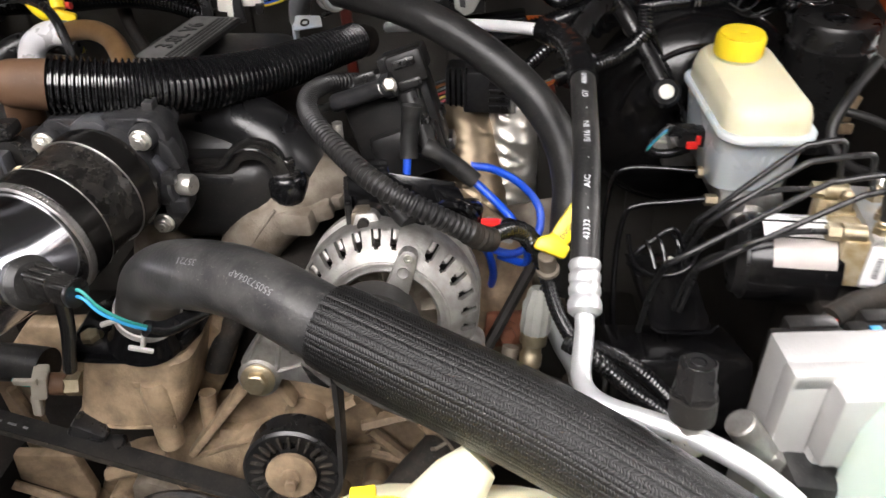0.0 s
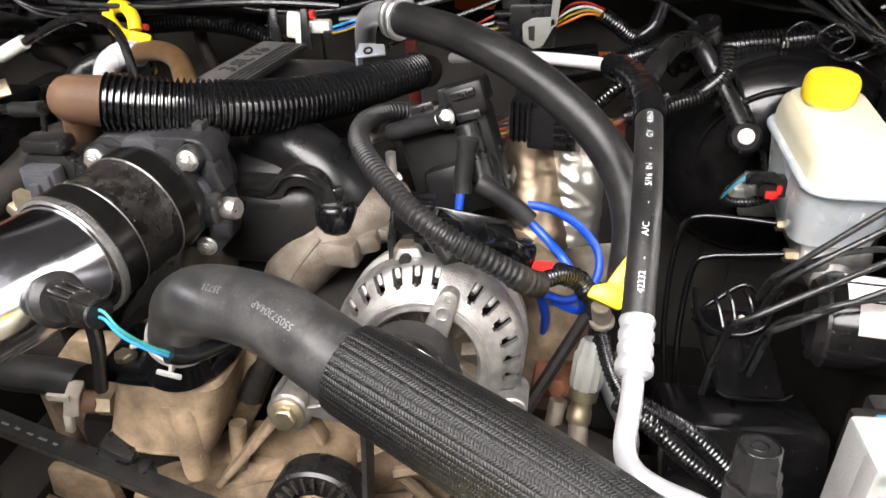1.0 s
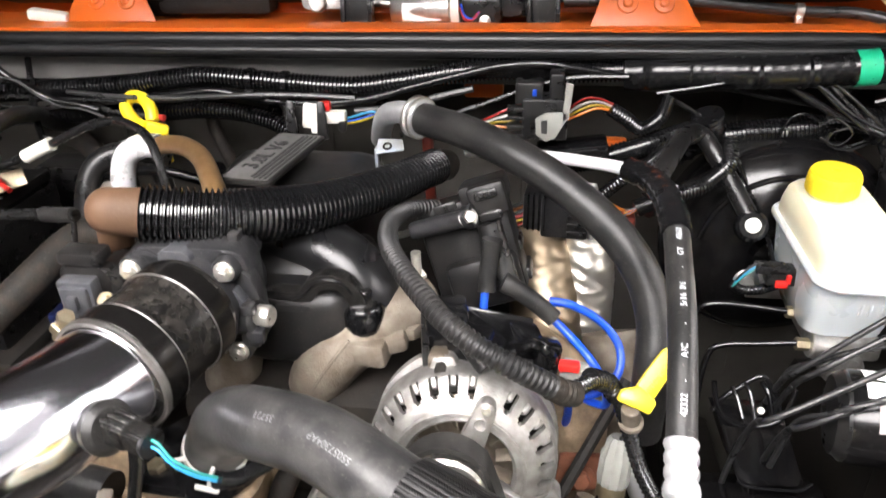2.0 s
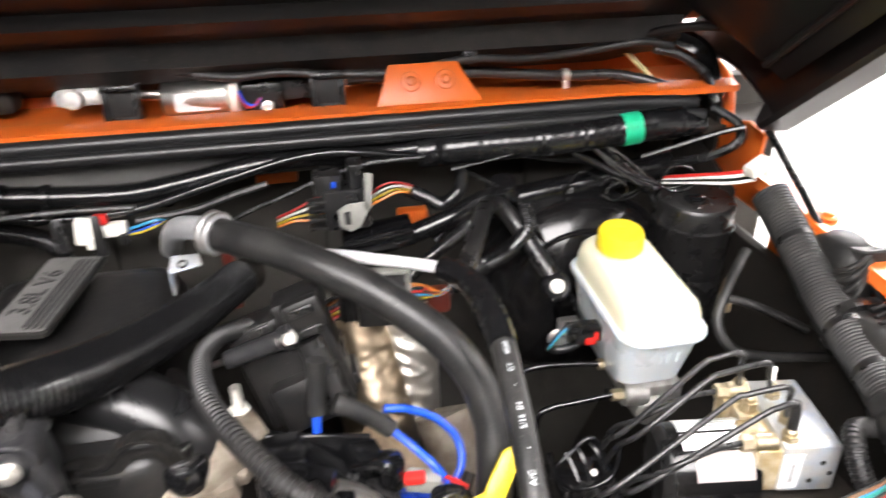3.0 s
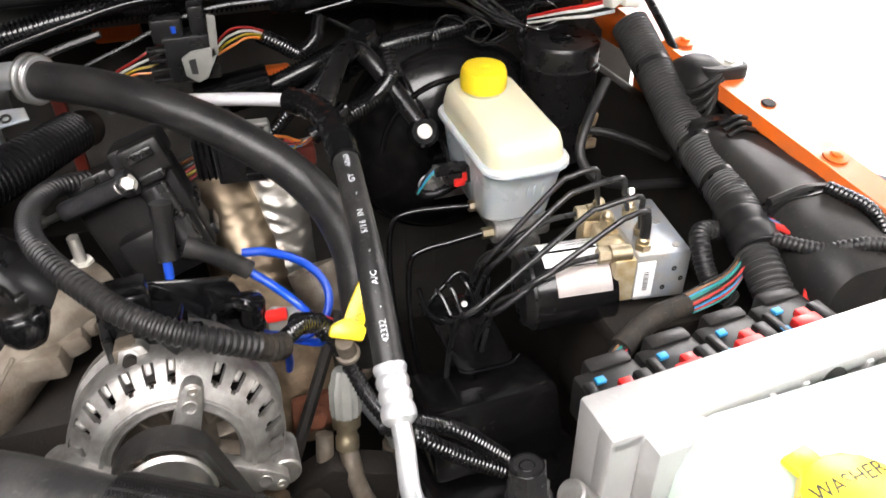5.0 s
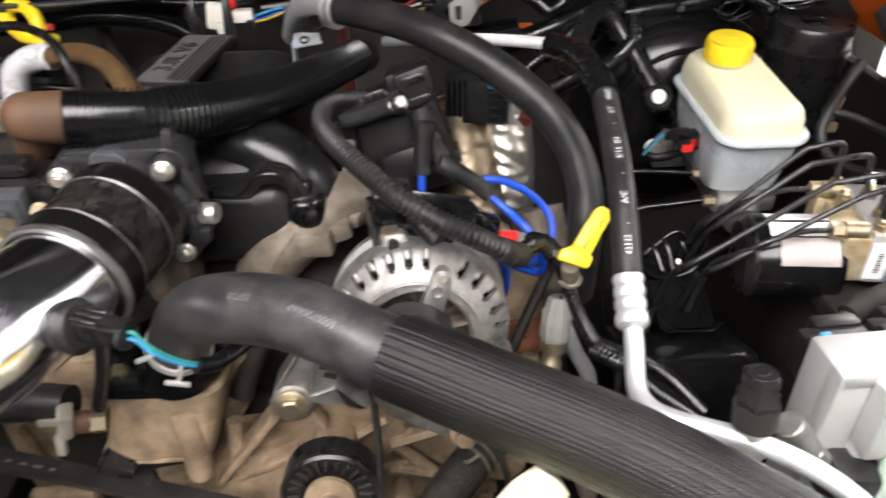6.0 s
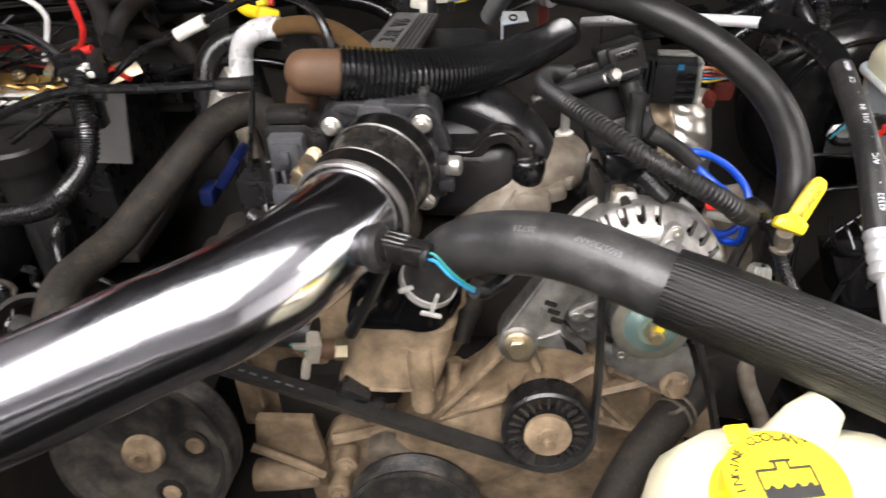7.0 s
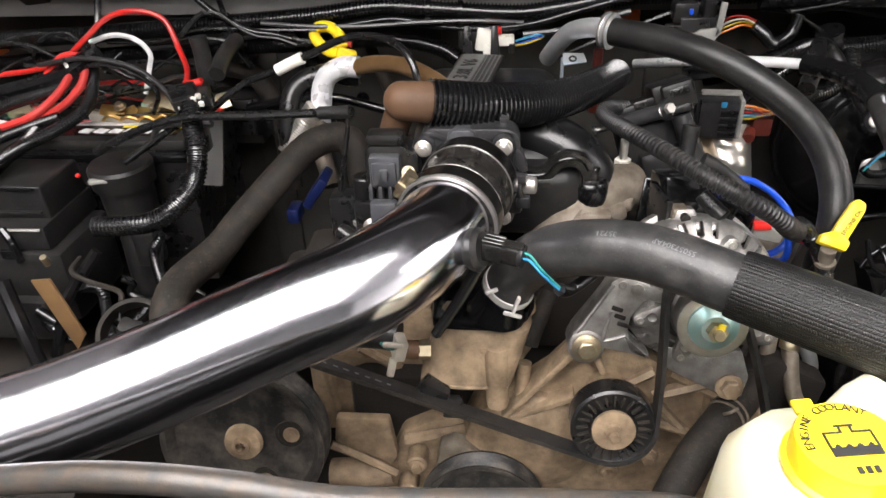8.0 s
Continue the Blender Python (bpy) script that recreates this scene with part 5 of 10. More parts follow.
def alternator():
    x, z = ALT[0] + 0.006, ALT[1] - 0.001      # housing
    t = thing("alternator", "cast aluminium alternator with slotted front housing", "alternator", (ALT[0], 0.49, ALT[1]))
    t.rotation_euler.x = TIP
    arms = (70.5, 331, 200, 255)
    part("stator", lathe([(0, 0.0), (0.066, 0.0), (0.070, 0.003), (0.070, 0.022), (0.066, 0.024), (0, 0.024)], (x, 0.5235, z), (0, 1, 0), 64), CHASSIS, t)
    part("rear_housing", lathe([(0, 0), (0.070, 0), (0.0755, 0.002), (0.0755, 0.012), (0.072, 0.014), (0.069, 0.032), (0.055, 0.045), (0.03, 0.05), (0, 0.05)], (x, 0.540, z), (0, 1, 0), 64), ALU_CAST, t)
    part("front_housing", slotted_shell(x, z, arms), ALU_CAST, t, "bright cast front housing with vent slots")
    part("raised_lip", ring((x, 0.4835, z), (0, 1, 0), 0.0485, 0.0515, 0.006, 72), ALU_CAST, t)
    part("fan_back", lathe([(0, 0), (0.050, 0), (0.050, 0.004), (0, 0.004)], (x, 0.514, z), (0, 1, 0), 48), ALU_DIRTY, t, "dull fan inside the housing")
    for k in range(12):
        a = 2 * math.pi * (k + 0.3) / 12
        d = Vector((math.cos(a), 0, math.sin(a)))
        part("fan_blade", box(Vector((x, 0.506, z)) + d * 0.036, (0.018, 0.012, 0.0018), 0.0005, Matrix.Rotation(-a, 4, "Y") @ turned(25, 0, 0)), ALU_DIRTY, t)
    for k in range(28):
        a = 2 * math.pi * (k + 0.42) / 28
        d = Vector((math.cos(a), 0, math.sin(a)))
        part("winding", box(Vector((x, 0.5075, z)) + d * 0.0655, (0.010, 0.012, 0.0050), 0.0020, Matrix.Rotation(-a, 4, "Y") @ turned(0, 0, 35)), ALU_CAST, t)
    part("bearing_hub", lathe([(0, 0), (0.017, 0), (0.021, 0.004), (0.022, 0.016), (0, 0.016)], (x, 0.480, z), (0, 1, 0), 40), ALU_CAST, t)
    for a in arms:
        out = 0.078 if a == 331 else 0.0665
        poly = [(0.014, -0.0105), (out - 0.008, -0.0078), (out - 0.002, -0.0055), (out, -0.002), (out, 0.002), (out - 0.002, 0.0055), (out - 0.008, 0.0078), (0.014, 0.0105)]
        m = Matrix.Translation((x, 0.492, z)) @ turned(90, 0, 0) @ Matrix.Rotation(radians(a), 4, "Z")
        arm = part("spoke", prism(poly, m, 0.0128, 0.0016), ALU_CAST, t, "flat cast arm")
        q = m @ Vector((out - 0.006, 0, 0.0128))
        part("spoke_screw", joined(ring(q, (0, -1, 0), 0.0019, 0.0036, 0.0012, 16), lathe([(0, 0), (0.0017, 0), (0, 0.0005)], q, (0, -1, 0), 12)), STEEL, arm)
        q = m @ Vector((out - 0.018, 0, 0.0128))
        part("rivet_pad", lathe([(0, 0), (0.0052, 0), (0.0046, 0.0008), (0.0036, 0.0003), (0, 0.0003)], q, (0, -1, 0), 24), ALU_CAST, arm)
    # upper lug with its bolt
    part("upper_lug", prism([(-0.024, -0.026), (0.022, -0.024), (0.012, -0.004), (0.009, 0.006), (-0.007, 0.007), (-0.011, -0.002)], Matrix.Translation((x - 0.016, 0.534, z + 0.074)) @ turned(90, 0, 0) @ turned(0, 0, 10), 0.020, 0.003), ALU_CAST, t, "cast upper lug")
    part("lug_bolt", joined(bolt((x - 0.0165, 0.514, z + 0.072), (0, -1, 0.2), 0.0045, 0.004, 1.4)), ALU_CAST, t)
    # mounting ears and bracket with slots
    my = Matrix.Translation((0, 0.512, -0.006)) @ turned(90, 0, 0)
    part("mounting_arm", prism([(-0.155, 1.066), (-0.128, 1.105), (-0.119, 1.121), (-0.111, 1.126), (-0.102, 1.125), (-0.066, 1.110), (-0.066, 1.097), (-0.086, 1.102), (-0.099, 1.083), (-0.101, 1.067), (-0.094, 1.052), (-0.078, 1.045), (-0.08, 1.040), (-0.10, 1.046), (-0.126, 1.050), (-0.14, 1.041), (-0.153, 1.046)], my, 0.03, 0.004), ALU_CAST, t, "cast mounting arm with slots")
    for k in range(3):
        part("arm_slot", box((-0.1065 - 0.003 * k, 0.4815, 1.071 + 0.008 * k), (0.011, 0.0025, 0.0045), 0.001, turned(0, 18, 0)), CHASSIS, t)
    part("arm_edge", tube([(-0.150, 0.4815, 1.062), (-0.133, 0.4815, 1.088), (-0.118, 0.4815, 1.112)], 0.0022, 8), ALU_CAST, t)
    part("arm_edge", tube([(-0.124, 0.4815, 1.053), (-0.113, 0.4815, 1.056), (-0.103, 0.4815, 1.060)], 0.002, 8), ALU_CAST, t)
    part("arm_edge", tube([(-0.124, 0.4815, 1.054), (-0.122, 0.4815, 1.066), (-0.118, 0.4815, 1.084)], 0.002, 8), ALU_CAST, t)
    part("arm_hole", ring((-0.109, 0.482, 1.112), (0, -1, 0), 0.0018, 0.0042, 0.0022, 18), ALU_CAST, t)
    part("arm_rivet", lathe([(0, 0), (0.0065, 0), (0.006, 0.0015), (0, 0.002)], (-0.095, 0.482, 1.107), (0, -1, 0), 20), ALU_CAST, t)
    part("mounting_eye", cyl((-0.140, 0.515, 1.046), (-0.140, 0.480, 1.046), 0.0175, seg=32), ALU_CAST, t)
    part("mounting_bolt", joined(bolt((-0.140, 0.480, 1.046), (0, -1, 0), 0.0098, 0.009, 1.45)), GOLD_STEEL, t, "large flanged mounting bolt")
    part("lower_arm", prism([(-0.065, 1.052), (-0.06, 1.028), (-0.015, 1.005), (0.015, 0.998), (0.02, 1.02), (0.01, 1.05)], my, 0.025, 0.003), ALU_CAST, t)
    part("mounting_bolt", bolt((0.001, 0.485, 1.006), (0, -1, 0), 0.010, 0.01, 1.35), CAST_TAN, t)
    part("lug", joined(cyl((0.034, 0.53, 1.06), (0.034, 0.492, 1.06), 0.011), box((0.015, 0.51, 1.055), (0.05, 0.03, 0.02), 0.004)), ALU_CAST, t)
    part("top_ear", joined(box((-0.052, 0.535, 1.170), (0.02, 0.04, 0.016), 0.004), cyl((-0.051, 0.515, 1.170), (-0.051, 0.56, 1.170), 0.008)), ALU_DIRTY, t)
    part("ear_bolt", cyl((-0.051, 0.516, 1.170), (-0.051, 0.506, 1.170), 0.0045), CHASSIS, t)
    x, z = ALT
    # pulley with plated face
    pl = part("pulley", lathe([(0.015, 0.002), (0.027, 0.0), (0.0305, 0.001), (0.0305, 0.004), (0.028, 0.006), (0.0285, 0.027), (0.031, 0.029), (0.02, 0.032), (0, 0.032)], (x, 0.424, z), (0, 1, 0), 40), STEEL, t, "zinc plated pulley")
    part("pulley_cup", lathe([(0, 0.0), (0.012, 0.0), (0.0135, 0.002), (0.0215, 0.006), (0.022, 0.010), (0, 0.010)], (x, 0.416, z), (0, 1, 0), 36), TEAL_PAINT, pl)
    part("pulley_nut", joined(lathe([(0, 0), (0.0085, 0), (0.0085, 0.008), (0, 0.008)], (x, 0.416, z), (0, -1, 0), 6), cyl((x, 0.408, z), (x, 0.402, z), 0.005)), GOLD_STEEL, pl)
    part("paint_mark", box((x + 0.001, 0.4074, z + 0.004), (0.007, 0.0014, 0.012), 0.0006, turned(0, 20, 0)), YELLOW, pl, "yellow paint mark")


alternator()

# ---- refrigerant lines ----
AC = [(0.1165, 0.60, 1.266), (0.1165, 0.573, 1.262), (0.115, 0.543, 1.252), (0.113, 0.51, 1.241), (0.111, 0.482, 1.228), (0.109, 0.458, 1.213), (0.1065, 0.430, 1.194)]


def ac_line():
    t = thing("refrigerant_line", "black refrigerant hose crimped to a bare aluminium pipe", "pipe", (0.12, 0.42, 1.15))
    part("hose", tube(AC, 0.0094, 20, 0.004), RUBBER, t)
    bend = on_tube(AC, 0.0098, 0.0, 90)
    # printed lettering along the hose
    path = smooth_path(AC, 0.004)
    for s, txt in ((0.166, "42332"), (0.151, "-"), (0.132, "A/C"), (0.114, "-"), (0.092, "5/16  IN"), (0.069, "-"), (0.054, "GY"), (0.038, "4860")):
        part("lettering", letters(txt, 0.0056, None, 0, on_tube(AC, 0.0095, s, 88, -1)), PRINT, t, "white printed lettering")
    d = Vector((-0.03, -0.42, -0.26)).normalized()
    a = Vector(AC[-1]) + d * -0.002
    prof = [(0.0, 0.0), (0.0118, 0.0), (0.0126, 0.002), (0.0118, 0.0045), (0.0108, 0.0065), (0.0122, 0.009), (0.0122, 0.0125), (0.0108, 0.015), (0.0122, 0.0175), (0.0122, 0.021), (0.0108, 0.0235), (0.0122, 0.026), (0.013, 0.029), (0.0126, 0.033), (0.0088, 0.036), (0.0, 0.036)]
    part("crimp", lathe([(r * 0.84, h) for r, h in prof], a, d, 32), ALU, t, "ridged aluminium crimp")
    e = a + d * 0.034
    part("pipe", tube([e, e + Vector((-0.001, -0.012, -0.008)), (0.0995, 0.366, 1.160), (0.1025, 0.350, 1.160), (0.113, 0.338, 1.162), (0.13, 0.328, 1.164), (0.151, 0.317, 1.165), (0.18, 0.299, 1.160), (0.205, 0.280, 1.146), (0.225, 0.262, 1.118), (0.235, 0.25, 1.06)], 0.0061, 20, 0.004), ALU, t, "bare bent aluminium pipe")
    v = Vector((0.151, 0.318, 1.155))
    u = Vector((-0.02, 0.18, 1)).normalized()
    part("port", lathe([(0, 0), (0.0085, 0), (0.0085, 0.010), (0.0078, 0.012), (0.0078, 0.024), (0, 0.024)], v, u, 24), WHITE_STEEL, t, "steel service port")
    cap = part("cap", lathe([(0, 0.022), (0.0108, 0.022), (0.0112, 0.024), (0.0112, 0.034), (0.0124, 0.036), (0.0124, 0.039), (0.0108, 0.041), (0.0108, 0.052), (0.0098, 0.054), (0, 0.054)], v, u, 6), PLASTIC, t, "black six-sided cap")
    part("cap_skirt", lathe([(0, 0.020), (0.0118, 0.020), (0.0122, 0.022), (0.0122, 0.034), (0, 0.034)], v, u, 28), PLASTIC_MATT, t)
    top = v + u * 0.054
    part("cap_ring", ring(top, u, 0.0082, 0.0092, 0.0006, 28), PLASTIC_GLOSS, cap)
    part("cap_ring", ring(top, u, 0.0035, 0.0043, 0.0006, 20), PLASTIC_GLOSS, cap)


ac_line()

SUCTION = [(-0.098, 0.772, 1.277), (-0.052, 0.738, 1.276), (-0.010, 0.705, 1.270), (0.028, 0.683, 1.256), (0.062, 0.662, 1.237), (0.090, 0.645, 1.214), (0.110, 0.628, 1.186), (0.119, 0.608, 1.155), (0.118, 0.592, 1.128), (0.118, 0.592, 1.10), (0.122, 0.61, 1.04)]


def suction_hose():
    t = thing("heater_return_hose", "thick black hose arching on a steel clamp and elbow", "hose", (0.0, 0.69, 1.2))
    part("hose", tube(SUCTION, 0.0158, 28, 0.006), RUBBER, t)
    part("elbow", tube([(-0.09, 0.766, 1.278), (-0.118, 0.788, 1.278), (-0.142, 0.815, 1.267), (-0.156, 0.845, 1.244), (-0.167, 0.88, 1.216)], 0.0115, 18), ALU, t, "cast grey pipe elbow")
    d = Vector((-0.046, 0.034, 0.002)).normalized()
    c = part("clamp", ring(Vector((-0.098, 0.772, 1.277)), d, 0.015, 0.0195, 0.013, 32), ALU, t, "bright steel hose clamp")
    part("clamp_lip", ring(Vector((-0.105, 0.777, 1.2775)), d, 0.0192, 0.0212, 0.003, 32), STEEL, c)
    part("clamp_lip", ring(Vector((-0.099, 0.7726, 1.277)), d, 0.0192, 0.0212, 0.003, 32), STEEL, c)
    # bright bracket below the elbow
    b = thing("elbow_bracket", "bent bright steel bracket under the hose elbow", "bracket", (-0.135, 0.80, 1.22))
    part("plate", joined(prism([(-0.014, -0.010), (0.016, -0.006), (0.014, 0.008), (-0.012, 0.010)], Matrix.Translation((-0.140, 0.80, 1.236)) @ turned(30, 0, 8), 0.003, 0.001), box((-0.153, 0.80, 1.222), (0.003, 0.018, 0.03), 0.001)), ZINC, b)
    for x in (-0.141,):
        part("hole_ring", ring((x, 0.795, 1.2385), (0, -0.5, 0.87), 0.003, 0.005, 0.0012, 16), CHASSIS, b)
    solid("aluminium_pipe", tube([(-0.06, 0.83, 1.222), (0.0, 0.785, 1.238), (0.037, 0.745, 1.250), (0.07, 0.718, 1.256), (0.103, 0.69, 1.261)], 0.0056, 18), ALU_BRIGHT, "bare aluminium pipe behind the black hose", "pipe")
    solid("taped_joint", tube([(0.096, 0.696, 1.260), (0.110, 0.672, 1.262), (0.116, 0.635, 1.265), (0.117, 0.592, 1.265), (0.1165, 0.571, 1.2615)], 0.0110, 14, 0.004, lambda s: 1 + 0.06 * math.sin(900 * s) * math.cos(310 * s)), TAPE, "pipe joint wrapped in shiny black tape", "tape")
    solid("vacuum_hose", tube([(0.125, 0.75, 1.215), (0.15, 0.80, 1.235), (0.178, 0.873, 1.232), (0.2, 0.89, 1.222), (0.225, 0.868, 1.188), (0.246, 0.833, 1.155)], 0.0098, 16), PLASTIC, "smooth black vacuum hose on the brake booster", "hose")
    v = thing("check_valve", "round black check valve with white button", "valve", (0.247, 0.827, 1.13))
    part("body", lathe([(0, -0.014), (0.016, -0.014), (0.0175, -0.01), (0.0175, 0.0), (0.014, 0.003), (0, 0.003)], (0.248, 0.822, 1.148), (0.0, -0.85, 0.5), 28), PLASTIC_GLOSS, v)
    part("button", lathe([(0, 0), (0.0082, 0), (0.0082, 0.003), (0.006, 0.0045), (0, 0.0045)], (0.248, 0.8195, 1.1495), (0.0, -0.85, 0.5), 24), WHITE, v, "white round button")


suction_hose()


# ---- brakes ----
def brake_reservoir():
    t = thing("brake_fluid_reservoir", "cream plastic brake fluid reservoir with yellow cap", "reservoir", (0.320, 0.775, 1.085))
    cx, cy = 0.320, 0.775

    def sec(z, w, d, r, dx=0.0, dy=0.0, tilt=0.0):
        return [Vector((cx + dx + px, cy + dy + py, z + tilt * py)) for px, py in rounded(w, d, r, 6)]
    part("lower_tank", loft([sec(1.078, 0.066, 0.10, 0.018), sec(1.085, 0.076, 0.125, 0.02), (sec(1.12, 0.082, 0.15, 0.022)), sec(1.152, 0.086, 0.166, 0.022, 0, 0, 0.03)]), MILK, t, "milky lower tank with fluid")
    part("seam_flange", loft([sec(1.151, 0.094, 0.178, 0.026, 0, 0, 0.03), sec(1.153, 0.097, 0.181, 0.027, 0, 0, 0.03), sec(1.157, 0.097, 0.181, 0.027, 0, 0, 0.03), sec(1.159, 0.094, 0.178, 0.026, 0, 0, 0.03)]), MILK, t)
    part("upper_tank", loft([sec(1.158, 0.086, 0.168, 0.024, 0, 0, 0.03), sec(1.172, 0.085, 0.166, 0.024, 0, 0, 0.05), sec(1.183, 0.080, 0.160, 0.024, 0, 0, 0.07), sec(1.188, 0.070, 0.15, 0.022, 0, 0, 0.08)]), CREAM, t, "yellowed upper tank")
    n = Vector((0, -0.08, 1)).normalized()
    part("neck", cyl((0.314, 0.812, 1.185), (0.314, 0.811, 1.20), 0.021), CREAM, t)
    cap = part("cap", lathe([(0, 0.0), (0.0242, 0.0), (0.0252, 0.003), (0.0249, 0.018), (0.0235, 0.0215), (0, 0.023)], (0.314, 0.811, 1.196), n, 96, 32, 0.012), YELLOW, t, "yellow knurled screw cap")
    part("cap_disc", lathe([(0.0225, 0.0), (0.0225, 0.0012), (0.0205, 0.0016), (0, 0.0018)], Vector((0.314, 0.811, 1.196)) + n * 0.0222, n, 40), YELLOW, cap)
    part("cap_mark", lathe([(0.0045, 0), (0.005, 0.001), (0.004, 0.0016), (0, 0.0016)], Vector((0.314, 0.811, 1.196)) + n * 0.0238, n, 20), YELLOW, cap)
    for dx in (-0.012, -0.004, 0.006):
        part("level_mark", box((cx + 0.012 + dx, cy - 0.0765, 1.125), (0.003, 0.0025, 0.014), 0.0008, turned(8, 0, 0)), MILK, t)


brake_reservoir()


def master_cylinder():
    t = thing("brake_master_cylinder", "cast aluminium master cylinder under the reservoir", "brake cylinder", (0.315, 0.77, 1.03))
    part("barrel", lathe([(0, 0), (0.016, 0), (0.020, 0.004), (0.021, 0.03), (0.018, 0.034), (0.021, 0.05), (0.021, 0.17), (0, 0.17)], (0.322, 0.70, 1.052), (0, 1, 0.03), 32), ALU_CAST, t)
    part("saddle", box((0.33, 0.76, 1.072), (0.05, 0.11, 0.024), 0.006), ALU_CAST, t)
    for y, z in ((0.752, 1.085), (0.712, 1.074)):
        b = part("outlet_boss", cyl((0.315, y, z - 0.004), (0.288, y, z), 0.0125), ALU_CAST, t)
        part("line_nut", lathe([(0, 0), (0.0065, 0), (0.0065, 0.012), (0, 0.012)], (0.288, y, z), (-1, 0, 0.02), 6), GOLD_STEEL, b, "brass line nut")
    part("flange", prism([(-0.05, -0.02), (0.05, -0.02), (0.05, 0.02), (-0.05, 0.02)], Matrix.Translation((0.315, 0.86, 1.06)) @ turned(90, 0, 0), 0.012, 0.003), ALU_CAST, t)
    s = thing("level_sensor_plug", "black sensor plug with red lock and coloured wires", "connector", (0.25, 0.765, 1.11))
    part("plug", joined(box((0.272, 0.765, 1.122), (0.04, 0.018, 0.02), 0.003), box((0.255, 0.763, 1.13), (0.03, 0.014, 0.01), 0.002)), PLASTIC, s)
    part("lock", joined(box((0.266, 0.7545, 1.116), (0.012, 0.004, 0.008), 0.001), box((0.272, 0.7545, 1.122), (0.005, 0.004, 0.010), 0.001)), RED, s, "red locking tab")
    for k, mt in enumerate((WIRE_TEAL, SKY_BLUE, WIRE_GREY)):
        part("wire", tube([(0.255, 0.764, 1.124 + 0.004 * k), (0.24, 0.762, 1.128 + 0.003 * k), (0.228, 0.762, 1.117 + 0.002 * k), (0.222, 0.765, 1.105)], 0.0016, 6), mt, s)
    part("conduit", loom([(0.223, 0.766, 1.107), (0.232, 0.768, 1.10), (0.25, 0.772, 1.098), (0.27, 0.78, 1.10)], 0.0055), LOOM, s)
    n = thing("stud_nut", "plated nut on the booster stud", "nut", (0.24, 0.78, 1.09))
    part("nut", bolt((0.243, 0.79, 1.098), (-0.1, -1, 0.15), 0.009, 0.012), STEEL, n)
    for name, pts in (("brake_line", [(0.277, 0.752, 1.086), (0.24, 0.757, 1.087), (0.205, 0.76, 1.086), (0.190, 0.76, 1.075), (0.184, 0.758, 1.03), (0.183, 0.74, 0.96), (0.19, 0.70, 0.88)]),
                      ("brake_line", [(0.277, 0.712, 1.075), (0.24, 0.714, 1.07), (0.21, 0.715, 1.066), (0.196, 0.713, 1.055), (0.192, 0.71, 1.0), (0.193, 0.69, 0.93), (0.2, 0.65, 0.86)])):
        solid(name, tube(pts, 0.0032, 10, 0.005), PLASTIC_GLOSS, "thin black steel brake line with square bend", "brake line", "brake lines")


master_cylinder()


def booster():
    t = thing("brake_booster", "round black painted brake booster behind the reservoir", "brake booster", (0.30, 0.93, 0.94))
    c = (0.312, 1.03, 1.075)
    part("front_shell", lathe([(0, 0.16), (0.04, 0.16), (0.045, 0.15), (0.085, 0.14), (0.12, 0.115), (0.13, 0.10), (0.132, 0.085)], c, (0, -1, 0), 56), BLACK_PAINT, t)
    part("rim", ring((c[0], c[1] - 0.092, c[2]), (0, 1, 0), 0.128, 0.138, 0.012, 64), BLACK_PAINT, t, "rolled black rim")
    part("rear_shell", lathe([(0.132, 0.085), (0.13, 0.05), (0.11, 0.03), (0.07, 0.0), (0, 0.0)], c, (0, -1, 0), 48), BLACK_PAINT, t)
    part("rib", tube([(c[0] + 0.10 * math.cos(radians(a)), c[1] - 0.134, c[2] + 0.10 * math.sin(radians(a))) for a in range(30, 171, 20)], 0.0035, 8), BLACK_PAINT, t)
    for a in (35, 95, 130):
        part("crimp_tab", box((c[0] + 0.138 * math.cos(radians(a)), c[1] - 0.088, c[2] + 0.138 * math.sin(radians(a))), (0.012, 0.014, 0.008), 0.002, Matrix.Rotation(-radians(a - 90), 4, "Y")), STEEL, t)


booster()


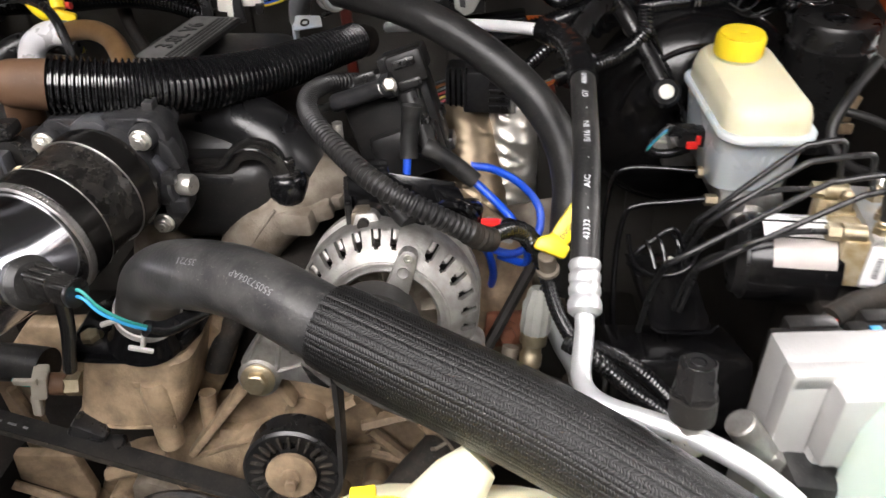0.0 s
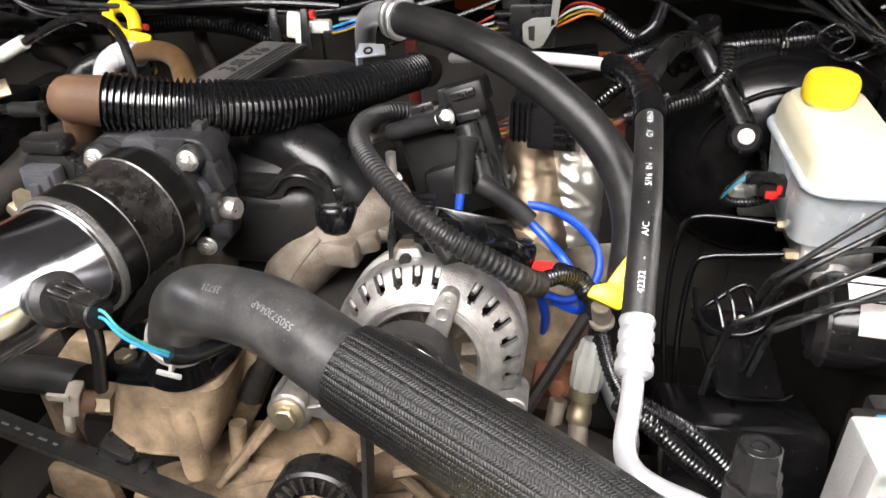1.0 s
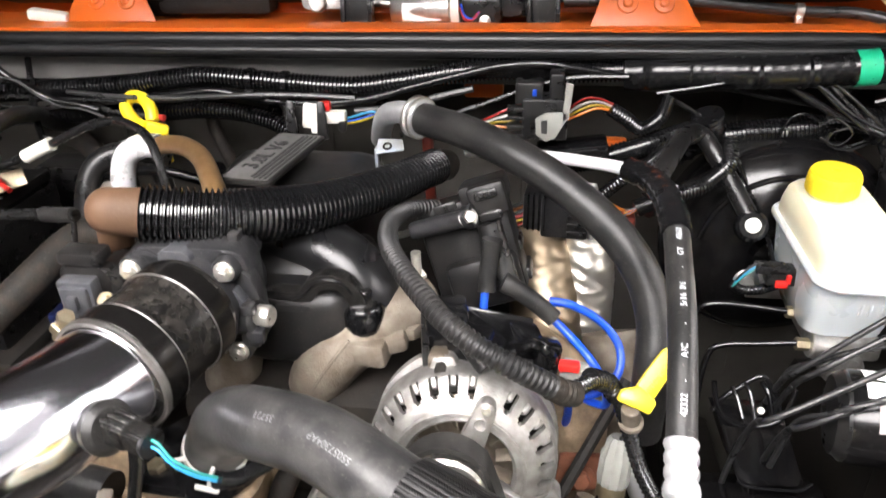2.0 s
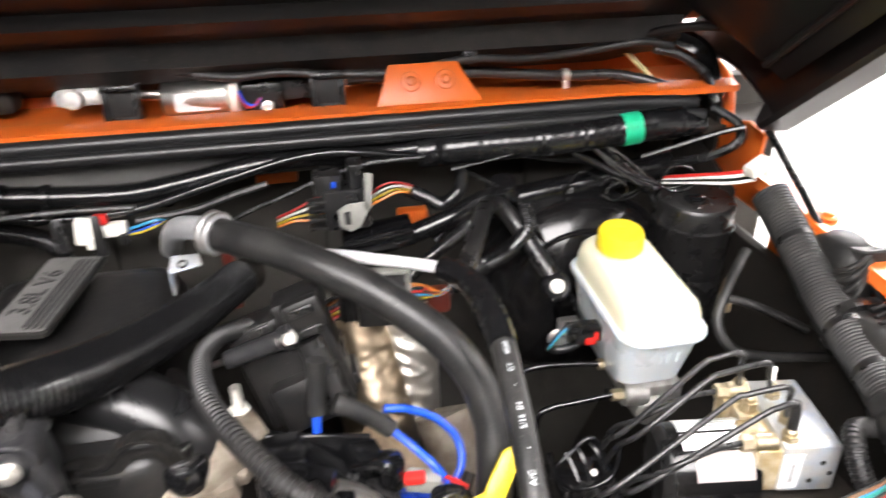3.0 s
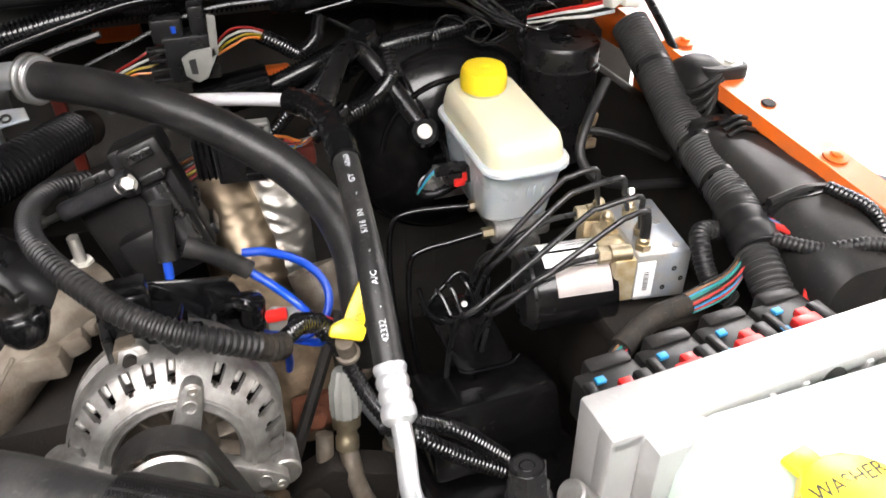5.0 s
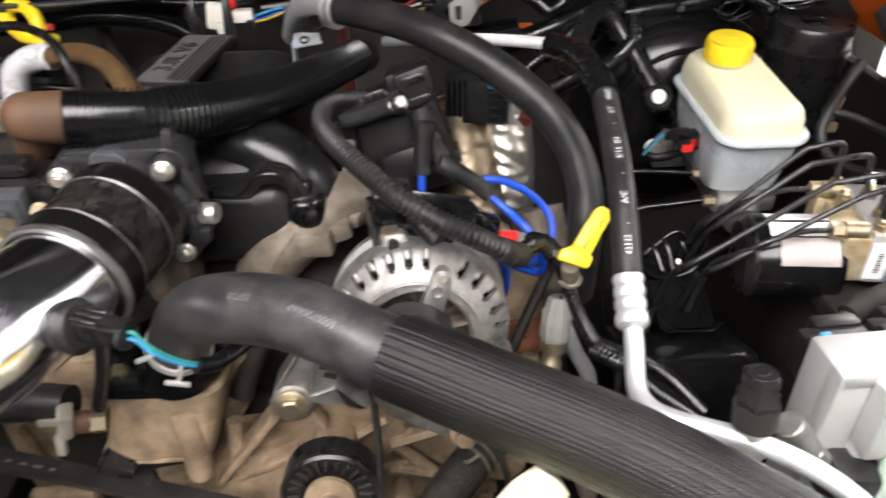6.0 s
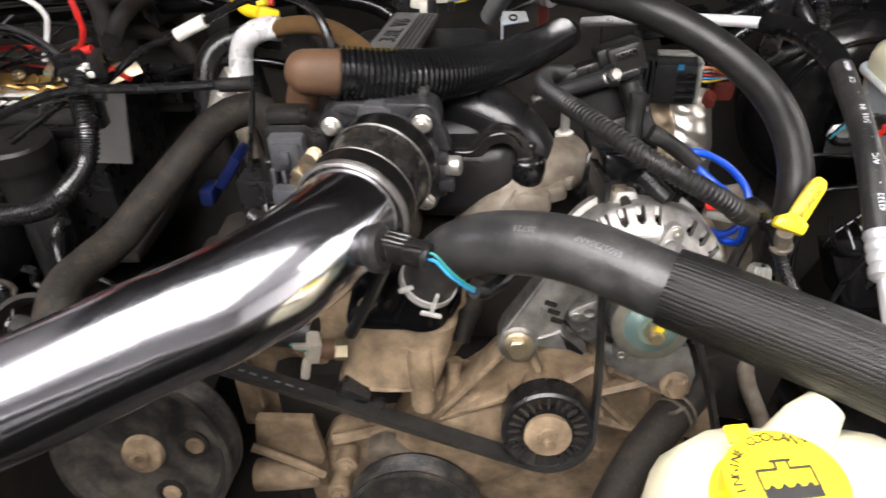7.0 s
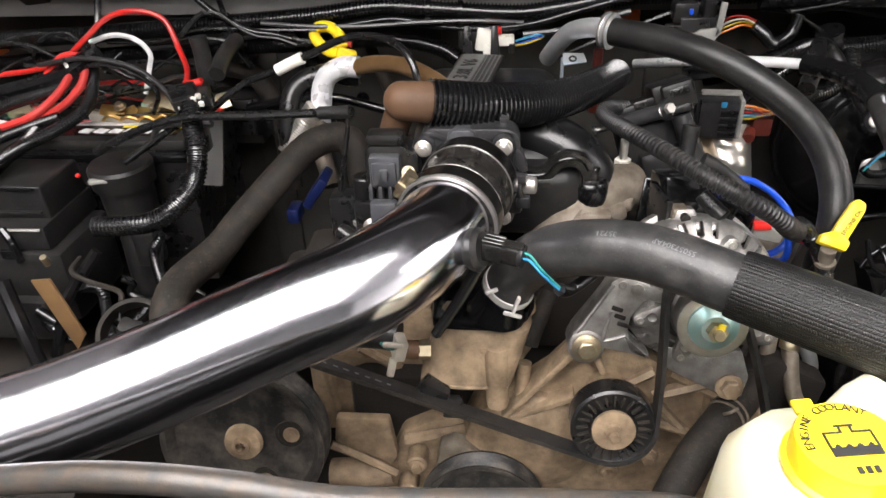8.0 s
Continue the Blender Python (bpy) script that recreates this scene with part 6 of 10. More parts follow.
def abs_unit():
    t = thing("brake_modulator", "zinc-plated brake modulator block with black motor", "brake modulator", (0.36, 0.58, 1.05))
    rot = turned(0, 0, -9)
    c = Vector((0.3885, 0.594, 1.107))
    top = 0.025
    part("valve_block", box(c + rot @ Vector((0.004, 0, 0.0)), (0.050, 0.092, 0.050), 0.0025, rot), ZINC, t, "mottled blue-grey zinc-plated block")
    part("port_step", joined(*[box(c + rot @ Vector((-0.030 - 0.003 * (k % 2), -0.034 + 0.0225 * k, -0.003)), (0.022 + 0.006 * (k % 2), 0.0205, 0.046), 0.003, rot) for k in range(4)]), ZINC_GOLD, t, "stepped yellow-zinc side of the block")
    part("label", box(c + rot @ Vector((-0.0125, -0.0465, -0.001)), (0.017, 0.001, 0.038), 0, rot), LABEL, t, "white label with a bar code")
    for k in range(9):
        part("code_bar", box(c + rot @ Vector((-0.0115, -0.0472, -0.012 + 0.0024 * k)), (0.0045, 0.0006, 0.0008 + 0.0005 * (k % 2)), 0, rot), INK, t)
    for x, z in ((0.014, 0.008), (0.006, -0.012), (0.022, -0.004)):
        part("drilling", ring(c + rot @ Vector((x, -0.0462, z)), (0, -1, 0), 0.0012, 0.0024, 0.0010, 14), CHASSIS, t)
    for x, y in ((0.018, -0.035), (0.016, 0.004), (0.020, 0.030)):
        part("plug_screw", lathe([(0, 0), (0.0036, 0), (0.0034, 0.001), (0, 0.0012)], c + rot @ Vector((x, y, top)), (0, 0, 1), 16), STEEL, t)
    # motor: cylinder across, with a wide label round its top
    a = c + rot @ Vector((-0.034, -0.012, -0.022))
    ax = (rot @ Vector((-1, 0.02, -0.05))).normalized()
    m = part("motor", lathe([(0, 0), (0.0385, 0), (0.0395, 0.003), (0.0395, 0.072), (0.0375, 0.076), (0, 0.076)], a, ax, 44), BLACK_PAINT, t, "black painted steel motor housing")
    part("motor_end", lathe([(0, 0), (0.0385, 0), (0.0385, 0.007), (0.033, 0.014), (0.014, 0.018), (0, 0.018)], a + ax * 0.070, ax, 40), PLASTIC, m, "black plastic motor end")
    fr = frame_of(a, ax)

    def wrap(h0, h1, a0, a1, r=0.0400):
        bm = bmesh.new()
        n = 10
        g = [[bm.verts.new(fr @ Vector((r * math.cos(radians(a0 + (a1 - a0) * i / n)), r * math.sin(radians(a0 + (a1 - a0) * i / n)), h))) for h in (h0, h1)] for i in range(n + 1)]
        for i in range(n):
            bm.faces.new((g[i][0], g[i + 1][0], g[i + 1][1], g[i][1]))
        return bm
    low = fr.inverted().to_3x3() @ Vector((0, -0.1, 1))
    up = math.degrees(math.atan2(low.y, low.x))
    fwd = fr.inverted().to_3x3() @ Vector((0, -1, 0))
    sign = 1 if (math.degrees(math.atan2(fwd.y, fwd.x)) - up + 180) % 360 - 180 > 0 else -1
    part("motor_label", wrap(0.004, 0.064, up - sign * 55, up - sign * 6), LABEL, m, "white printed label")
    part("motor_label", wrap(0.004, 0.064, up - sign * 2, up + sign * 22), LABEL, m, "white printed label")
    # less lit lower part of the label, darkened by its colour
    part("lower_label", wrap(0.006, 0.056, up + sign * 24, up + sign * 62), LABEL_SHADED, m, "lower part of the label, its shade painted pinkish grey")
    for k in range(5):
        part("print_bar", wrap(0.012, 0.040 + 0.006 * (k % 2), up - sign * (14 + 8 * k), up - sign * (15.6 + 8 * k), 0.0403), INK, m)
    # ports with nuts along the block's top
    ports = [(-0.030, 0.034), (-0.004, 0.022), (-0.030, 0.010), (-0.006, -0.012), (-0.013, -0.034)]
    for x, y in ports:
        p = c + rot @ Vector((x, y, top - 0.004))
        part("port_nut", joined(lathe([(0, 0), (0.0075, 0), (0.0075, 0.010), (0, 0.010)], p, (0, 0, 1), 6), lathe([(0.0055, 0), (0.0055, 0.014), (0.003, 0.017), (0, 0.017)], p, (0, 0, 1), 18)), GOLD_STEEL, t, "brass coloured pipe nut")
    p = c + rot @ Vector((0.010, 0.046, top - 0.010))
    part("bleed_screw", joined(cyl(p, p + Vector((0.004, 0.012, 0.014)), 0.0035), lathe([(0, 0), (0.0045, 0), (0.0045, 0.005), (0, 0.005)], p + Vector((0.003, 0.009, 0.011)), (0.2, 0.6, 0.7), 6)), WHITE_STEEL, t)
    for y, z in ((0.030, 0.026), (-0.034, 0.022)):
        p = c + rot @ Vector((-0.044, y, z))
        part("side_nut", joined(lathe([(0, 0), (0.0075, 0), (0.0075, 0.010), (0, 0.010)], p, rot @ Vector((-1, 0, 0)), 6), cyl(p, p + rot @ Vector((0.02, 0, 0)), 0.0085)), GOLD_STEEL, t)
    # brake lines: up from a port, a tight bend, a short level run, then down past the motor
    lines = (((-0.030, 0.034), (0.346, 0.612, 1.193), (0.314, 0.616, 1.184), (0.247, 0.618, 1.115), (0.243, 0.64, 1.085)),
             ((-0.004, 0.022), (0.371, 0.606, 1.182), (0.318, 0.607, 1.174), (0.252, 0.600, 1.126), (0.246, 0.625, 1.09)),
             ((-0.006, -0.012), (0.371, 0.575, 1.180), (0.328, 0.585, 1.166), (0.214, 0.560, 1.110), (0.207, 0.585, 1.08)),
             ((-0.013, -0.034), (0.370, 0.563, 1.173), (0.344, 0.563, 1.166), (0.242, 0.565, 1.100), (0.236, 0.59, 1.07)))
    for (x, y), apex, knee, foot, out in lines:
        p = c + rot @ Vector((x, y, top))
        apex, knee, foot, out = Vector(apex), Vector(knee), Vector(foot), Vector(out)
        d = (foot - knee).normalized()
        pts = [p, p.lerp(Vector((apex.x, apex.y, apex.z - 0.012)), 0.8), apex + Vector((0, 0, -0.005)), apex + (knee - apex).normalized() * 0.008, knee - (knee - apex).normalized() * 0.008, knee + d * 0.008, foot, out, out + Vector((0.0, 0.03, -0.06)), out + Vector((0.0, 0.05, -0.13))]
        solid("brake_line", tube(pts, 0.0027, 10, 0.003), LINE_COAT, "black coated steel brake line from the modulator", "brake line", "brake lines")
    solid("line_boot", tube([c + rot @ Vector((-0.013, -0.034, top + 0.012)), c + rot @ Vector((-0.013, -0.033, top + 0.026)), c + rot @ Vector((-0.015, -0.032, top + 0.038))], 0.0048, 14), RUBBER, "black rubber boot on a brake line", "boot")
    for y, z in ((0.030, 0.026), (-0.034, 0.022)):
        p = c + rot @ Vector((-0.052, y, z))
        solid("brake_line", tube([p, p + Vector((-0.03, -0.004, 0.002)), p + Vector((-0.060, -0.008, -0.004)), p + Vector((-0.080, 0.0, -0.022)), p + Vector((-0.092, 0.02, -0.05)), p + Vector((-0.095, 0.04, -0.12))], 0.0027, 10, 0.004), LINE_COAT, "black coated steel brake line from the modulator", "brake line", "brake lines")
    part("bracket", joined(box(c + Vector((0, 0, -0.05)), (0.11, 0.14, 0.02), 0.004), box(c + Vector((-0.02, 0, -0.13)), (0.05, 0.1, 0.15), 0.006)), CHASSIS, t, "black steel carrier")
    # clip basket in front
    k = thing("line_clip_rack", "black plastic rack that holds the brake lines", "clip", (0.22, 0.65, 1.03))
    part("front_rod", tube([(0.184, 0.640, 1.078), (0.187, 0.634, 1.062), (0.195, 0.630, 1.047), (0.209, 0.628, 1.039), (0.230, 0.628, 1.039), (0.246, 0.630, 1.047), (0.252, 0.634, 1.060), (0.256, 0.640, 1.074)], 0.0026, 10), PLASTIC_GLOSS, k)
    part("top_rod", tube([(0.190, 0.648, 1.036), (0.199, 0.652, 1.050), (0.214, 0.655, 1.062), (0.228, 0.657, 1.073), (0.237, 0.655, 1.070), (0.246, 0.650, 1.052), (0.254, 0.645, 1.036)], 0.0026, 10), PLASTIC_GLOSS, k)
    for x0, z0, x1 in ((0.206, 1.061, 0.213), (0.217, 1.066, 0.224), (0.231, 1.069, 0.240)):
        part("rack_finger", tube([(x0, 0.655, z0), ((x0 + x1) / 2, 0.645, z0 - 0.006), (x1, 0.632, 1.043)], 0.0022, 8), PLASTIC_GLOSS, k)
    part("tub", loft([[Vector((x, y, z)) for x, y in ((x0, 0.668), (x0 + 0.004, y0 + 0.004), (x0 + 0.010, y0), (x1 - 0.010, y0), (x1 - 0.004, y0 + 0.004), (x1, 0.668))] for z, x0, x1, y0 in ((1.036, 0.190, 0.258, 0.640), (1.032, 0.192, 0.259, 0.632), (1.0, 0.204, 0.272, 0.622), (0.980, 0.212, 0.280, 0.614), (0.972, 0.216, 0.278, 0.620))]), BLACK_PAINT, k, "gloss black tub below the clips")
    part("tub_edge", tube([(0.214, 0.615, 0.983), (0.226, 0.611, 0.979), (0.268, 0.611, 0.979), (0.282, 0.615, 0.984)], 0.0018, 8), PLASTIC_GLOSS, k)
    part("clip_head", lathe([(0, 0), (0.003, 0), (0.003, 0.003), (0, 0.003)], (0.226, 0.63, 1.056), (0, -1, 0.5), 12), WHITE, k)
    b = thing("steering_box_cover", "black flat cover below the brake lines", "cover", (0.25, 0.56, 0.88))
    part("upper_cover", box((0.235, 0.60, 0.93), (0.14, 0.10, 0.08), 0.01, turned(-20, 0, 0)), BLACK_PAINT, b)
    part("lower_cover", box((0.24, 0.55, 0.87), (0.18, 0.16, 0.06), 0.012, turned(-14, 0, 4)), BLACK_PAINT, b)


abs_unit()


# ---- engine computer, bottles ----
def computer():
    rot = turned(0, 0, 3)
    t = thing("engine_computer", "ribbed die-cast aluminium engine computer standing upright", "control unit", (0.34, 0.37, 1.03))
    c = Vector((0.332, 0.374, 1.110))
    part("case", box(c, (0.245, 0.028, 0.145), 0.003, rot), ALU_BOX, t)
    fr = c + rot @ Vector((0, -0.016, 0))
    part("top_rim", box(fr + Vector((0, 0, 0.066)), (0.245, 0.014, 0.012), 0.002, rot), ALU_BOX, t)
    part("side_rim", box(fr + rot @ Vector((-0.112, 0, 0)), (0.022, 0.014, 0.14), 0.002, rot), ALU_BOX, t)
    part("side_rim", box(fr + rot @ Vector((0.115, 0, 0)), (0.016, 0.014, 0.14), 0.002, rot), ALU_BOX, t)
    part("step", joined(box(fr + rot @ Vector((-0.08, -0.012, 0.04)), (0.042, 0.02, 0.055), 0.003, rot), box(fr + rot @ Vector((-0.08, -0.008, -0.03)), (0.042, 0.014, 0.09), 0.003, rot)), ALU_BOX, t)
    for k in range(6):
        part("fin", box(fr + rot @ Vector((-0.035 + 0.026 * k, -0.004, 0.01)), (0.005, 0.01, 0.11), 0.001, rot), ALU_BOX, t)
    part("dark_plug", lathe([(0, 0), (0.008, 0), (0.0085, 0.003), (0, 0.004)], fr + rot @ Vector((0.04, -0.007, 0.060)), (0, -1, 0.3), 20), RUBBER, t)
    # lower left mounting spigot and bush
    part("spigot", joined(cyl((0.19, 0.348, 1.142), (0.208, 0.346, 1.118), 0.0095), box((0.216, 0.345, 1.11), (0.026, 0.018, 0.018), 0.003, turned(0, 40, 0))), ALU_CAST, t)
    bush = thing("rubber_mount", "square black rubber mount below the engine computer", "mount", (0.232, 0.335, 1.085))
    part("bush", box((0.232, 0.335, 1.103), (0.034, 0.03, 0.03), 0.005, turned(0, 10, 0)), RUBBER, bush)
    # four plugs along the back with red latches and blue seals
    for k in range(4):
        p = Vector((0.262 + 0.0510 * k, 0.404 + 0.004 * k, 1.131 + 0.003 * k))
        pl = thing("computer_plug", "black plug with red latch behind the computer", "connector", p + Vector((0, 0, -0.02)), "computer plugs")
        part("shell", joined(box(p + Vector((0, 0.012, -0.01)), (0.05, 0.042, 0.036), 0.003, rot), box(p + Vector((0.004, 0.036, -0.004)), (0.036, 0.014, 0.03), 0.004, rot), box(p + Vector((0.019, 0.005, 0.008)), (0.012, 0.026, 0.012), 0.002, rot), box(p + Vector((-0.02, 0.005, 0.006)), (0.008, 0.03, 0.012), 0.002, rot)), COIL_BLACK, pl)
        part("latch", joined(box(p + Vector((0, 0.0, 0.012)), (0.022, 0.012, 0.007), 0.0015, rot), box(p + Vector((-0.009, -0.008, 0.011)), (0.004, 0.012, 0.008), 0.001, rot), box(p + Vector((0.0, -0.008, 0.011)), (0.004, 0.012, 0.008), 0.001, rot), box(p + Vector((0.009, -0.008, 0.011)), (0.004, 0.012, 0.008), 0.001, rot), box(p + Vector((0.004, 0.009, 0.011)), (0.01, 0.01, 0.006), 0.001, rot)), RED, pl, "red plastic latch")
        for dx, dy in ((-0.019, 0.000), (-0.011, 0.019), (0.021, 0.006)):
            part("seal_tab", box(p + Vector((dx, dy, 0.0105)), (0.0075, 0.006, 0.003), 0.0008, rot), SKY_BLUE, pl, "light blue seal")


computer()


def washer_bottle():
    t = thing("washer_bottle", "pale translucent washer fluid bottle with yellow cap", "fluid bottle", (0.36, 0.29, 0.95))

    def sec(z, x0, x1, y0, y1, r):
        return [Vector(((x0 + x1) / 2 + a, (y0 + y1) / 2 + b, z)) for a, b in rounded(x1 - x0, y1 - y0, r, 5)]
    part("tank", loft([sec(0.93, 0.23, 0.50, 0.20, 0.345, 0.03), sec(1.0, 0.235, 0.505, 0.20, 0.346, 0.03), sec(1.155, 0.245, 0.505, 0.215, 0.348, 0.028), sec(1.179, 0.252, 0.50, 0.225, 0.346, 0.026), sec(1.185, 0.262, 0.49, 0.24, 0.338, 0.02)]), MINT, t, "pale green-white tank")
    part("shoulder", lathe([(0.03, -0.03), (0.032, 0.0), (0.026, 0.01), (0, 0.012)], (0.262, 0.262, 1.135), (-0.1, -0.2, 1), 28), MINT, t)
    part("neck", cyl((0.30, 0.262, 1.18), (0.298, 0.26, 1.191), 0.024), MINT, t)
    cap = part("cap", lathe([(0, 0), (0.031, 0), (0.032, 0.003), (0.031, 0.010), (0.028, 0.012), (0, 0.013)], (0.298, 0.259, 1.188), (0, -0.1, 1), 40, 20, 0.01), YELLOW, t, "yellow washer cap")
    part("cap_tab", box((0.292, 0.294, 1.192), (0.02, 0.014, 0.005), 0.002, turned(0, 0, 12)), YELLOW, cap)
    part("lettering", letters("WASHER", 0.0115, Matrix.Translation((0.298, 0.272, 1.2015)) @ turned(6, 0, 4), 0.0004), INK, cap)


washer_bottle()


def coolant_bottle():
    t = thing("coolant_bottle", "cream coolant overflow bottle with yellow cap", "fluid bottle", (0.04, 0.29, 0.9))

    def sec(z, x0, x1, y0, y1, r):
        return [Vector(((x0 + x1) / 2 + a, (y0 + y1) / 2 + b, z)) for a, b in rounded(x1 - x0, y1 - y0, r, 5)]
    part("tank", loft([sec(0.88, -0.02, 0.13, 0.17, 0.36, 0.03), sec(1.0, -0.036, 0.14, 0.175, 0.37, 0.035), sec(1.065, -0.034, 0.14, 0.19, 0.368, 0.04), sec(1.092, -0.022, 0.13, 0.21, 0.358, 0.04), sec(1.102, -0.008, 0.11, 0.235, 0.342, 0.035)]), CREAM, t)
    part("rear_spout", lathe([(0.022, -0.02), (0.019, 0.01), (0.017, 0.035), (0.012, 0.05), (0, 0.055)], (0.035, 0.325, 1.095), (0.6, 0.5, 0.42), 24), CREAM, t, "moulded spout")
    n = Vector((-0.04, -0.09, 1)).normalized()
    c = Vector((0.024, 0.292, 1.096))
    part("neck", cyl(c - n * 0.01, c + n * 0.012, 0.031), CREAM, t)
    cap = part("cap", lathe([(0, 0.006), (0.0345, 0.006), (0.036, 0.008), (0.036, 0.012), (0.0328, 0.014), (0.0325, 0.03), (0.0315, 0.0335), (0, 0.035)], c, n, 56), YELLOW, t, "large yellow snap cap")
    q = frame_of(c + n * 0.0352, n)
    up = (q.inverted().to_3x3() @ Vector((0, 1, 0)))
    spin = math.degrees(math.atan2(up.y, up.x)) - 90
    q = q @ Matrix.Rotation(radians(spin + 6), 4, "Z")
    # lettering set on an arc, and the pictured tank
    word = "ENGINE COOLANT"
    for k, ch in enumerate(word):
        if ch == " ":
            continue
        a = radians(188 - 10.6 * k)
        part("lettering", letters(ch, 0.0078, q @ Matrix.Translation((0.0262 * math.cos(a), 0.0262 * math.sin(a), 0)) @ Matrix.Rotation(a - math.pi / 2, 4, "Z"), 0.0003), INK, cap)
    for (x, y, w, h) in ((0, -0.0085, 0.03, 0.0065), (-0.0145, 0.0, 0.0014, 0.012), (0.0145, 0.0, 0.0014, 0.012), (-0.009, 0.006, 0.012, 0.0014), (0.009, 0.006, 0.012, 0.0014), (-0.0035, 0.0085, 0.0014, 0.006), (0.0035, 0.0085, 0.0014, 0.006), (0, 0.011, 0.012, 0.0014)):
        part("tank_symbol", box(q @ Vector((x, y, 0.0002)), (w, h, 0.0007), 0, q.to_3x3().to_4x4()), INK, cap)
    for k in range(4):
        part("tank_symbol", box(q @ Vector((-0.010 + 0.0067 * k, -0.0045, 0.0002)), (0.0028, 0.0028, 0.0007), 0, (q @ Matrix.Rotation(radians(45), 4, "Z")).to_3x3().to_4x4()), INK, cap)
    for k in range(3):
        part("print_bar", box(q @ Vector((-0.005 + 0.005 * k, -0.022, 0.0002)), (0.003, 0.005, 0.0006), 0, q.to_3x3().to_4x4()), INK, cap)
    tab = part("cap_tab", prism([(-0.014, 0), (0.014, 0), (0.010, -0.022), (-0.008, -0.024)], q @ Matrix.Translation((0.014, -0.034, -0.014)), 0.003, 0.0008), YELLOW, cap)
    for k in range(6):
        part("hatch_bar", box(q @ Vector((0.006 + 0.0034 * k, -0.044, -0.0106)), (0.0014, 0.015, 0.0006), 0, (q @ Matrix.Rotation(radians(-30), 4, "Z")).to_3x3().to_4x4()), INK, cap)
    part("hinge_tab", box(q @ Vector((-0.010, 0.038, -0.012)), (0.014, 0.012, 0.004), 0.0015, q.to_3x3().to_4x4()), YELLOW, cap)

    t.location += Vector((-0.030, -0.041, 0.029))


coolant_bottle()


# ---- looms and ducts along the right fender ----
def right_side():
    t = thing("wiring_conduit", "thick black corrugated conduit down to the computer", "conduit", (0.47, 0.6, 1.15))
    pts = [(0.487, 0.81, 1.243), (0.488, 0.785, 1.228), (0.486, 0.73, 1.200), (0.481, 0.68, 1.178), (0.473, 0.62, 1.166), (0.462, 0.567, 1.160), (0.45, 0.53, 1.155)]
    part("conduit", loom(pts, 0.0206, 0.0042, 0.055, 28), CONDUIT_GREY, t)
    for a, b in ((pts[1], pts[2]), (pts[3], pts[4]), (pts[4], pts[5])):
        a, b = Vector(a), Vector(b)
        part("tape_band", ring(a.lerp(b, 0.5), b - a, 0.0185, 0.0207, 0.007, 24), PLASTIC, t)
    part("taped_joint", tube([(0.465, 0.572, 1.16), (0.453, 0.545, 1.157), (0.446, 0.52, 1.155), (0.441, 0.50, 1.150)], 0.0205, 20, 0.0035, lambda s: 1 + 0.07 * math.sin(500 * s) * math.cos(170 * s)), LOOM_GREY, t, "lumpy black tape wrap")
    part("branch", loom([(0.440, 0.51, 1.152), (0.434, 0.485, 1.145), (0.430, 0.46, 1.132), (0.428, 0.44, 1.12)], 0.0165, 0.0050, 0.12, 18), CONDUIT_GREY, t)
    part("branch", loom([(0.435, 0.545, 1.148), (0.415, 0.545, 1.15), (0.405, 0.53, 1.145), (0.405, 0.51, 1.125), (0.42, 0.495, 1.11)], 0.009, 0.004, 0.12, 12), LOOM_GREY, t)
    h = thing("open_wire_bundle", "bundle of coloured wires fanned behind the computer", "wires", (0.36, 0.48, 1.1))
    cols = [WIRE_TEAL, WIRE_GREY, WIRE_TAN, SKY_BLUE, WIRE_GREY, WIRE_PINK, WIRE_GREY, WIRE_TEAL, WIRE_BLACK, WIRE_TAN, SKY_BLUE, WIRE_BLACK, WIRE_TEAL, WIRE_GREY, WIRE_TAN, WIRE_GREY, WIRE_TAN, WIRE_TEAL, SKY_BLUE, WIRE_TAN, WIRE_PINK, WIRE_GREY, WIRE_TEAL, WIRE_TAN, WIRE_GREY]
    for k, mt in enumerate(cols):
        a, b = 0.0028 * (k % 5), 0.0026 * (k // 5)
        part("wire", tube([(0.440, 0.505 + a, 1.145 + b), (0.410, 0.488 + a, 1.128 + b * 1.4), (0.375, 0.479 + a * 1.3, 1.126 + b), (0.345, 0.476 + a, 1.126 + b * 0.7), (0.315, 0.466 + a, 1.124 + b * 0.7), (0.285, 0.452 + a, 1.12 + b * 0.5), (0.262, 0.435 + a, 1.112 + b * 0.4)], 0.0009, 6, 0.006), mt, h)
    part("tape_wrap", tube([(0.362, 0.483, 1.131), (0.335, 0.480, 1.130), (0.31, 0.471, 1.128), (0.292, 0.462, 1.124)], 0.0092, 14, 0.004, lambda s: 1 + 0.05 * math.sin(420 * s) * math.cos(130 * s)), RUBBER_DUSTY, h, "black tape round the wires")
    for k, mt in enumerate((WIRE_RED, WIRE_PINK, SKY_BLUE, WIRE_RED)):
        part("wire", tube([(0.452 + 0.003 * k, 0.52, 1.168), (0.464 + 0.003 * k, 0.495, 1.166), (0.462 + 0.002 * k, 0.47, 1.148), (0.45 + 0.002 * k, 0.45, 1.125)], 0.0022, 7), mt, h)
    # moulded black duct with its round cap against the fender
    d = thing("fresh_air_duct", "black moulded duct with ribbed round cap by the fender", "duct", (0.5, 0.6, 1.12))

    def sec(y, cx, cz, w, hh, r):
        return [Vector((cx + a, y, cz + b)) for a, b in rounded(w, hh, r, 5)]
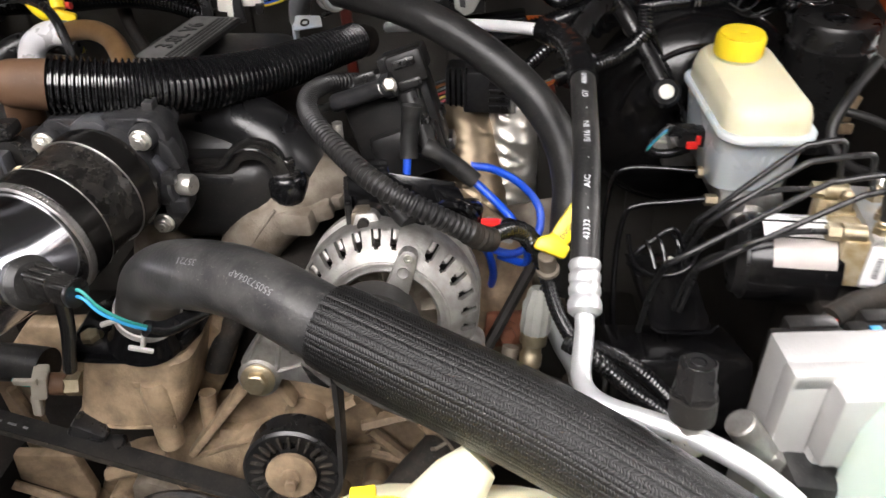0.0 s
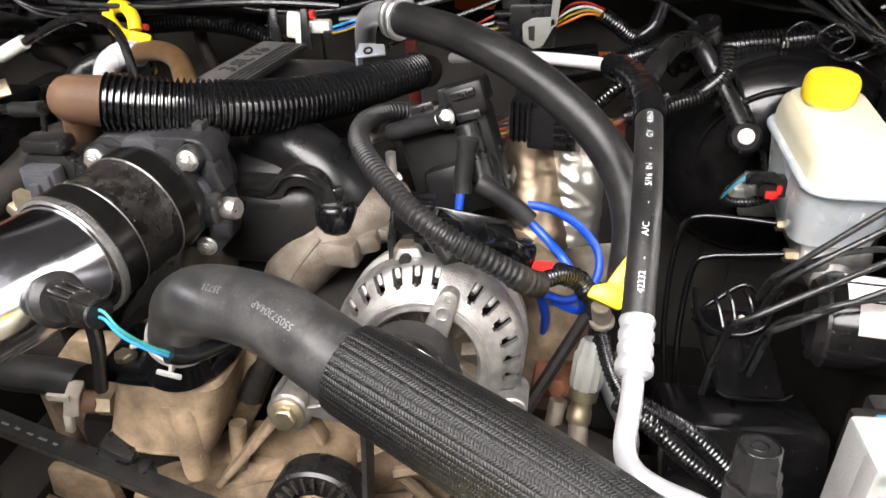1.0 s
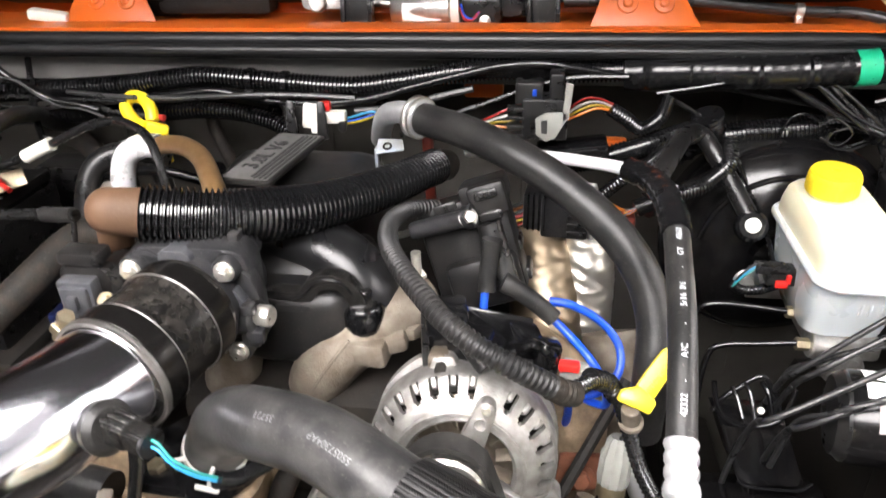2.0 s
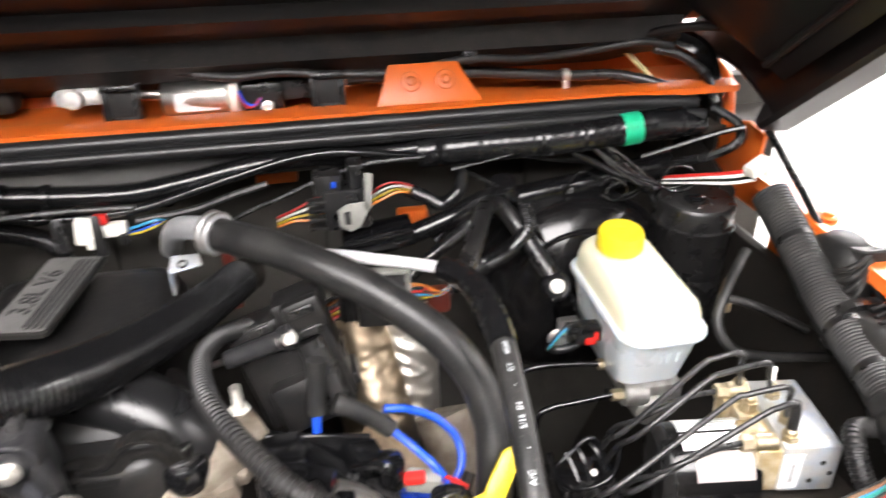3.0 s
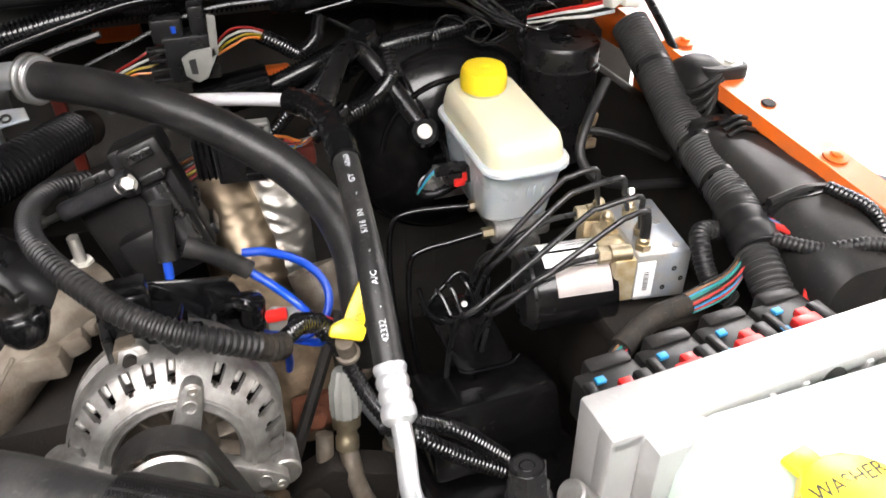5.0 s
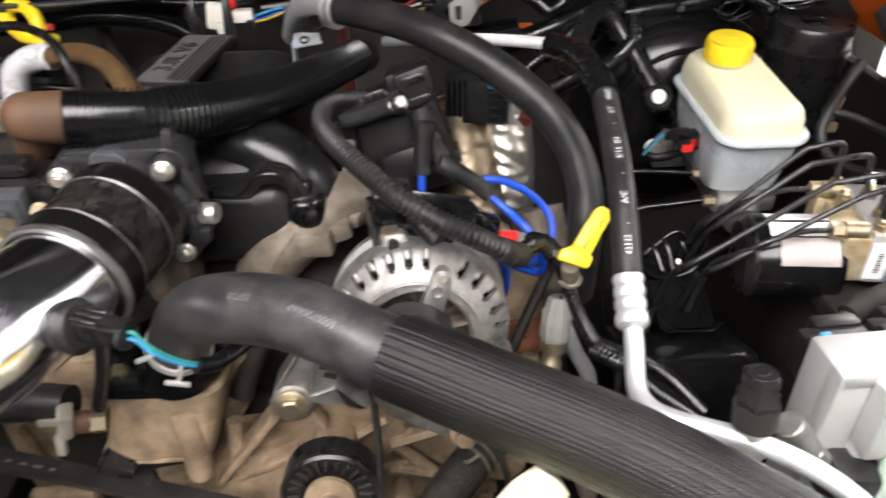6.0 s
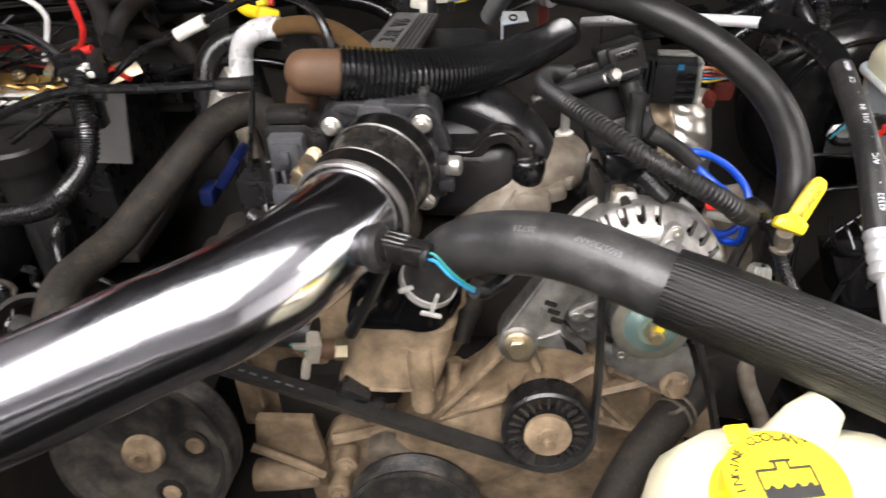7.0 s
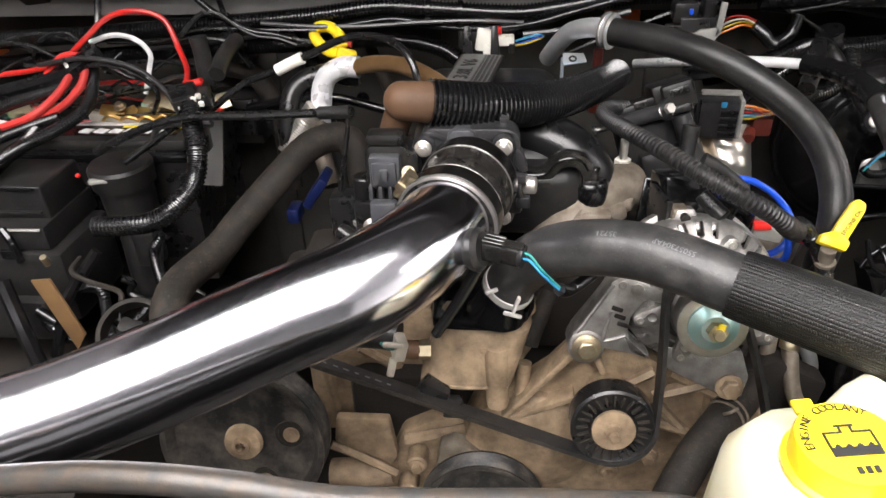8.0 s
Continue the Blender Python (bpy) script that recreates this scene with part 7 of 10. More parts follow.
    part("duct", loft([sec(0.69, 0.498, 1.165, 0.05, 0.05, 0.02), sec(0.655, 0.495, 1.165, 0.055, 0.05, 0.02), sec(0.61, 0.501, 1.164, 0.074, 0.060, 0.024), sec(0.55, 0.502, 1.155, 0.082, 0.066, 0.025), sec(0.50, 0.500, 1.147, 0.084, 0.068, 0.026), sec(0.455, 0.497, 1.14, 0.084, 0.07, 0.026), sec(0.44, 0.497, 1.135, 0.07, 0.055, 0.024)]), PLASTIC_MATT, d)
    for y, cz in ((0.655, 1.167), (0.525, 1.15)):
        part("collar", loft([sec(y + 0.006, 0.495, cz, 0.066 if y > 0.6 else 0.08, 0.06 if y > 0.6 else 0.07, 0.022), sec(y - 0.006, 0.495, cz, 0.066 if y > 0.6 else 0.08, 0.06 if y > 0.6 else 0.07, 0.022)]), PLASTIC, d)
    part("collar_strut", tube([(0.46, 0.525, 1.182), (0.495, 0.527, 1.187), (0.53, 0.528, 1.182)], 0.004, 8), PLASTIC, d)
    # rounded boot with long ridges that run to its bolted ear
    cap = part("round_cap", loft([[Vector((cx + px, cy + py, z - 0.10 * py + 0.10 * px)) for px, py in rounded(w, dd, r, 7)] for cx, cy, z, w, dd, r in ((0.518, 0.718, 1.150, 0.044, 0.076, 0.020), (0.518, 0.720, 1.194, 0.046, 0.078, 0.021), (0.518, 0.722, 1.214, 0.045, 0.070, 0.021), (0.518, 0.724, 1.226, 0.038, 0.054, 0.017), (0.518, 0.725, 1.231, 0.026, 0.032, 0.012))]), PLASTIC_MATT, d, "ribbed round boot")
    for k in range(4):
        part("cap_rib", tube([(0.530 - 0.003 * k, 0.694 - 0.003 * k, 1.2285 - 0.004 * k), (0.510 - 0.002 * k, 0.684 - 0.004 * k, 1.2235 - 0.008 * k), (0.498, 0.684 - 0.004 * k, 1.2165 - 0.009 * k), (0.492, 0.696 - 0.004 * k, 1.207 - 0.010 * k)], 0.0030, 8), PLASTIC_MATT, cap)
    part("cap_ear", loft([[Vector((cx + px, 0.703 + py, 1.2285 + h - 0.1 * py)) for px, py in rounded(w, dd, 0.0155, 7)] for cx, w, dd, h in ((0.533, 0.050, 0.032, -0.016), (0.533, 0.052, 0.034, -0.012), (0.533, 0.052, 0.034, -0.001), (0.533, 0.049, 0.031, 0.001))]), PLASTIC_MATT, d)
    part("cap_bolt", bolt((0.541, 0.703, 1.2295), (0, -0.15, 1), 0.0072, 0.004, 1.75), WHITE_STEEL, d, "bright washer-head bolt")
    part("strut", box((0.518, 0.668, 1.200), (0.007, 0.055, 0.006), 0.0015, turned(22, 0, 6)), PLASTIC, d)
    for k in range(3):
        part("clip_rib", tube([(0.488, 0.636 - 0.007 * k, 1.200 - 0.003 * k), (0.505, 0.636 - 0.007 * k, 1.205 - 0.003 * k), (0.522, 0.635 - 0.007 * k, 1.200 - 0.003 * k)], 0.0022, 8), PLASTIC, d)
    # canister behind
    c = thing("black_canister", "round black plastic canister near the firewall", "canister", (0.445, 0.89, 1.02))
    part("body", lathe([(0, -0.12), (0.046, -0.12), (0.047, -0.004), (0.049, 0.0), (0.049, 0.006), (0.046, 0.008), (0.046, 0.03), (0.043, 0.034), (0, 0.035)], (0.447, 0.892, 1.175), (0, -0.05, 1), 40), PLASTIC, c)
    part("top_tab", box((0.44, 0.882, 1.212), (0.024, 0.014, 0.006), 0.002), PLASTIC_GLOSS, c)
    solid("grey_pipe", tube([(0.435, 0.76, 1.205), (0.405, 0.735, 1.18), (0.386, 0.715, 1.15), (0.398, 0.70, 1.125), (0.44, 0.70, 1.108), (0.49, 0.70, 1.1), (0.55, 0.70, 1.09)], 0.0055, 12), RUBBER, "dull grey rubber pipe beside the reservoir", "pipe")
    solid("grey_pipe", tube([(0.40, 0.745, 1.16), (0.43, 0.735, 1.155), (0.465, 0.725, 1.14), (0.50, 0.72, 1.12)], 0.0045, 12), RUBBER, "dull grey rubber pipe beside the reservoir", "pipe")
    b = thing("rusty_clip", "small tan rusted clip on the inner fender", "clip", (0.425, 0.76, 1.13))
    part("clip", joined(box((0.427, 0.77, 1.15), (0.012, 0.006, 0.03), 0.002, turned(0, 12, 0)), box((0.427, 0.768, 1.128), (0.016, 0.006, 0.012), 0.002)), CAST_TAN, b)
    solid("side_conduit", loom([(0.445, 0.50, 1.165), (0.47, 0.47, 1.168), (0.50, 0.455, 1.176), (0.54, 0.44, 1.172)], 0.0062, 0.004, 0.12), LOOM_GREY, "thin black corrugated conduit to the fender", "conduit")
    solid("side_conduit", loom([(0.512, 0.52, 1.19), (0.53, 0.485, 1.182), (0.525, 0.455, 1.16), (0.515, 0.44, 1.11)], 0.006, 0.004, 0.12), LOOM, "thin black corrugated conduit beside the duct", "conduit")
    solid("fender_cable", tube([(0.512, 0.872, 1.296), (0.512, 0.850, 1.285), (0.512, 0.818, 1.266), (0.512, 0.786, 1.248), (0.512, 0.754, 1.226), (0.510, 0.735, 1.205)], 0.0046, 10), WIRE_BLACK, "black cable dropping past the fender corner", "cable")
    # white plug and red wires at the corner
    p = thing("spliced_plug", "white plug with red and white spliced wires", "connector", (0.47, 0.83, 1.25))
    part("plug", joined(box((0.474, 0.824, 1.272), (0.030, 0.016, 0.014), 0.003, turned(0, -18, 20)), box((0.489, 0.818, 1.266), (0.02, 0.013, 0.010), 0.002, turned(0, 10, 0))), WHITE, p)
    for k, mt in enumerate((WIRE_RED, WIRE_WHITE, WIRE_BLACK, WIRE_WHITE)):
        part("wire", tube([(0.475, 0.825, 1.268 - 0.004 * k), (0.45, 0.835, 1.262 - 0.004 * k), (0.425, 0.86, 1.252 - 0.003 * k), (0.405, 0.90, 1.235 - 0.002 * k)], 0.0023, 7), mt, p)


right_side()

# ---- over the engine ----
DUCT = [(-0.296, 0.578, 1.259), (-0.266, 0.588, 1.253), (-0.232, 0.604, 1.246), (-0.190, 0.640, 1.236), (-0.150, 0.687, 1.229), (-0.122, 0.722, 1.228), (-0.104, 0.752, 1.226), (-0.088, 0.786, 1.222)]


def breather_duct():
    t = thing("breather_duct", "black corrugated breather duct with brown rubber elbow", "duct", (-0.22, 0.63, 1.2))
    part("corrugated_duct", loom(DUCT, 0.0236, 0.0049, 0.15, 32, lambda s: 1 - 0.20 * min(max((s - 0.10) / 0.17, 0), 1)), LOOM, t, "black ribbed plastic duct")
    part("duct_end", tube([DUCT[-1], (-0.084, 0.795, 1.220), (-0.080, 0.803, 1.216)], 0.0165, 24), RUBBER_DUSTY, t)
    ax = Vector((-0.96, -0.14, 0.1)).normalized()
    dome = [(0, 0), (0.0192, 0), (0.0202, 0.003), (0.0190, 0.030)] + [(0.0190 * math.cos(radians(a)), 0.030 + 0.018 * math.sin(radians(a))) for a in range(10, 90, 10)] + [(0, 0.048)]
    part("elbow", lathe(dome, (-0.293, 0.580, 1.2585), ax, 40), BROWN, t, "worn brown rubber elbow with a rounded end")
    part("elbow_neck", tube([(-0.325, 0.585, 1.250), (-0.334, 0.592, 1.228), (-0.341, 0.602, 1.205), (-0.346, 0.608, 1.18)], 0.0135, 24, 0.005, lambda s: 1.12 - 2.0 * min(s, 0.06)), BROWN, t, "worn brown rubber neck")
    part("clamp", ring((-0.347, 0.61, 1.184), (0, 0, 1), 0.0160, 0.0185, 0.010, 28), PLASTIC_MATT, t)
    part("connector_nipple", cyl((-0.347, 0.605, 1.14), (-0.347, 0.605, 1.198), 0.0195), PLASTIC, t)


breather_duct()


def egr():
    t = thing("bypass_pipe", "bronze sleeved pipe with foil wrapped elbow", "pipe", (-0.38, 0.79, 1.15))
    part("sleeved_pipe", tube([(-0.420, 0.825, 1.219), (-0.398, 0.812, 1.228), (-0.365, 0.79, 1.235), (-0.33, 0.755, 1.237), (-0.295, 0.70, 1.236), (-0.275, 0.665, 1.230), (-0.27, 0.65, 1.21)], 0.0105, 18), BRONZE, t, "bronze coloured sleeve")
    part("elbow", crinkled([(-0.415, 0.826, 1.220), (-0.436, 0.83, 1.219), (-0.458, 0.83, 1.208), (-0.468, 0.828, 1.188), (-0.471, 0.825, 1.165), (-0.474, 0.82, 1.145)], 0.0140, 40, 0.0011, 4), ALU_BRIGHT, t, "crinkled silver foil elbow")
    part("lower_pipe", tube([(-0.474, 0.82, 1.15), (-0.468, 0.79, 1.12), (-0.45, 0.76, 1.08)], 0.012, 14), ALU_DIRTY, t)
    solid("silver_conduit", loom([(-0.474, 0.812, 1.170), (-0.487, 0.81, 1.154), (-0.503, 0.808, 1.134), (-0.518, 0.80, 1.110)], 0.015, 0.004, 0.06, 18), FOIL_SILVER, "silver ribbed heat conduit behind the hose", "conduit")
    solid("dark_hose", tube([(-0.42, 0.85, 1.20), (-0.47, 0.845, 1.205), (-0.505, 0.83, 1.19), (-0.515, 0.81, 1.15), (-0.515, 0.80, 1.10)], 0.0135, 14), PLASTIC, "black bent hose behind the foil elbow", "hose")
    y = thing("transmission_dipstick", "yellow looped dipstick handle near the firewall", "dipstick", (-0.46, 0.885, 1.2))
    part("loop", tube([(-0.450, 0.872, 1.226), (-0.468, 0.880, 1.228), (-0.486, 0.892, 1.243), (-0.482, 0.9, 1.254), (-0.464, 0.896, 1.255), (-0.450, 0.885, 1.246), (-0.446, 0.877, 1.233)], 0.0078, 10, 0.003), YELLOW, y, "yellow plastic loop")
    part("stem", joined(box((-0.440, 0.872, 1.222), (0.026, 0.012, 0.02), 0.004, turned(0, 20, 20)), cyl((-0.438, 0.868, 1.215), (-0.430, 0.86, 1.185), 0.009)), YELLOW, y)


egr()


def engine_dipstick():
    t = thing("oil_dipstick", "yellow engine oil dipstick handle on its steel tube", "dipstick", (0.10, 0.545, 1.05))
    m = Matrix.Translation((0.113, 0.556, 1.142)) @ turned(52, 0, 0) @ Matrix.Rotation(radians(-30), 4, "Z") @ Matrix.Scale(0.86, 4)
    part("handle", prism([(-0.009, -0.026), (0.010, -0.026), (0.0115, 0.024), (0.008, 0.032), (-0.001, 0.033), (-0.006, 0.027), (-0.0085, 0.0)], m @ Matrix.Translation((-0.002, 0, -0.004)), 0.009, 0.0025), YELLOW, t, "yellow plastic handle")
    part("foot", prism([(-0.019, -0.035), (0.012, -0.030), (0.012, -0.017), (-0.008, -0.012), (-0.020, -0.024)], m @ Matrix.Translation((0, 0, -0.006)), 0.013, 0.003), YELLOW, t)
    part("lettering", letters("ENGINE OIL", 0.0068, m @ Matrix.Translation((0.002, 0.004, 0.0052)) @ Matrix.Rotation(radians(83), 4, "Z"), 0.0003), INK, t)
    b = m @ Vector((-0.004, -0.034, 0))
    part("collar", joined(cyl(b, b + Vector((0.002, 0.004, -0.016)), 0.0075), cyl(b + Vector((0.002, 0.004, -0.016)), b + Vector((0.0025, 0.005, -0.02)), 0.010)), ALU_DIRTY, t)
    part("tube", tube([b + Vector((0.002, 0.004, -0.018)), b + Vector((0.006, 0.03, -0.045)), b + Vector((0.012, 0.06, -0.10)), b + Vector((0.03, 0.10, -0.2))], 0.0045, 12), CHASSIS, t)


engine_dipstick()


def coil():
    t = thing("ignition_coil", "black ignition coil pack with plug wire towers", "ignition coil", (-0.045, 0.71, 1.09))
    R = turned(-14, -17, 4)
    c = Vector((-0.043, 0.732, 1.160))

    def at(x, y, z):
        return c + R @ Vector((x, y, z))
    part("case", joined(box(at(0, 0, -0.005), (0.088, 0.06, 0.090), 0.006, R), box(at(0.006, -0.022, -0.03), (0.07, 0.05, 0.05), 0.008, R)), COIL_BLACK, t)
    part("top_cover", joined(box(at(0.026, -0.010, 0.052), (0.046, 0.05, 0.024), 0.004, R), box(at(0.030, -0.036, 0.048), (0.036, 0.02, 0.030), 0.004, R), box(at(-0.02, 0.004, 0.043), (0.05, 0.05, 0.014), 0.004, R)), COIL_BLACK, t)
    part("bar", lathe([(0, 0), (0.0075, 0), (0.0085, 0.003), (0.0085, 0.052), (0.0115, 0.056), (0.0115, 0.064), (0, 0.064)], (-0.100, 0.6945, 1.1915), (0.060, -0.006, 0.022), 24), SLATE, t, "dusty round coil bar")
    part("clip_rod", joined(tube([(-0.120, 0.703, 1.182), (-0.111, 0.700, 1.185), (-0.100, 0.695, 1.191)], 0.0035, 8), cyl((-0.121, 0.7035, 1.1815), (-0.117, 0.702, 1.183), 0.0052)), STEEL, t, "bright spring clip")
    part("bolt", joined(bolt(Vector((-0.0455, 0.686, 1.2125)), (0.25, -0.8, 0.5), 0.0062, 0.011)), WHITE_STEEL, t, "bright coil bolt")
    for x, z in ((-0.01, 0.058), (0.03, 0.06), (0.03, 0.04)):
        part("step", box(at(x, -0.047, z - 0.006), (0.022, 0.005, 0.008), 0.0015, R), PLASTIC, t)
    part("tower", joined(cyl(at(0.026, -0.05, 0.028), at(0.028, -0.06, -0.03), 0.0115)), PLASTIC, t)
    for k, (x, z) in enumerate(((0.036, -0.01), (0.038, -0.04))):
        part("rib", box(at(x, 0.012, z), (0.02, 0.05, 0.012), 0.002, R), PLASTIC, t)
    for name, pts in (("plug_boot", [(-0.021, 0.662, 1.204), (-0.023, 0.658, 1.187), (-0.025, 0.652, 1.170), (-0.025, 0.647, 1.158)]), ("plug_boot", [(-0.010, 0.642, 1.172), (0.004, 0.640, 1.165), (0.022, 0.638, 1.152), (0.036, 0.636, 1.140)])):
        solid(name, tube(pts, 0.0088, 16, 0.004, lambda s: 1.06 if s < 0.012 else 0.95), RUBBER, "black rubber spark plug boot on the coil", "plug boot", "plug boots")
    for pts in ([(-0.026, 0.645, 1.162), (-0.027, 0.636, 1.142), (-0.024, 0.626, 1.120), (-0.012, 0.618, 1.09)],
                [(0.034, 0.636, 1.141), (0.052, 0.625, 1.128), (0.069, 0.606, 1.118), (0.082, 0.600, 1.096), (0.084, 0.612, 1.065), (0.06, 0.63, 1.06)],
                [(0.032, 0.66, 1.143), (0.054, 0.66, 1.139), (0.081, 0.66, 1.122), (0.098, 0.65, 1.102), (0.096, 0.632, 1.084), (0.075, 0.62, 1.07), (0.05, 0.62, 1.076), (0.03, 0.615, 1.09)],
                [(0.028, 0.60, 1.10), (0.046, 0.612, 1.08), (0.054, 0.625, 1.045), (0.05, 0.64, 1.008), (0.034, 0.65, 0.975)]):
        solid("spark_plug_wire", tube(pts, 0.0039, 12, 0.004), BLUE, "bright blue silicone spark plug wire", "spark plug wire", "spark plug wires")


coil()


def studs():
    s = thing("manifold_stud", "bright threaded stud with nut on the manifold", "stud", (-0.091, 0.66, 1.12))
    part("stud", loom([(-0.091, 0.662, 1.13), (-0.091, 0.661, 1.155), (-0.091, 0.66, 1.188)], 0.0048, 0.002, 0.15), WHITE_STEEL, s)
    part("nut", lathe([(0, 0), (0.0118, 0), (0.0122, 0.003), (0.0092, 0.005), (0.0092, 0.015), (0, 0.016)], (-0.091, 0.661, 1.150), (0, -0.03, 1), 6), WHITE, s, "white plated nut")
    b = thing("coil_bracket", "black steel bracket behind the alternator", "bracket", (-0.04, 0.62, 1.1))
    part("arm", tube([(-0.10, 0.655, 1.135), (-0.06, 0.635, 1.145), (-0.02, 0.61, 1.135), (0.02, 0.59, 1.105)], 0.008, 8, None, None, lambda w: 1 + 0.35 * math.cos(2 * w)), PLASTIC_GLOSS, b)
    part("plate", box((-0.03, 0.625, 1.125), (0.09, 0.006, 0.05), 0.002, turned(-20, 10, 0)), PLASTIC_GLOSS, b)


studs()

LOOM_A = [(-0.082, 0.735, 1.198), (-0.104, 0.712, 1.206), (-0.114, 0.680, 1.211), (-0.112, 0.645, 1.216), (-0.102, 0.605, 1.222), (-0.086, 0.570, 1.223), (-0.066, 0.540, 1.220), (-0.044, 0.515, 1.213), (-0.020, 0.500, 1.204), (0.004, 0.496, 1.192), (0.028, 0.501, 1.175), (0.040, 0.507, 1.164)]


def alternator_loom():
    t = thing("alternator_conduit", "black corrugated conduit arching over the alternator", "conduit", (-0.04, 0.58, 1.15))
    part("conduit", loom(LOOM_A, 0.0089, 0.0048, 0.16, 20), LOOM_GREY, t)
    part("frayed_tape", tube([(0.031, 0.5025, 1.172), (0.041, 0.5075, 1.163), (0.049, 0.514, 1.157)], 0.0096, 14, 0.0025, lambda s: 1 + 0.06 * math.sin(1200 * s)), RUBBER_DUSTY, t, "frayed brown tape end")
    part("small_conduit", loom([(0.046, 0.515, 1.158), (0.068, 0.545, 1.146), (0.085, 0.556, 1.125), (0.096, 0.545, 1.10), (0.106, 0.527, 1.075), (0.118, 0.51, 1.058)], 0.0068, 0.004, 0.13, 12), LOOM, t)
    part("joint_tape", tube([(0.062, 0.545, 1.148), (0.078, 0.557, 1.134), (0.086, 0.556, 1.122)], 0.0085, 12, 0.003, lambda s: 1 + 0.07 * math.sin(800 * s)), TAPE, t)
    for pts, r in (([(0.118, 0.512, 1.06), (0.145, 0.505, 1.05), (0.176, 0.50, 1.033), (0.215, 0.495, 0.99)], 0.0075), ([(0.112, 0.505, 1.06), (0.135, 0.486, 1.058), (0.164, 0.48, 1.033), (0.205, 0.475, 1.0)], 0.0075)):
        part("lower_conduit", loom(pts, r, 0.004, 0.13, 12), LOOM, t)
    c = thing("alternator_plug", "black alternator plug with latch and cable boot", "connector", (-0.04, 0.56, 1.14))
    part("plug", joined(box((-0.052, 0.575, 1.165), (0.034, 0.05, 0.045), 0.004, turned(-15, 0, 8)), box((-0.03, 0.552, 1.168), (0.03, 0.03, 0.022), 0.004, turned(10, 0, -20)), box((-0.012, 0.54, 1.150), (0.014, 0.012, 0.05), 0.003, turned(10, 12, 0))), PLASTIC_GLOSS, c)
    part("boot", joined(cyl((-0.034, 0.545, 1.178), (-0.015, 0.525, 1.165), 0.008), box((-0.068, 0.56, 1.145), (0.006, 0.05, 0.06), 0.002, turned(0, 0, 10))), PLASTIC, c)
    g = thing("injector_plugs_bracket", "tangle of black plug bodies beside the coil", "connector", (0.02, 0.62, 1.08))
    part("plug", joined(box((0.01, 0.615, 1.128), (0.03, 0.03, 0.022), 0.004, turned(20, 20, 30)), box((0.03, 0.61, 1.118), (0.022, 0.024, 0.03), 0.004, turned(-10, 10, 10))), PLASTIC_GLOSS, g)
    part("plug", box((0.018, 0.60, 1.105), (0.04, 0.022, 0.018), 0.004, turned(0, 35, 0)), PLASTIC, g)
    part("loop", tube([(0.0, 0.605, 1.13), (0.02, 0.595, 1.14), (0.035, 0.598, 1.125), (0.03, 0.605, 1.105)], 0.005, 8), PLASTIC_GLOSS, g)
    r = thing("red_lock_plug", "grey plug with red locks and red wires", "connector", (0.05, 0.60, 1.09))
    part("plug", box((0.058, 0.602, 1.108), (0.03, 0.016, 0.016), 0.003, turned(0, 8, -10)), GREY_PLASTIC, r)
    part("lock", box((0.05, 0.597, 1.118), (0.018, 0.010, 0.008), 0.002, turned(0, -6, -10)), RED, r, "red lock")
    part("lock", box((0.02, 0.60, 1.10), (0.014, 0.010, 0.012), 0.002, turned(0, 30, 0)), RED, r, "red lock")
    for dz in (0, 0.005):
        part("wire", tube([(0.068, 0.602, 1.108 + dz), (0.082, 0.598, 1.104 + dz), (0.094, 0.59, 1.102 + dz * 0.6)], 0.0022, 7), WIRE_RED, r)


alternator_loom()


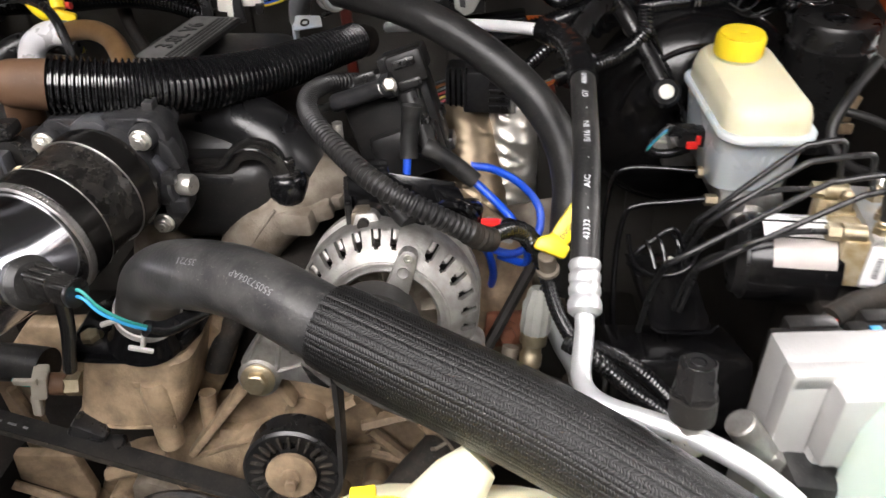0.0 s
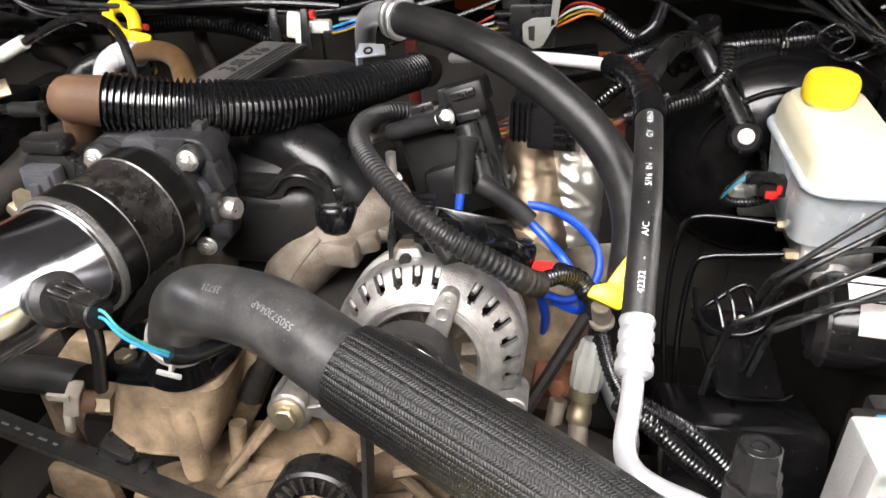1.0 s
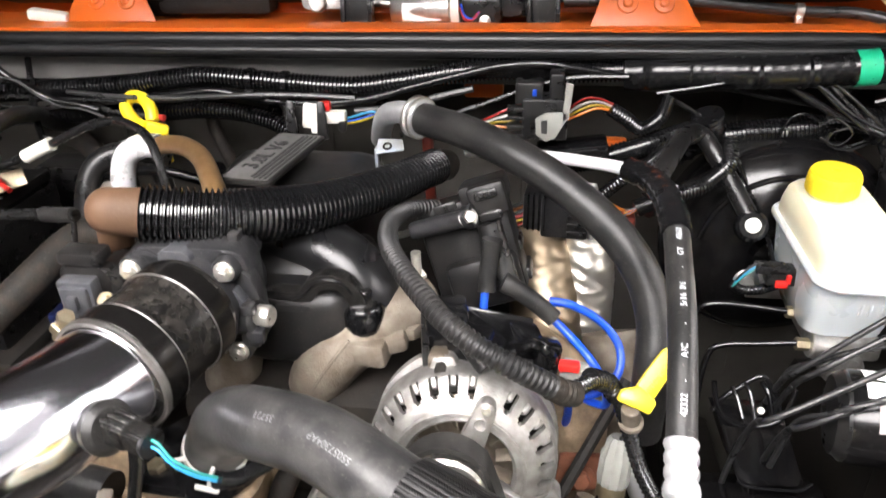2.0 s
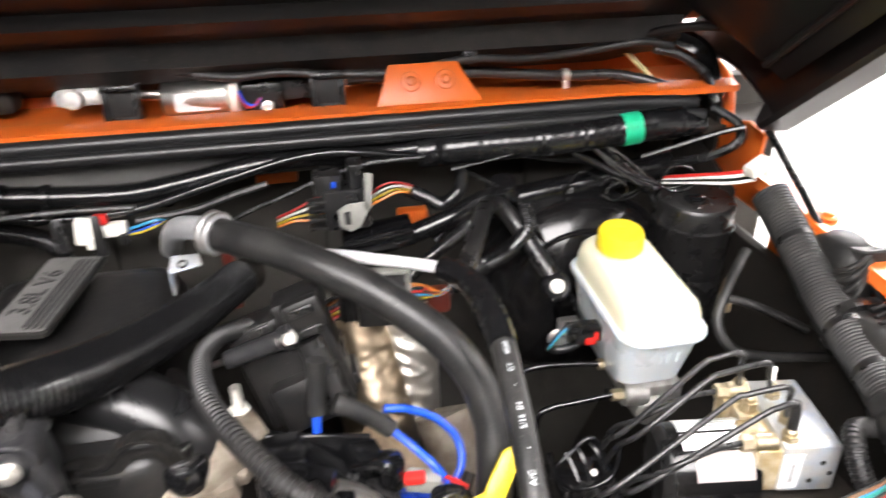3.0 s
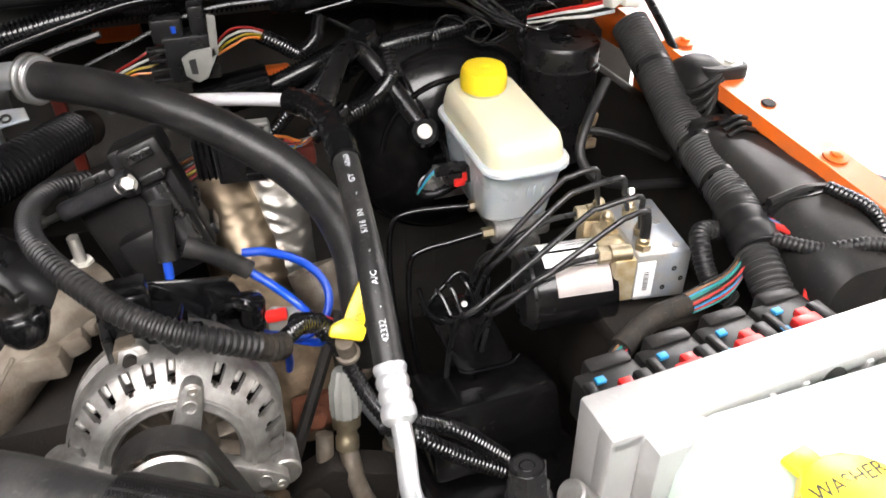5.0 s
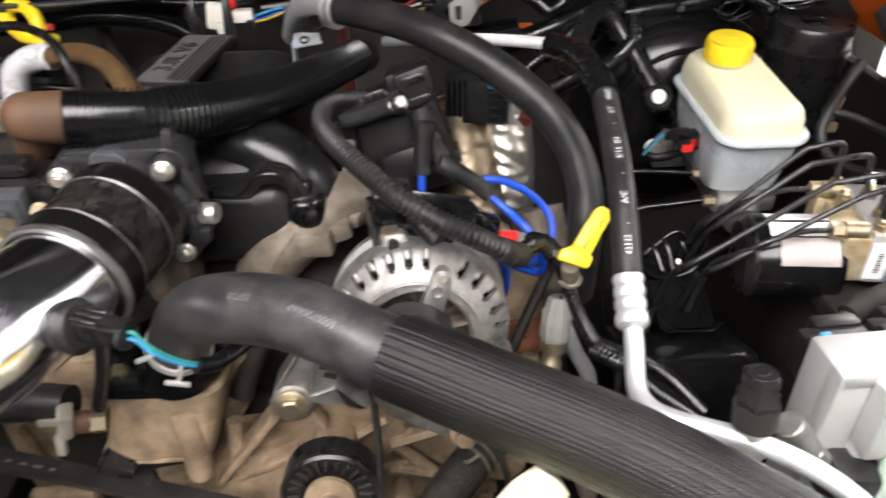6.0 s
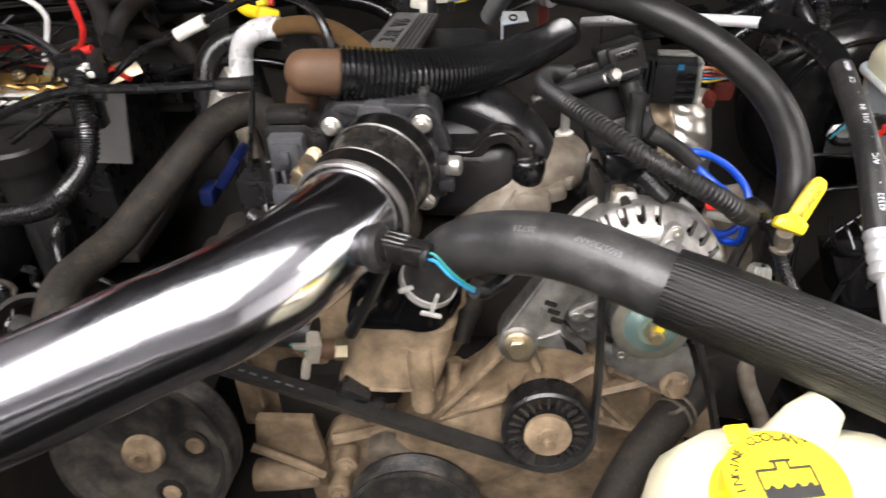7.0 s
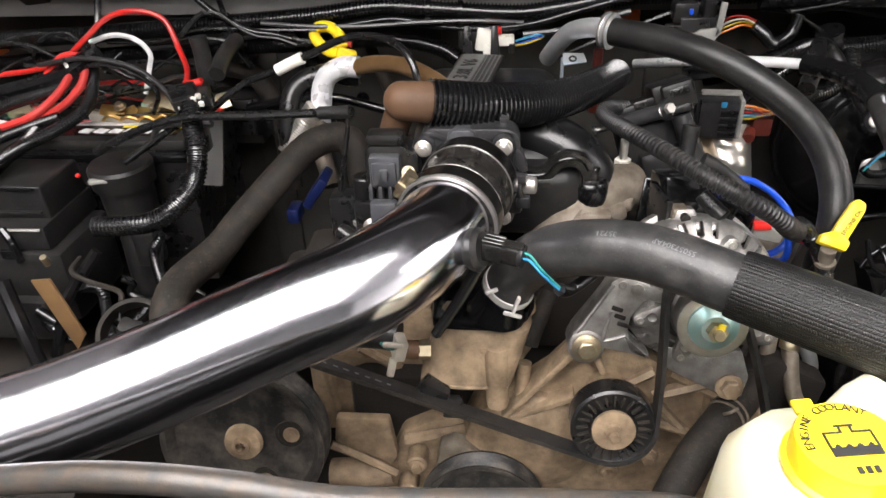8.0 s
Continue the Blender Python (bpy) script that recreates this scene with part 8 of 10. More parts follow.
def ecu_connector():
    t = thing("harness_connector", "large black harness connector with grey lever frame", "connector", (0.042, 0.79, 1.13))
    c = Vector((0.050, 0.830, 1.153))
    R = turned(0, 0, -6)
    part("shell", joined(box(c, (0.052, 0.04, 0.048), 0.003, R), box(c + Vector((-0.035, 0.004, 0.004)), (0.022, 0.036, 0.042), 0.003, R)), SLATE, t, "dark blue-grey connector shell")
    for k in range(4):
        part("rib", box(c + R @ Vector((0.014, -0.0215, -0.016 + 0.0095 * k)), (0.022, 0.004, 0.005), 0.001, R), PLASTIC, t)
        part("back_rib", box(c + R @ Vector((-0.040 + 0.006 * k, -0.017, 0.005)), (0.0025, 0.006, 0.044), 0.0008, R), PLASTIC_GLOSS, t)
    part("lever_frame", joined(box(c + Vector((0.008, 0.012, 0.027)), (0.050, 0.014, 0.005), 0.002, R), box(c + Vector((0.030, 0.0, 0.0)), (0.006, 0.036, 0.052), 0.002, R), box(c + Vector((0.014, 0.004, -0.027)), (0.040, 0.026, 0.005), 0.002, R)), GREY_PLASTIC, t, "grey locking frame")
    part("mark", box(c + Vector((0.004, -0.021, 0.022)), (0.007, 0.002, 0.007), 0.0006, R), SKY_BLUE, t)
    cols = [WIRE_ORANGE, WIRE_PINK, WIRE_GREY, SKY_BLUE, WIRE_YELLOW, WIRE_ORANGE, WIRE_BLACK, WIRE_RED]
    for k, mt in enumerate(cols):
        z = 1.165 - 0.004 * (k % 5)
        part("wire", tube([(0.078, 0.83 + 0.003 * (k % 3), z), (0.096, 0.825, z + 0.002), (0.112, 0.81, 1.162 + 0.002 * (k % 3)), (0.128, 0.812, 1.172)], 0.0017, 6), mt, t)
        part("wire", tube([(0.006, 0.832, 1.163 - 0.005 * (k % 6)), (-0.012, 0.826, 1.158 - 0.005 * (k % 6)), (-0.028, 0.81, 1.155 - 0.004 * (k % 6)), (-0.045, 0.815, 1.165)], 0.0017, 6), cols[(k * 3) % 8], t)
    part("taped_tail", tube([(0.122, 0.81, 1.169), (0.143, 0.815, 1.178), (0.163, 0.825, 1.188)], 0.0095, 12, 0.004, lambda s: 1 + 0.05 * math.sin(700 * s)), TAPE, t)
    g = thing("firewall_connector", "black connector with pale lever on the firewall", "connector", (0.03, 0.875, 1.22))
    d = Vector((0.022, 0.878, 1.248))
    part("shell", joined(box(d, (0.05, 0.034, 0.046), 0.003), box(d + Vector((-0.018, 0, 0.028)), (0.03, 0.026, 0.024), 0.003), box(d + Vector((0.012, 0, 0.033)), (0.016, 0.026, 0.034), 0.003)), PLASTIC, g)
    for k in range(4):
        part("grip_rib", box(d + Vector((-0.032, -0.012, -0.018 + 0.010 * k)), (0.018, 0.012, 0.004), 0.001), PLASTIC, g)
    m = Matrix.Translation(d + Vector((0.012, -0.0205, 0.0))) @ turned(90, 0, 0)
    lever = part("lever", joined(prism([(-0.022, 0.004), (-0.021, -0.014), (-0.010, -0.022), (0.0, -0.018), (0.012, 0.004), (0.012, 0.012), (-0.012, 0.010)], m, 0.004, 0.001), prism([(0.006, 0.0), (0.014, 0.004), (0.017, 0.042), (0.009, 0.044)], m, 0.004, 0.001)), GREY_PLASTIC, g, "pale grey lever")
    part("lever_slot", prism([(-0.016, 0.002), (-0.015, -0.012), (-0.009, -0.013), (-0.009, 0.003)], m @ Matrix.Translation((0, 0, 0.0032)), 0.0013), INK, lever)
    part("mark", box(d + Vector((-0.012, -0.014, 0.03)), (0.005, 0.002, 0.007), 0.0006), BLUE, g)
    for k, mt in enumerate((WIRE_YELLOW, WIRE_WHITE, WIRE_YELLOW, WIRE_ORANGE, WIRE_RED, WIRE_WHITE, WIRE_YELLOW)):
        o = 0.0036 * (k % 4)
        part("wire", tube([d + Vector((0.024, 0, 0.006 - o)), d + Vector((0.040, -0.003, 0.020 - o * 1.5)), d + Vector((0.058, -0.002, 0.021 - o)), d + Vector((0.078, 0.002, 0.012 - o * 0.7))], 0.0014, 6), mt, g)
        part("wire", tube([d + Vector((-0.024, 0, 0.014 - o * 2)), d + Vector((-0.040, -0.002, 0.008 - o * 2)), d + Vector((-0.056, -0.002, 0.000 - o * 1.2)), d + Vector((-0.075, 0.004, -0.010 - o))], 0.0014, 6), mt, g)
    part("tail", loom([d + Vector((0.07, 0.002, 0.01)), d + Vector((0.09, 0.01, -0.005)), (0.131, 0.90, 1.228), (0.152, 0.905, 1.239), (0.16, 0.91, 1.262)], 0.0085, 0.004, 0.12), LOOM, g)


ecu_connector()


def heat_shields():
    solid("heat_shield", foil_run([(0.018, 0.855, 1.112), (0.022, 0.840, 1.095), (0.028, 0.82, 1.065), (0.034, 0.79, 1.02), (0.04, 0.76, 0.95)], 0.041, 88, 0.0036, 3), FOIL, "crumpled gold-tinted exhaust heat shield", "heat shield")
    solid("foil_wrap", foil_run([(0.072, 0.860, 1.122), (0.074, 0.846, 1.10), (0.076, 0.83, 1.065), (0.074, 0.81, 1.01)], 0.034, 80, 0.0048, 8), FOIL_SILVER, "crinkled silver foil wrap", "foil")
    e = thing("exhaust_manifold", "rusty tan exhaust manifold beside the alternator", "exhaust manifold", (0.05, 0.68, 0.9))
    part("runner", lumpy([(0.0, 0.70, 1.06), (0.04, 0.68, 1.04), (0.06, 0.665, 1.0), (0.06, 0.65, 0.93)], 0.036, 24, 0.004, 2), CAST_TAN, e)
    part("flange", prism([(-0.025, -0.02), (0.025, -0.012), (0.022, 0.02), (-0.02, 0.018)], Matrix.Translation((0.068, 0.61, 0.985)) @ turned(70, 0, 0), 0.012, 0.003), RUST, e, "rusted flange")
    part("flange_bolt", bolt((0.068, 0.596, 0.99), (0, -1, 0.3), 0.009), RUST, e)
    part("shield", lumpy([(0.10, 0.75, 1.05), (0.11, 0.72, 1.0), (0.11, 0.70, 0.93)], 0.03, 20, 0.006, 5), ALU_DIRTY, e)
    solid("steel_brace", tube([(0.105, 0.63, 1.08), (0.07, 0.585, 1.035), (0.035, 0.54, 0.99)], 0.006, 8), CHASSIS, "black steel brace beside the alternator", "brace")
    p = thing("pressure_switch", "grey pressure switch on a brass fitting", "pressure switch", (0.095, 0.56, 1.0))
    a, d = Vector((0.0955, 0.571, 1.066)), Vector((-0.10, -0.28, -0.9)).normalized()
    part("body", lathe([(0, 0), (0.008, 0), (0.0105, 0.004), (0.0115, 0.012), (0.0135, 0.016), (0.0135, 0.040), (0.012, 0.044), (0, 0.044)], a, d, 48, 12, 0.05), GREY_PLASTIC, p, "grey ribbed switch body")
    part("fitting", lathe([(0, 0.044), (0.0125, 0.044), (0.0125, 0.054), (0.009, 0.056), (0.009, 0.064), (0.0105, 0.066), (0.0105, 0.076), (0, 0.076)], a, d, 24), GOLD_STEEL, p, "brass fitting")
    part("terminal", box(a - d * 0.002 + Vector((0, -0.006, 0)), (0.004, 0.003, 0.006), 0.0006), INK, p)
    part("pipe", tube([a + d * 0.074, (0.088, 0.54, 0.985), (0.092, 0.525, 0.955), (0.108, 0.508, 0.92), (0.125, 0.495, 0.87)], 0.0085, 14), ALU_DIRTY, p, "pale dirty pipe")
    part("side_pipe", tube([(0.07, 0.56, 1.005), (0.066, 0.55, 0.98), (0.062, 0.55, 0.94)], 0.008, 12), ALU_DIRTY, p)
    part("block", box((0.078, 0.548, 0.955), (0.05, 0.03, 0.02), 0.004), ALU_DIRTY, p)
    solid("bare_pipe", tube([(0.11, 0.61, 1.0), (0.124, 0.60, 0.968), (0.140, 0.598, 0.935), (0.143, 0.60, 0.90), (0.13, 0.60, 0.86)], 0.0085, 14), ALU, "bare aluminium pipe bending down", "pipe")
    solid("ribbed_hose", loom([(0.14, 0.60, 0.92), (0.138, 0.60, 0.88), (0.125, 0.60, 0.83)], 0.0125, 0.006, 0.15, 14), ALU_DIRTY, "grey ribbed hose end", "hose")


heat_shields()


def lower_front():
    solid("bypass_hose", tube([(0.05, 0.53, 0.955), (0.03, 0.50, 0.962), (0.005, 0.47, 0.962), (-0.03, 0.435, 0.94), (-0.06, 0.40, 0.90), (-0.09, 0.36, 0.84)], 0.0185, 20), RUBBER_DUSTY, "dusty grey lower hose below the pulleys", "hose")
    c = thing("hose_clamp", "dusty wire spring clamp on the lower hose", "hose clamp", (0.01, 0.47, 0.94))
    part("wire", ring((0.012, 0.478, 0.962), (0.62, 0.72, 0.05), 0.0186, 0.0204, 0.003, 28), ALU_DIRTY, c)
    part("wire", ring((0.006, 0.471, 0.962), (0.62, 0.72, 0.05), 0.0186, 0.0204, 0.003, 28), ALU_DIRTY, c)
    part("ear", tube([(0.0, 0.46, 0.978), (0.004, 0.455, 0.985), (0.012, 0.46, 0.986)], 0.0018, 6), ALU_DIRTY, c)
    solid("side_boss", joined(cyl((0.04, 0.53, 0.93), (0.035, 0.49, 0.935), 0.024), box((0.02, 0.51, 0.95), (0.05, 0.03, 0.05), 0.008)), CAST_TAN, "tan cast boss beside the lower hose", "casting")
    solid("lower_bracket", joined(prism([(-0.03, -0.04), (0.05, -0.05), (0.06, 0.02), (0.0, 0.05), (-0.04, 0.03)], Matrix.Translation((0.07, 0.56, 0.94)) @ turned(90, 0, 0), 0.03, 0.005)), CHASSIS, "dark steel bracket beside the alternator", "bracket")


lower_front()

# ---- along the firewall and cowl ----
def firewall_clutter():
    big = thing("firewall_conduit", "long black corrugated conduit along the firewall", "conduit", (-0.3, 0.92, 1.25))
    part("conduit", loom([(-1.2, 0.915, 1.225), (-0.98, 0.915, 1.235), (-0.80, 0.915, 1.245), (-0.644, 0.915, 1.255), (-0.494, 0.915, 1.266), (-0.399, 0.915, 1.277), (-0.33, 0.915, 1.274), (-0.214, 0.915, 1.267), (-0.146, 0.917, 1.274), (-0.079, 0.92, 1.285), (-0.014, 0.925, 1.288), (0.052, 0.93, 1.284), (0.123, 0.93, 1.287)], 0.0128, 0.005, 0.2, 14), LOOM, big)
    part("taped_run", tube([(0.11, 0.925, 1.284), (0.179, 0.918, 1.288), (0.271, 0.912, 1.291), (0.344, 0.91, 1.296), (0.40, 0.91, 1.30), (0.45, 0.92, 1.296)], 0.0185, 16, 0.0045, lambda s: 1 + 0.06 * math.sin(640 * s) * math.cos(133 * s)), TAPE, big, "black tape wrapped run")
    part("green_band", tube([(0.347, 0.91, 1.2962), (0.358, 0.91, 1.2972), (0.369, 0.91, 1.298)], 0.0195, 20, 0.006), GREEN, big, "bright green tape band")
    for p, d in (((-0.333, 0.915, 1.274), (1, 0, -0.05)), ((-0.62, 0.915, 1.257), (1, 0, 0.07)), ((0.122, 0.93, 1.287), (1, 0, 0.05)), ((-0.29, 0.914, 1.271), (1, 0, -0.05))):
        part("cable_tie", ring(p, d, 0.0128, 0.0148, 0.007, 20), PLASTIC_GLOSS, big)
        part("tie_head", box(Vector(p) + Vector((0.003, -0.012, -0.014)), (0.009, 0.008, 0.010), 0.0015), PLASTIC_MATT, big)
    solid("thin_conduit", loom([(-0.56, 0.90, 1.250), (-0.45, 0.90, 1.256), (-0.38, 0.90, 1.264), (-0.333, 0.902, 1.257), (-0.296, 0.903, 1.251), (-0.241, 0.903, 1.250), (-0.186, 0.903, 1.256), (-0.131, 0.903, 1.271), (-0.078, 0.903, 1.285), (-0.033, 0.905, 1.295), (0.012, 0.905, 1.299), (0.056, 0.906, 1.294), (0.124, 0.915, 1.281), (0.168, 0.92, 1.283), (0.218, 0.922, 1.288), (0.262, 0.92, 1.285), (0.31, 0.915, 1.262), (0.354, 0.915, 1.237), (0.402, 0.92, 1.217)], 0.0052, 0.0034, 0.16, 10), LOOM, "thin black corrugated conduit waving along the firewall", "conduit")
    solid("low_conduit", loom([(-1.2, 0.95, 1.18), (-0.95, 0.95, 1.195), (-0.80, 0.95, 1.205), (-0.683, 0.95, 1.210), (-0.634, 0.95, 1.214), (-0.486, 0.95, 1.219), (-0.417, 0.95, 1.224), (-0.358, 0.948, 1.221), (-0.315, 0.94, 1.212), (-0.29, 0.93, 1.20)], 0.0118, 0.005, 0.2, 14), LOOM, "black corrugated conduit low on the firewall", "conduit")
    for pts, r, mt, lab in (
            ([(-0.56, 0.895, 1.262), (-0.50, 0.892, 1.258), (-0.42, 0.892, 1.257), (-0.34, 0.89, 1.262), (-0.27, 0.892, 1.263), (-0.2, 0.9, 1.258)], 0.0032, WIRE_GREY, "grey flat wire tied to the conduit"),
            ([(-0.147, 0.90, 1.213), (-0.085, 0.90, 1.24), (-0.039, 0.90, 1.257), (0.0, 0.90, 1.272), (0.05, 0.90, 1.285), (0.112, 0.90, 1.287)], 0.0028, WIRE_BLACK, "black wire across the firewall"),
            ([(-0.20, 0.898, 1.243), (-0.14, 0.898, 1.25), (-0.10, 0.898, 1.262), (-0.06, 0.898, 1.272)], 0.004, WIRE_GREY, "grey taped wire on the firewall"),
            ([(0.122, 0.92, 1.279), (0.156, 0.92, 1.262), (0.197, 0.92, 1.238), (0.234, 0.915, 1.207), (0.262, 0.90, 1.156), (0.273, 0.85, 1.128), (0.271, 0.80, 1.115), (0.268, 0.775, 1.125)], 0.0028, WIRE_BLACK, "black wire hanging past the booster"),
            ([(0.122, 0.95, 1.262), (0.175, 0.95, 1.257), (0.227, 0.95, 1.261), (0.281, 0.95, 1.251), (0.34, 0.945, 1.242), (0.40, 0.935, 1.22)], 0.003, WIRE_GREY, "dull grey wire under the taped conduit"),
            ([(0.40, 0.93, 1.216), (0.35, 0.93, 1.222), (0.315, 0.93, 1.239), (0.298, 0.93, 1.228), (0.296, 0.93, 1.203), (0.324, 0.93, 1.193), (0.356, 0.93, 1.196), (0.40, 0.93, 1.214)], 0.0016, WIRE_BLACK, "looped thin black wire"),
            ([(0.40, 0.925, 1.214), (0.37, 0.92, 1.226), (0.345, 0.92, 1.22), (0.345, 0.92, 1.205), (0.37, 0.922, 1.2), (0.40, 0.926, 1.213)], 0.0016, WIRE_BLACK, "looped thin black wire"),
            ([(0.40, 0.93, 1.215), (0.408, 0.91, 1.19), (0.41, 0.89, 1.15), (0.405, 0.875, 1.1)], 0.0055, WIRE_BLACK, "black cable down behind the reservoir"),
            ([(0.40, 0.93, 1.214), (0.375, 0.93, 1.235), (0.345, 0.928, 1.262), (0.32, 0.926, 1.285)], 0.004, WIRE_BLACK, "black cable up to the taped conduit"),
            ([(0.38, 0.915, 1.258), (0.42, 0.90, 1.275), (0.46, 0.885, 1.292), (0.485, 0.875, 1.30)], 0.0035, WIRE_BLACK, "black cable to the fender corner"),
            ([(0.43, 0.93, 1.24), (0.46, 0.905, 1.255), (0.488, 0.89, 1.275), (0.492, 0.90, 1.295), (0.47, 0.925, 1.31)], 0.006, WIRE_BLACK, "thick black cable at the fender corner"),
            ([(-0.75, 0.92, 1.22), (-0.62, 0.905, 1.235), (-0.55, 0.90, 1.245), (-0.50, 0.895, 1.237), (-0.44, 0.885, 1.235)], 0.003, WIRE_GREY, "grey wire with a red splice")):
        solid("wire", tube(pts, r, 8, 0.006), mt, lab, "wire", "firewall wires")
    s = thing("wire_splice", "red heat-shrink splice on a grey wire", "splice", (-0.444, 0.886, 1.23))
    part("sleeve", tube([(-0.452, 0.887, 1.236), (-0.443, 0.8855, 1.235), (-0.434, 0.884, 1.2345)], 0.004, 8), WIRE_PINK, s)
    for pts, r in (([(0.13, 0.94, 1.16), (0.165, 0.945, 1.188), (0.2, 0.95, 1.196), (0.255, 0.95, 1.206), (0.301, 0.95, 1.211), (0.352, 0.95, 1.219), (0.44, 0.955, 1.23)], 0.0165), ([(0.05, 0.91, 1.178), (0.082, 0.90, 1.189), (0.114, 0.90, 1.199), (0.152, 0.905, 1.211), (0.19, 0.93, 1.215)], 0.0125), ([(0.09, 0.88, 1.15), (0.115, 0.872, 1.178), (0.143, 0.87, 1.20), (0.17, 0.872, 1.222), (0.19, 0.885, 1.225)], 0.008), ([(0.135, 0.82, 1.165), (0.17, 0.845, 1.172), (0.2, 0.86, 1.178), (0.225, 0.87, 1.198), (0.228, 0.89, 1.22)], 0.011)):
        solid("conduit_branch", loom(pts, r, 0.0046, 0.12, 16), LOOM, "black corrugated conduit branch near the booster", "conduit", "conduit branches")
    solid("taped_node", tube([(0.175, 0.93, 1.19), (0.195, 0.925, 1.205), (0.21, 0.92, 1.222), (0.205, 0.915, 1.24)], 0.018, 14, 0.004, lambda s: 1 + 0.1 * math.sin(500 * s)), TAPE, "lumpy black taped wiring joint", "tape")
    n = thing("wire_knot", "black tied knot of wires by the canister", "tape", (0.40, 0.925, 1.2))
    part("wrap", tube([(0.388, 0.928, 1.222), (0.40, 0.926, 1.215), (0.412, 0.922, 1.208)], 0.011, 12, 0.003, lambda s: 1 + 0.12 * math.sin(600 * s)), TAPE, n)
    g = thing("firewall_grommet", "round black rubber grommet in the firewall", "grommet", (0.43, 1.02, 1.19))
    part("rim", ring((0.43, 1.03, 1.232), (0, -1, 0), 0.03, 0.042, 0.02, 36), RUBBER, g)
    part("face", lathe([(0, 0), (0.032, 0), (0.03, 0.008), (0.012, 0.012), (0.010, 0.02), (0, 0.02)], (0.43, 1.03, 1.232), (0, -1, 0), 32), RUBBER_DUSTY, g)
    # white plug in front of the conduits
    w = thing("white_plug", "cream plug with red lock and coloured wires", "connector", (-0.245, 0.90, 1.2))
    part("shell", joined(box((-0.252, 0.902, 1.236), (0.024, 0.02, 0.03), 0.003, turned(0, 8, 0)), box((-0.225, 0.90, 1.235), (0.026, 0.016, 0.014), 0.003), box((-0.248, 0.894, 1.224), (0.012, 0.01, 0.014), 0.002)), WHITE, w)
    part("lock", box((-0.236, 0.898, 1.249), (0.014, 0.014, 0.010), 0.002), RED, w, "red lock")
    part("clip", box((-0.215, 0.892, 1.226), (0.008, 0.008, 0.012), 0.001), PLASTIC, w)
    for k, mt in enumerate((WIRE_YELLOW, BLUE, WIRE_BLACK, SKY_BLUE)):
        part("wire", tube([(-0.21, 0.898, 1.228 + 0.002 * k), (-0.195, 0.894, 1.232 + 0.0025 * k), (-0.18, 0.892, 1.238 + 0.002 * k), (-0.172, 0.9, 1.24)], 0.0016, 6), mt, w)
    part("backshell", box((-0.275, 0.905, 1.236), (0.026, 0.018, 0.024), 0.003), PLASTIC_MATT, w)
    for x0, x1, z in ((-0.08, -0.03, 1.243), (0.205, 0.25, 1.268), (0.09, 0.13, 1.17)):
        solid("painted_patch", box(((x0 + x1) / 2, 1.0, z), (x1 - x0, 0.02, 0.02), 0.004), ORANGE, "orange body metal showing behind the wiring", "body panel")
    solid("red_fitting", joined(box((0.115, 0.845, 1.135), (0.026, 0.026, 0.026), 0.005), cyl((0.1, 0.835, 1.13), (0.095, 0.82, 1.125), 0.008)), DULL_RED, "dull red fitting behind the hoses", "fitting")
    solid("red_strip", box((-0.105, 0.845, 1.195), (0.012, 0.01, 0.09), 0.003, turned(8, 0, 0)), DULL_RED, "dull red strip behind the coil", "strip")
    solid("black_harness_box", joined(box((0.055, 0.88, 1.205), (0.08, 0.04, 0.024), 0.004, turned(0, -8, 0)), box((0.045, 0.856, 1.211), (0.075, 0.003, 0.004), 0.001, turned(0, -8, 0))), PLASTIC_GLOSS, "black plastic harness trough on the firewall", "trough")


firewall_clutter()


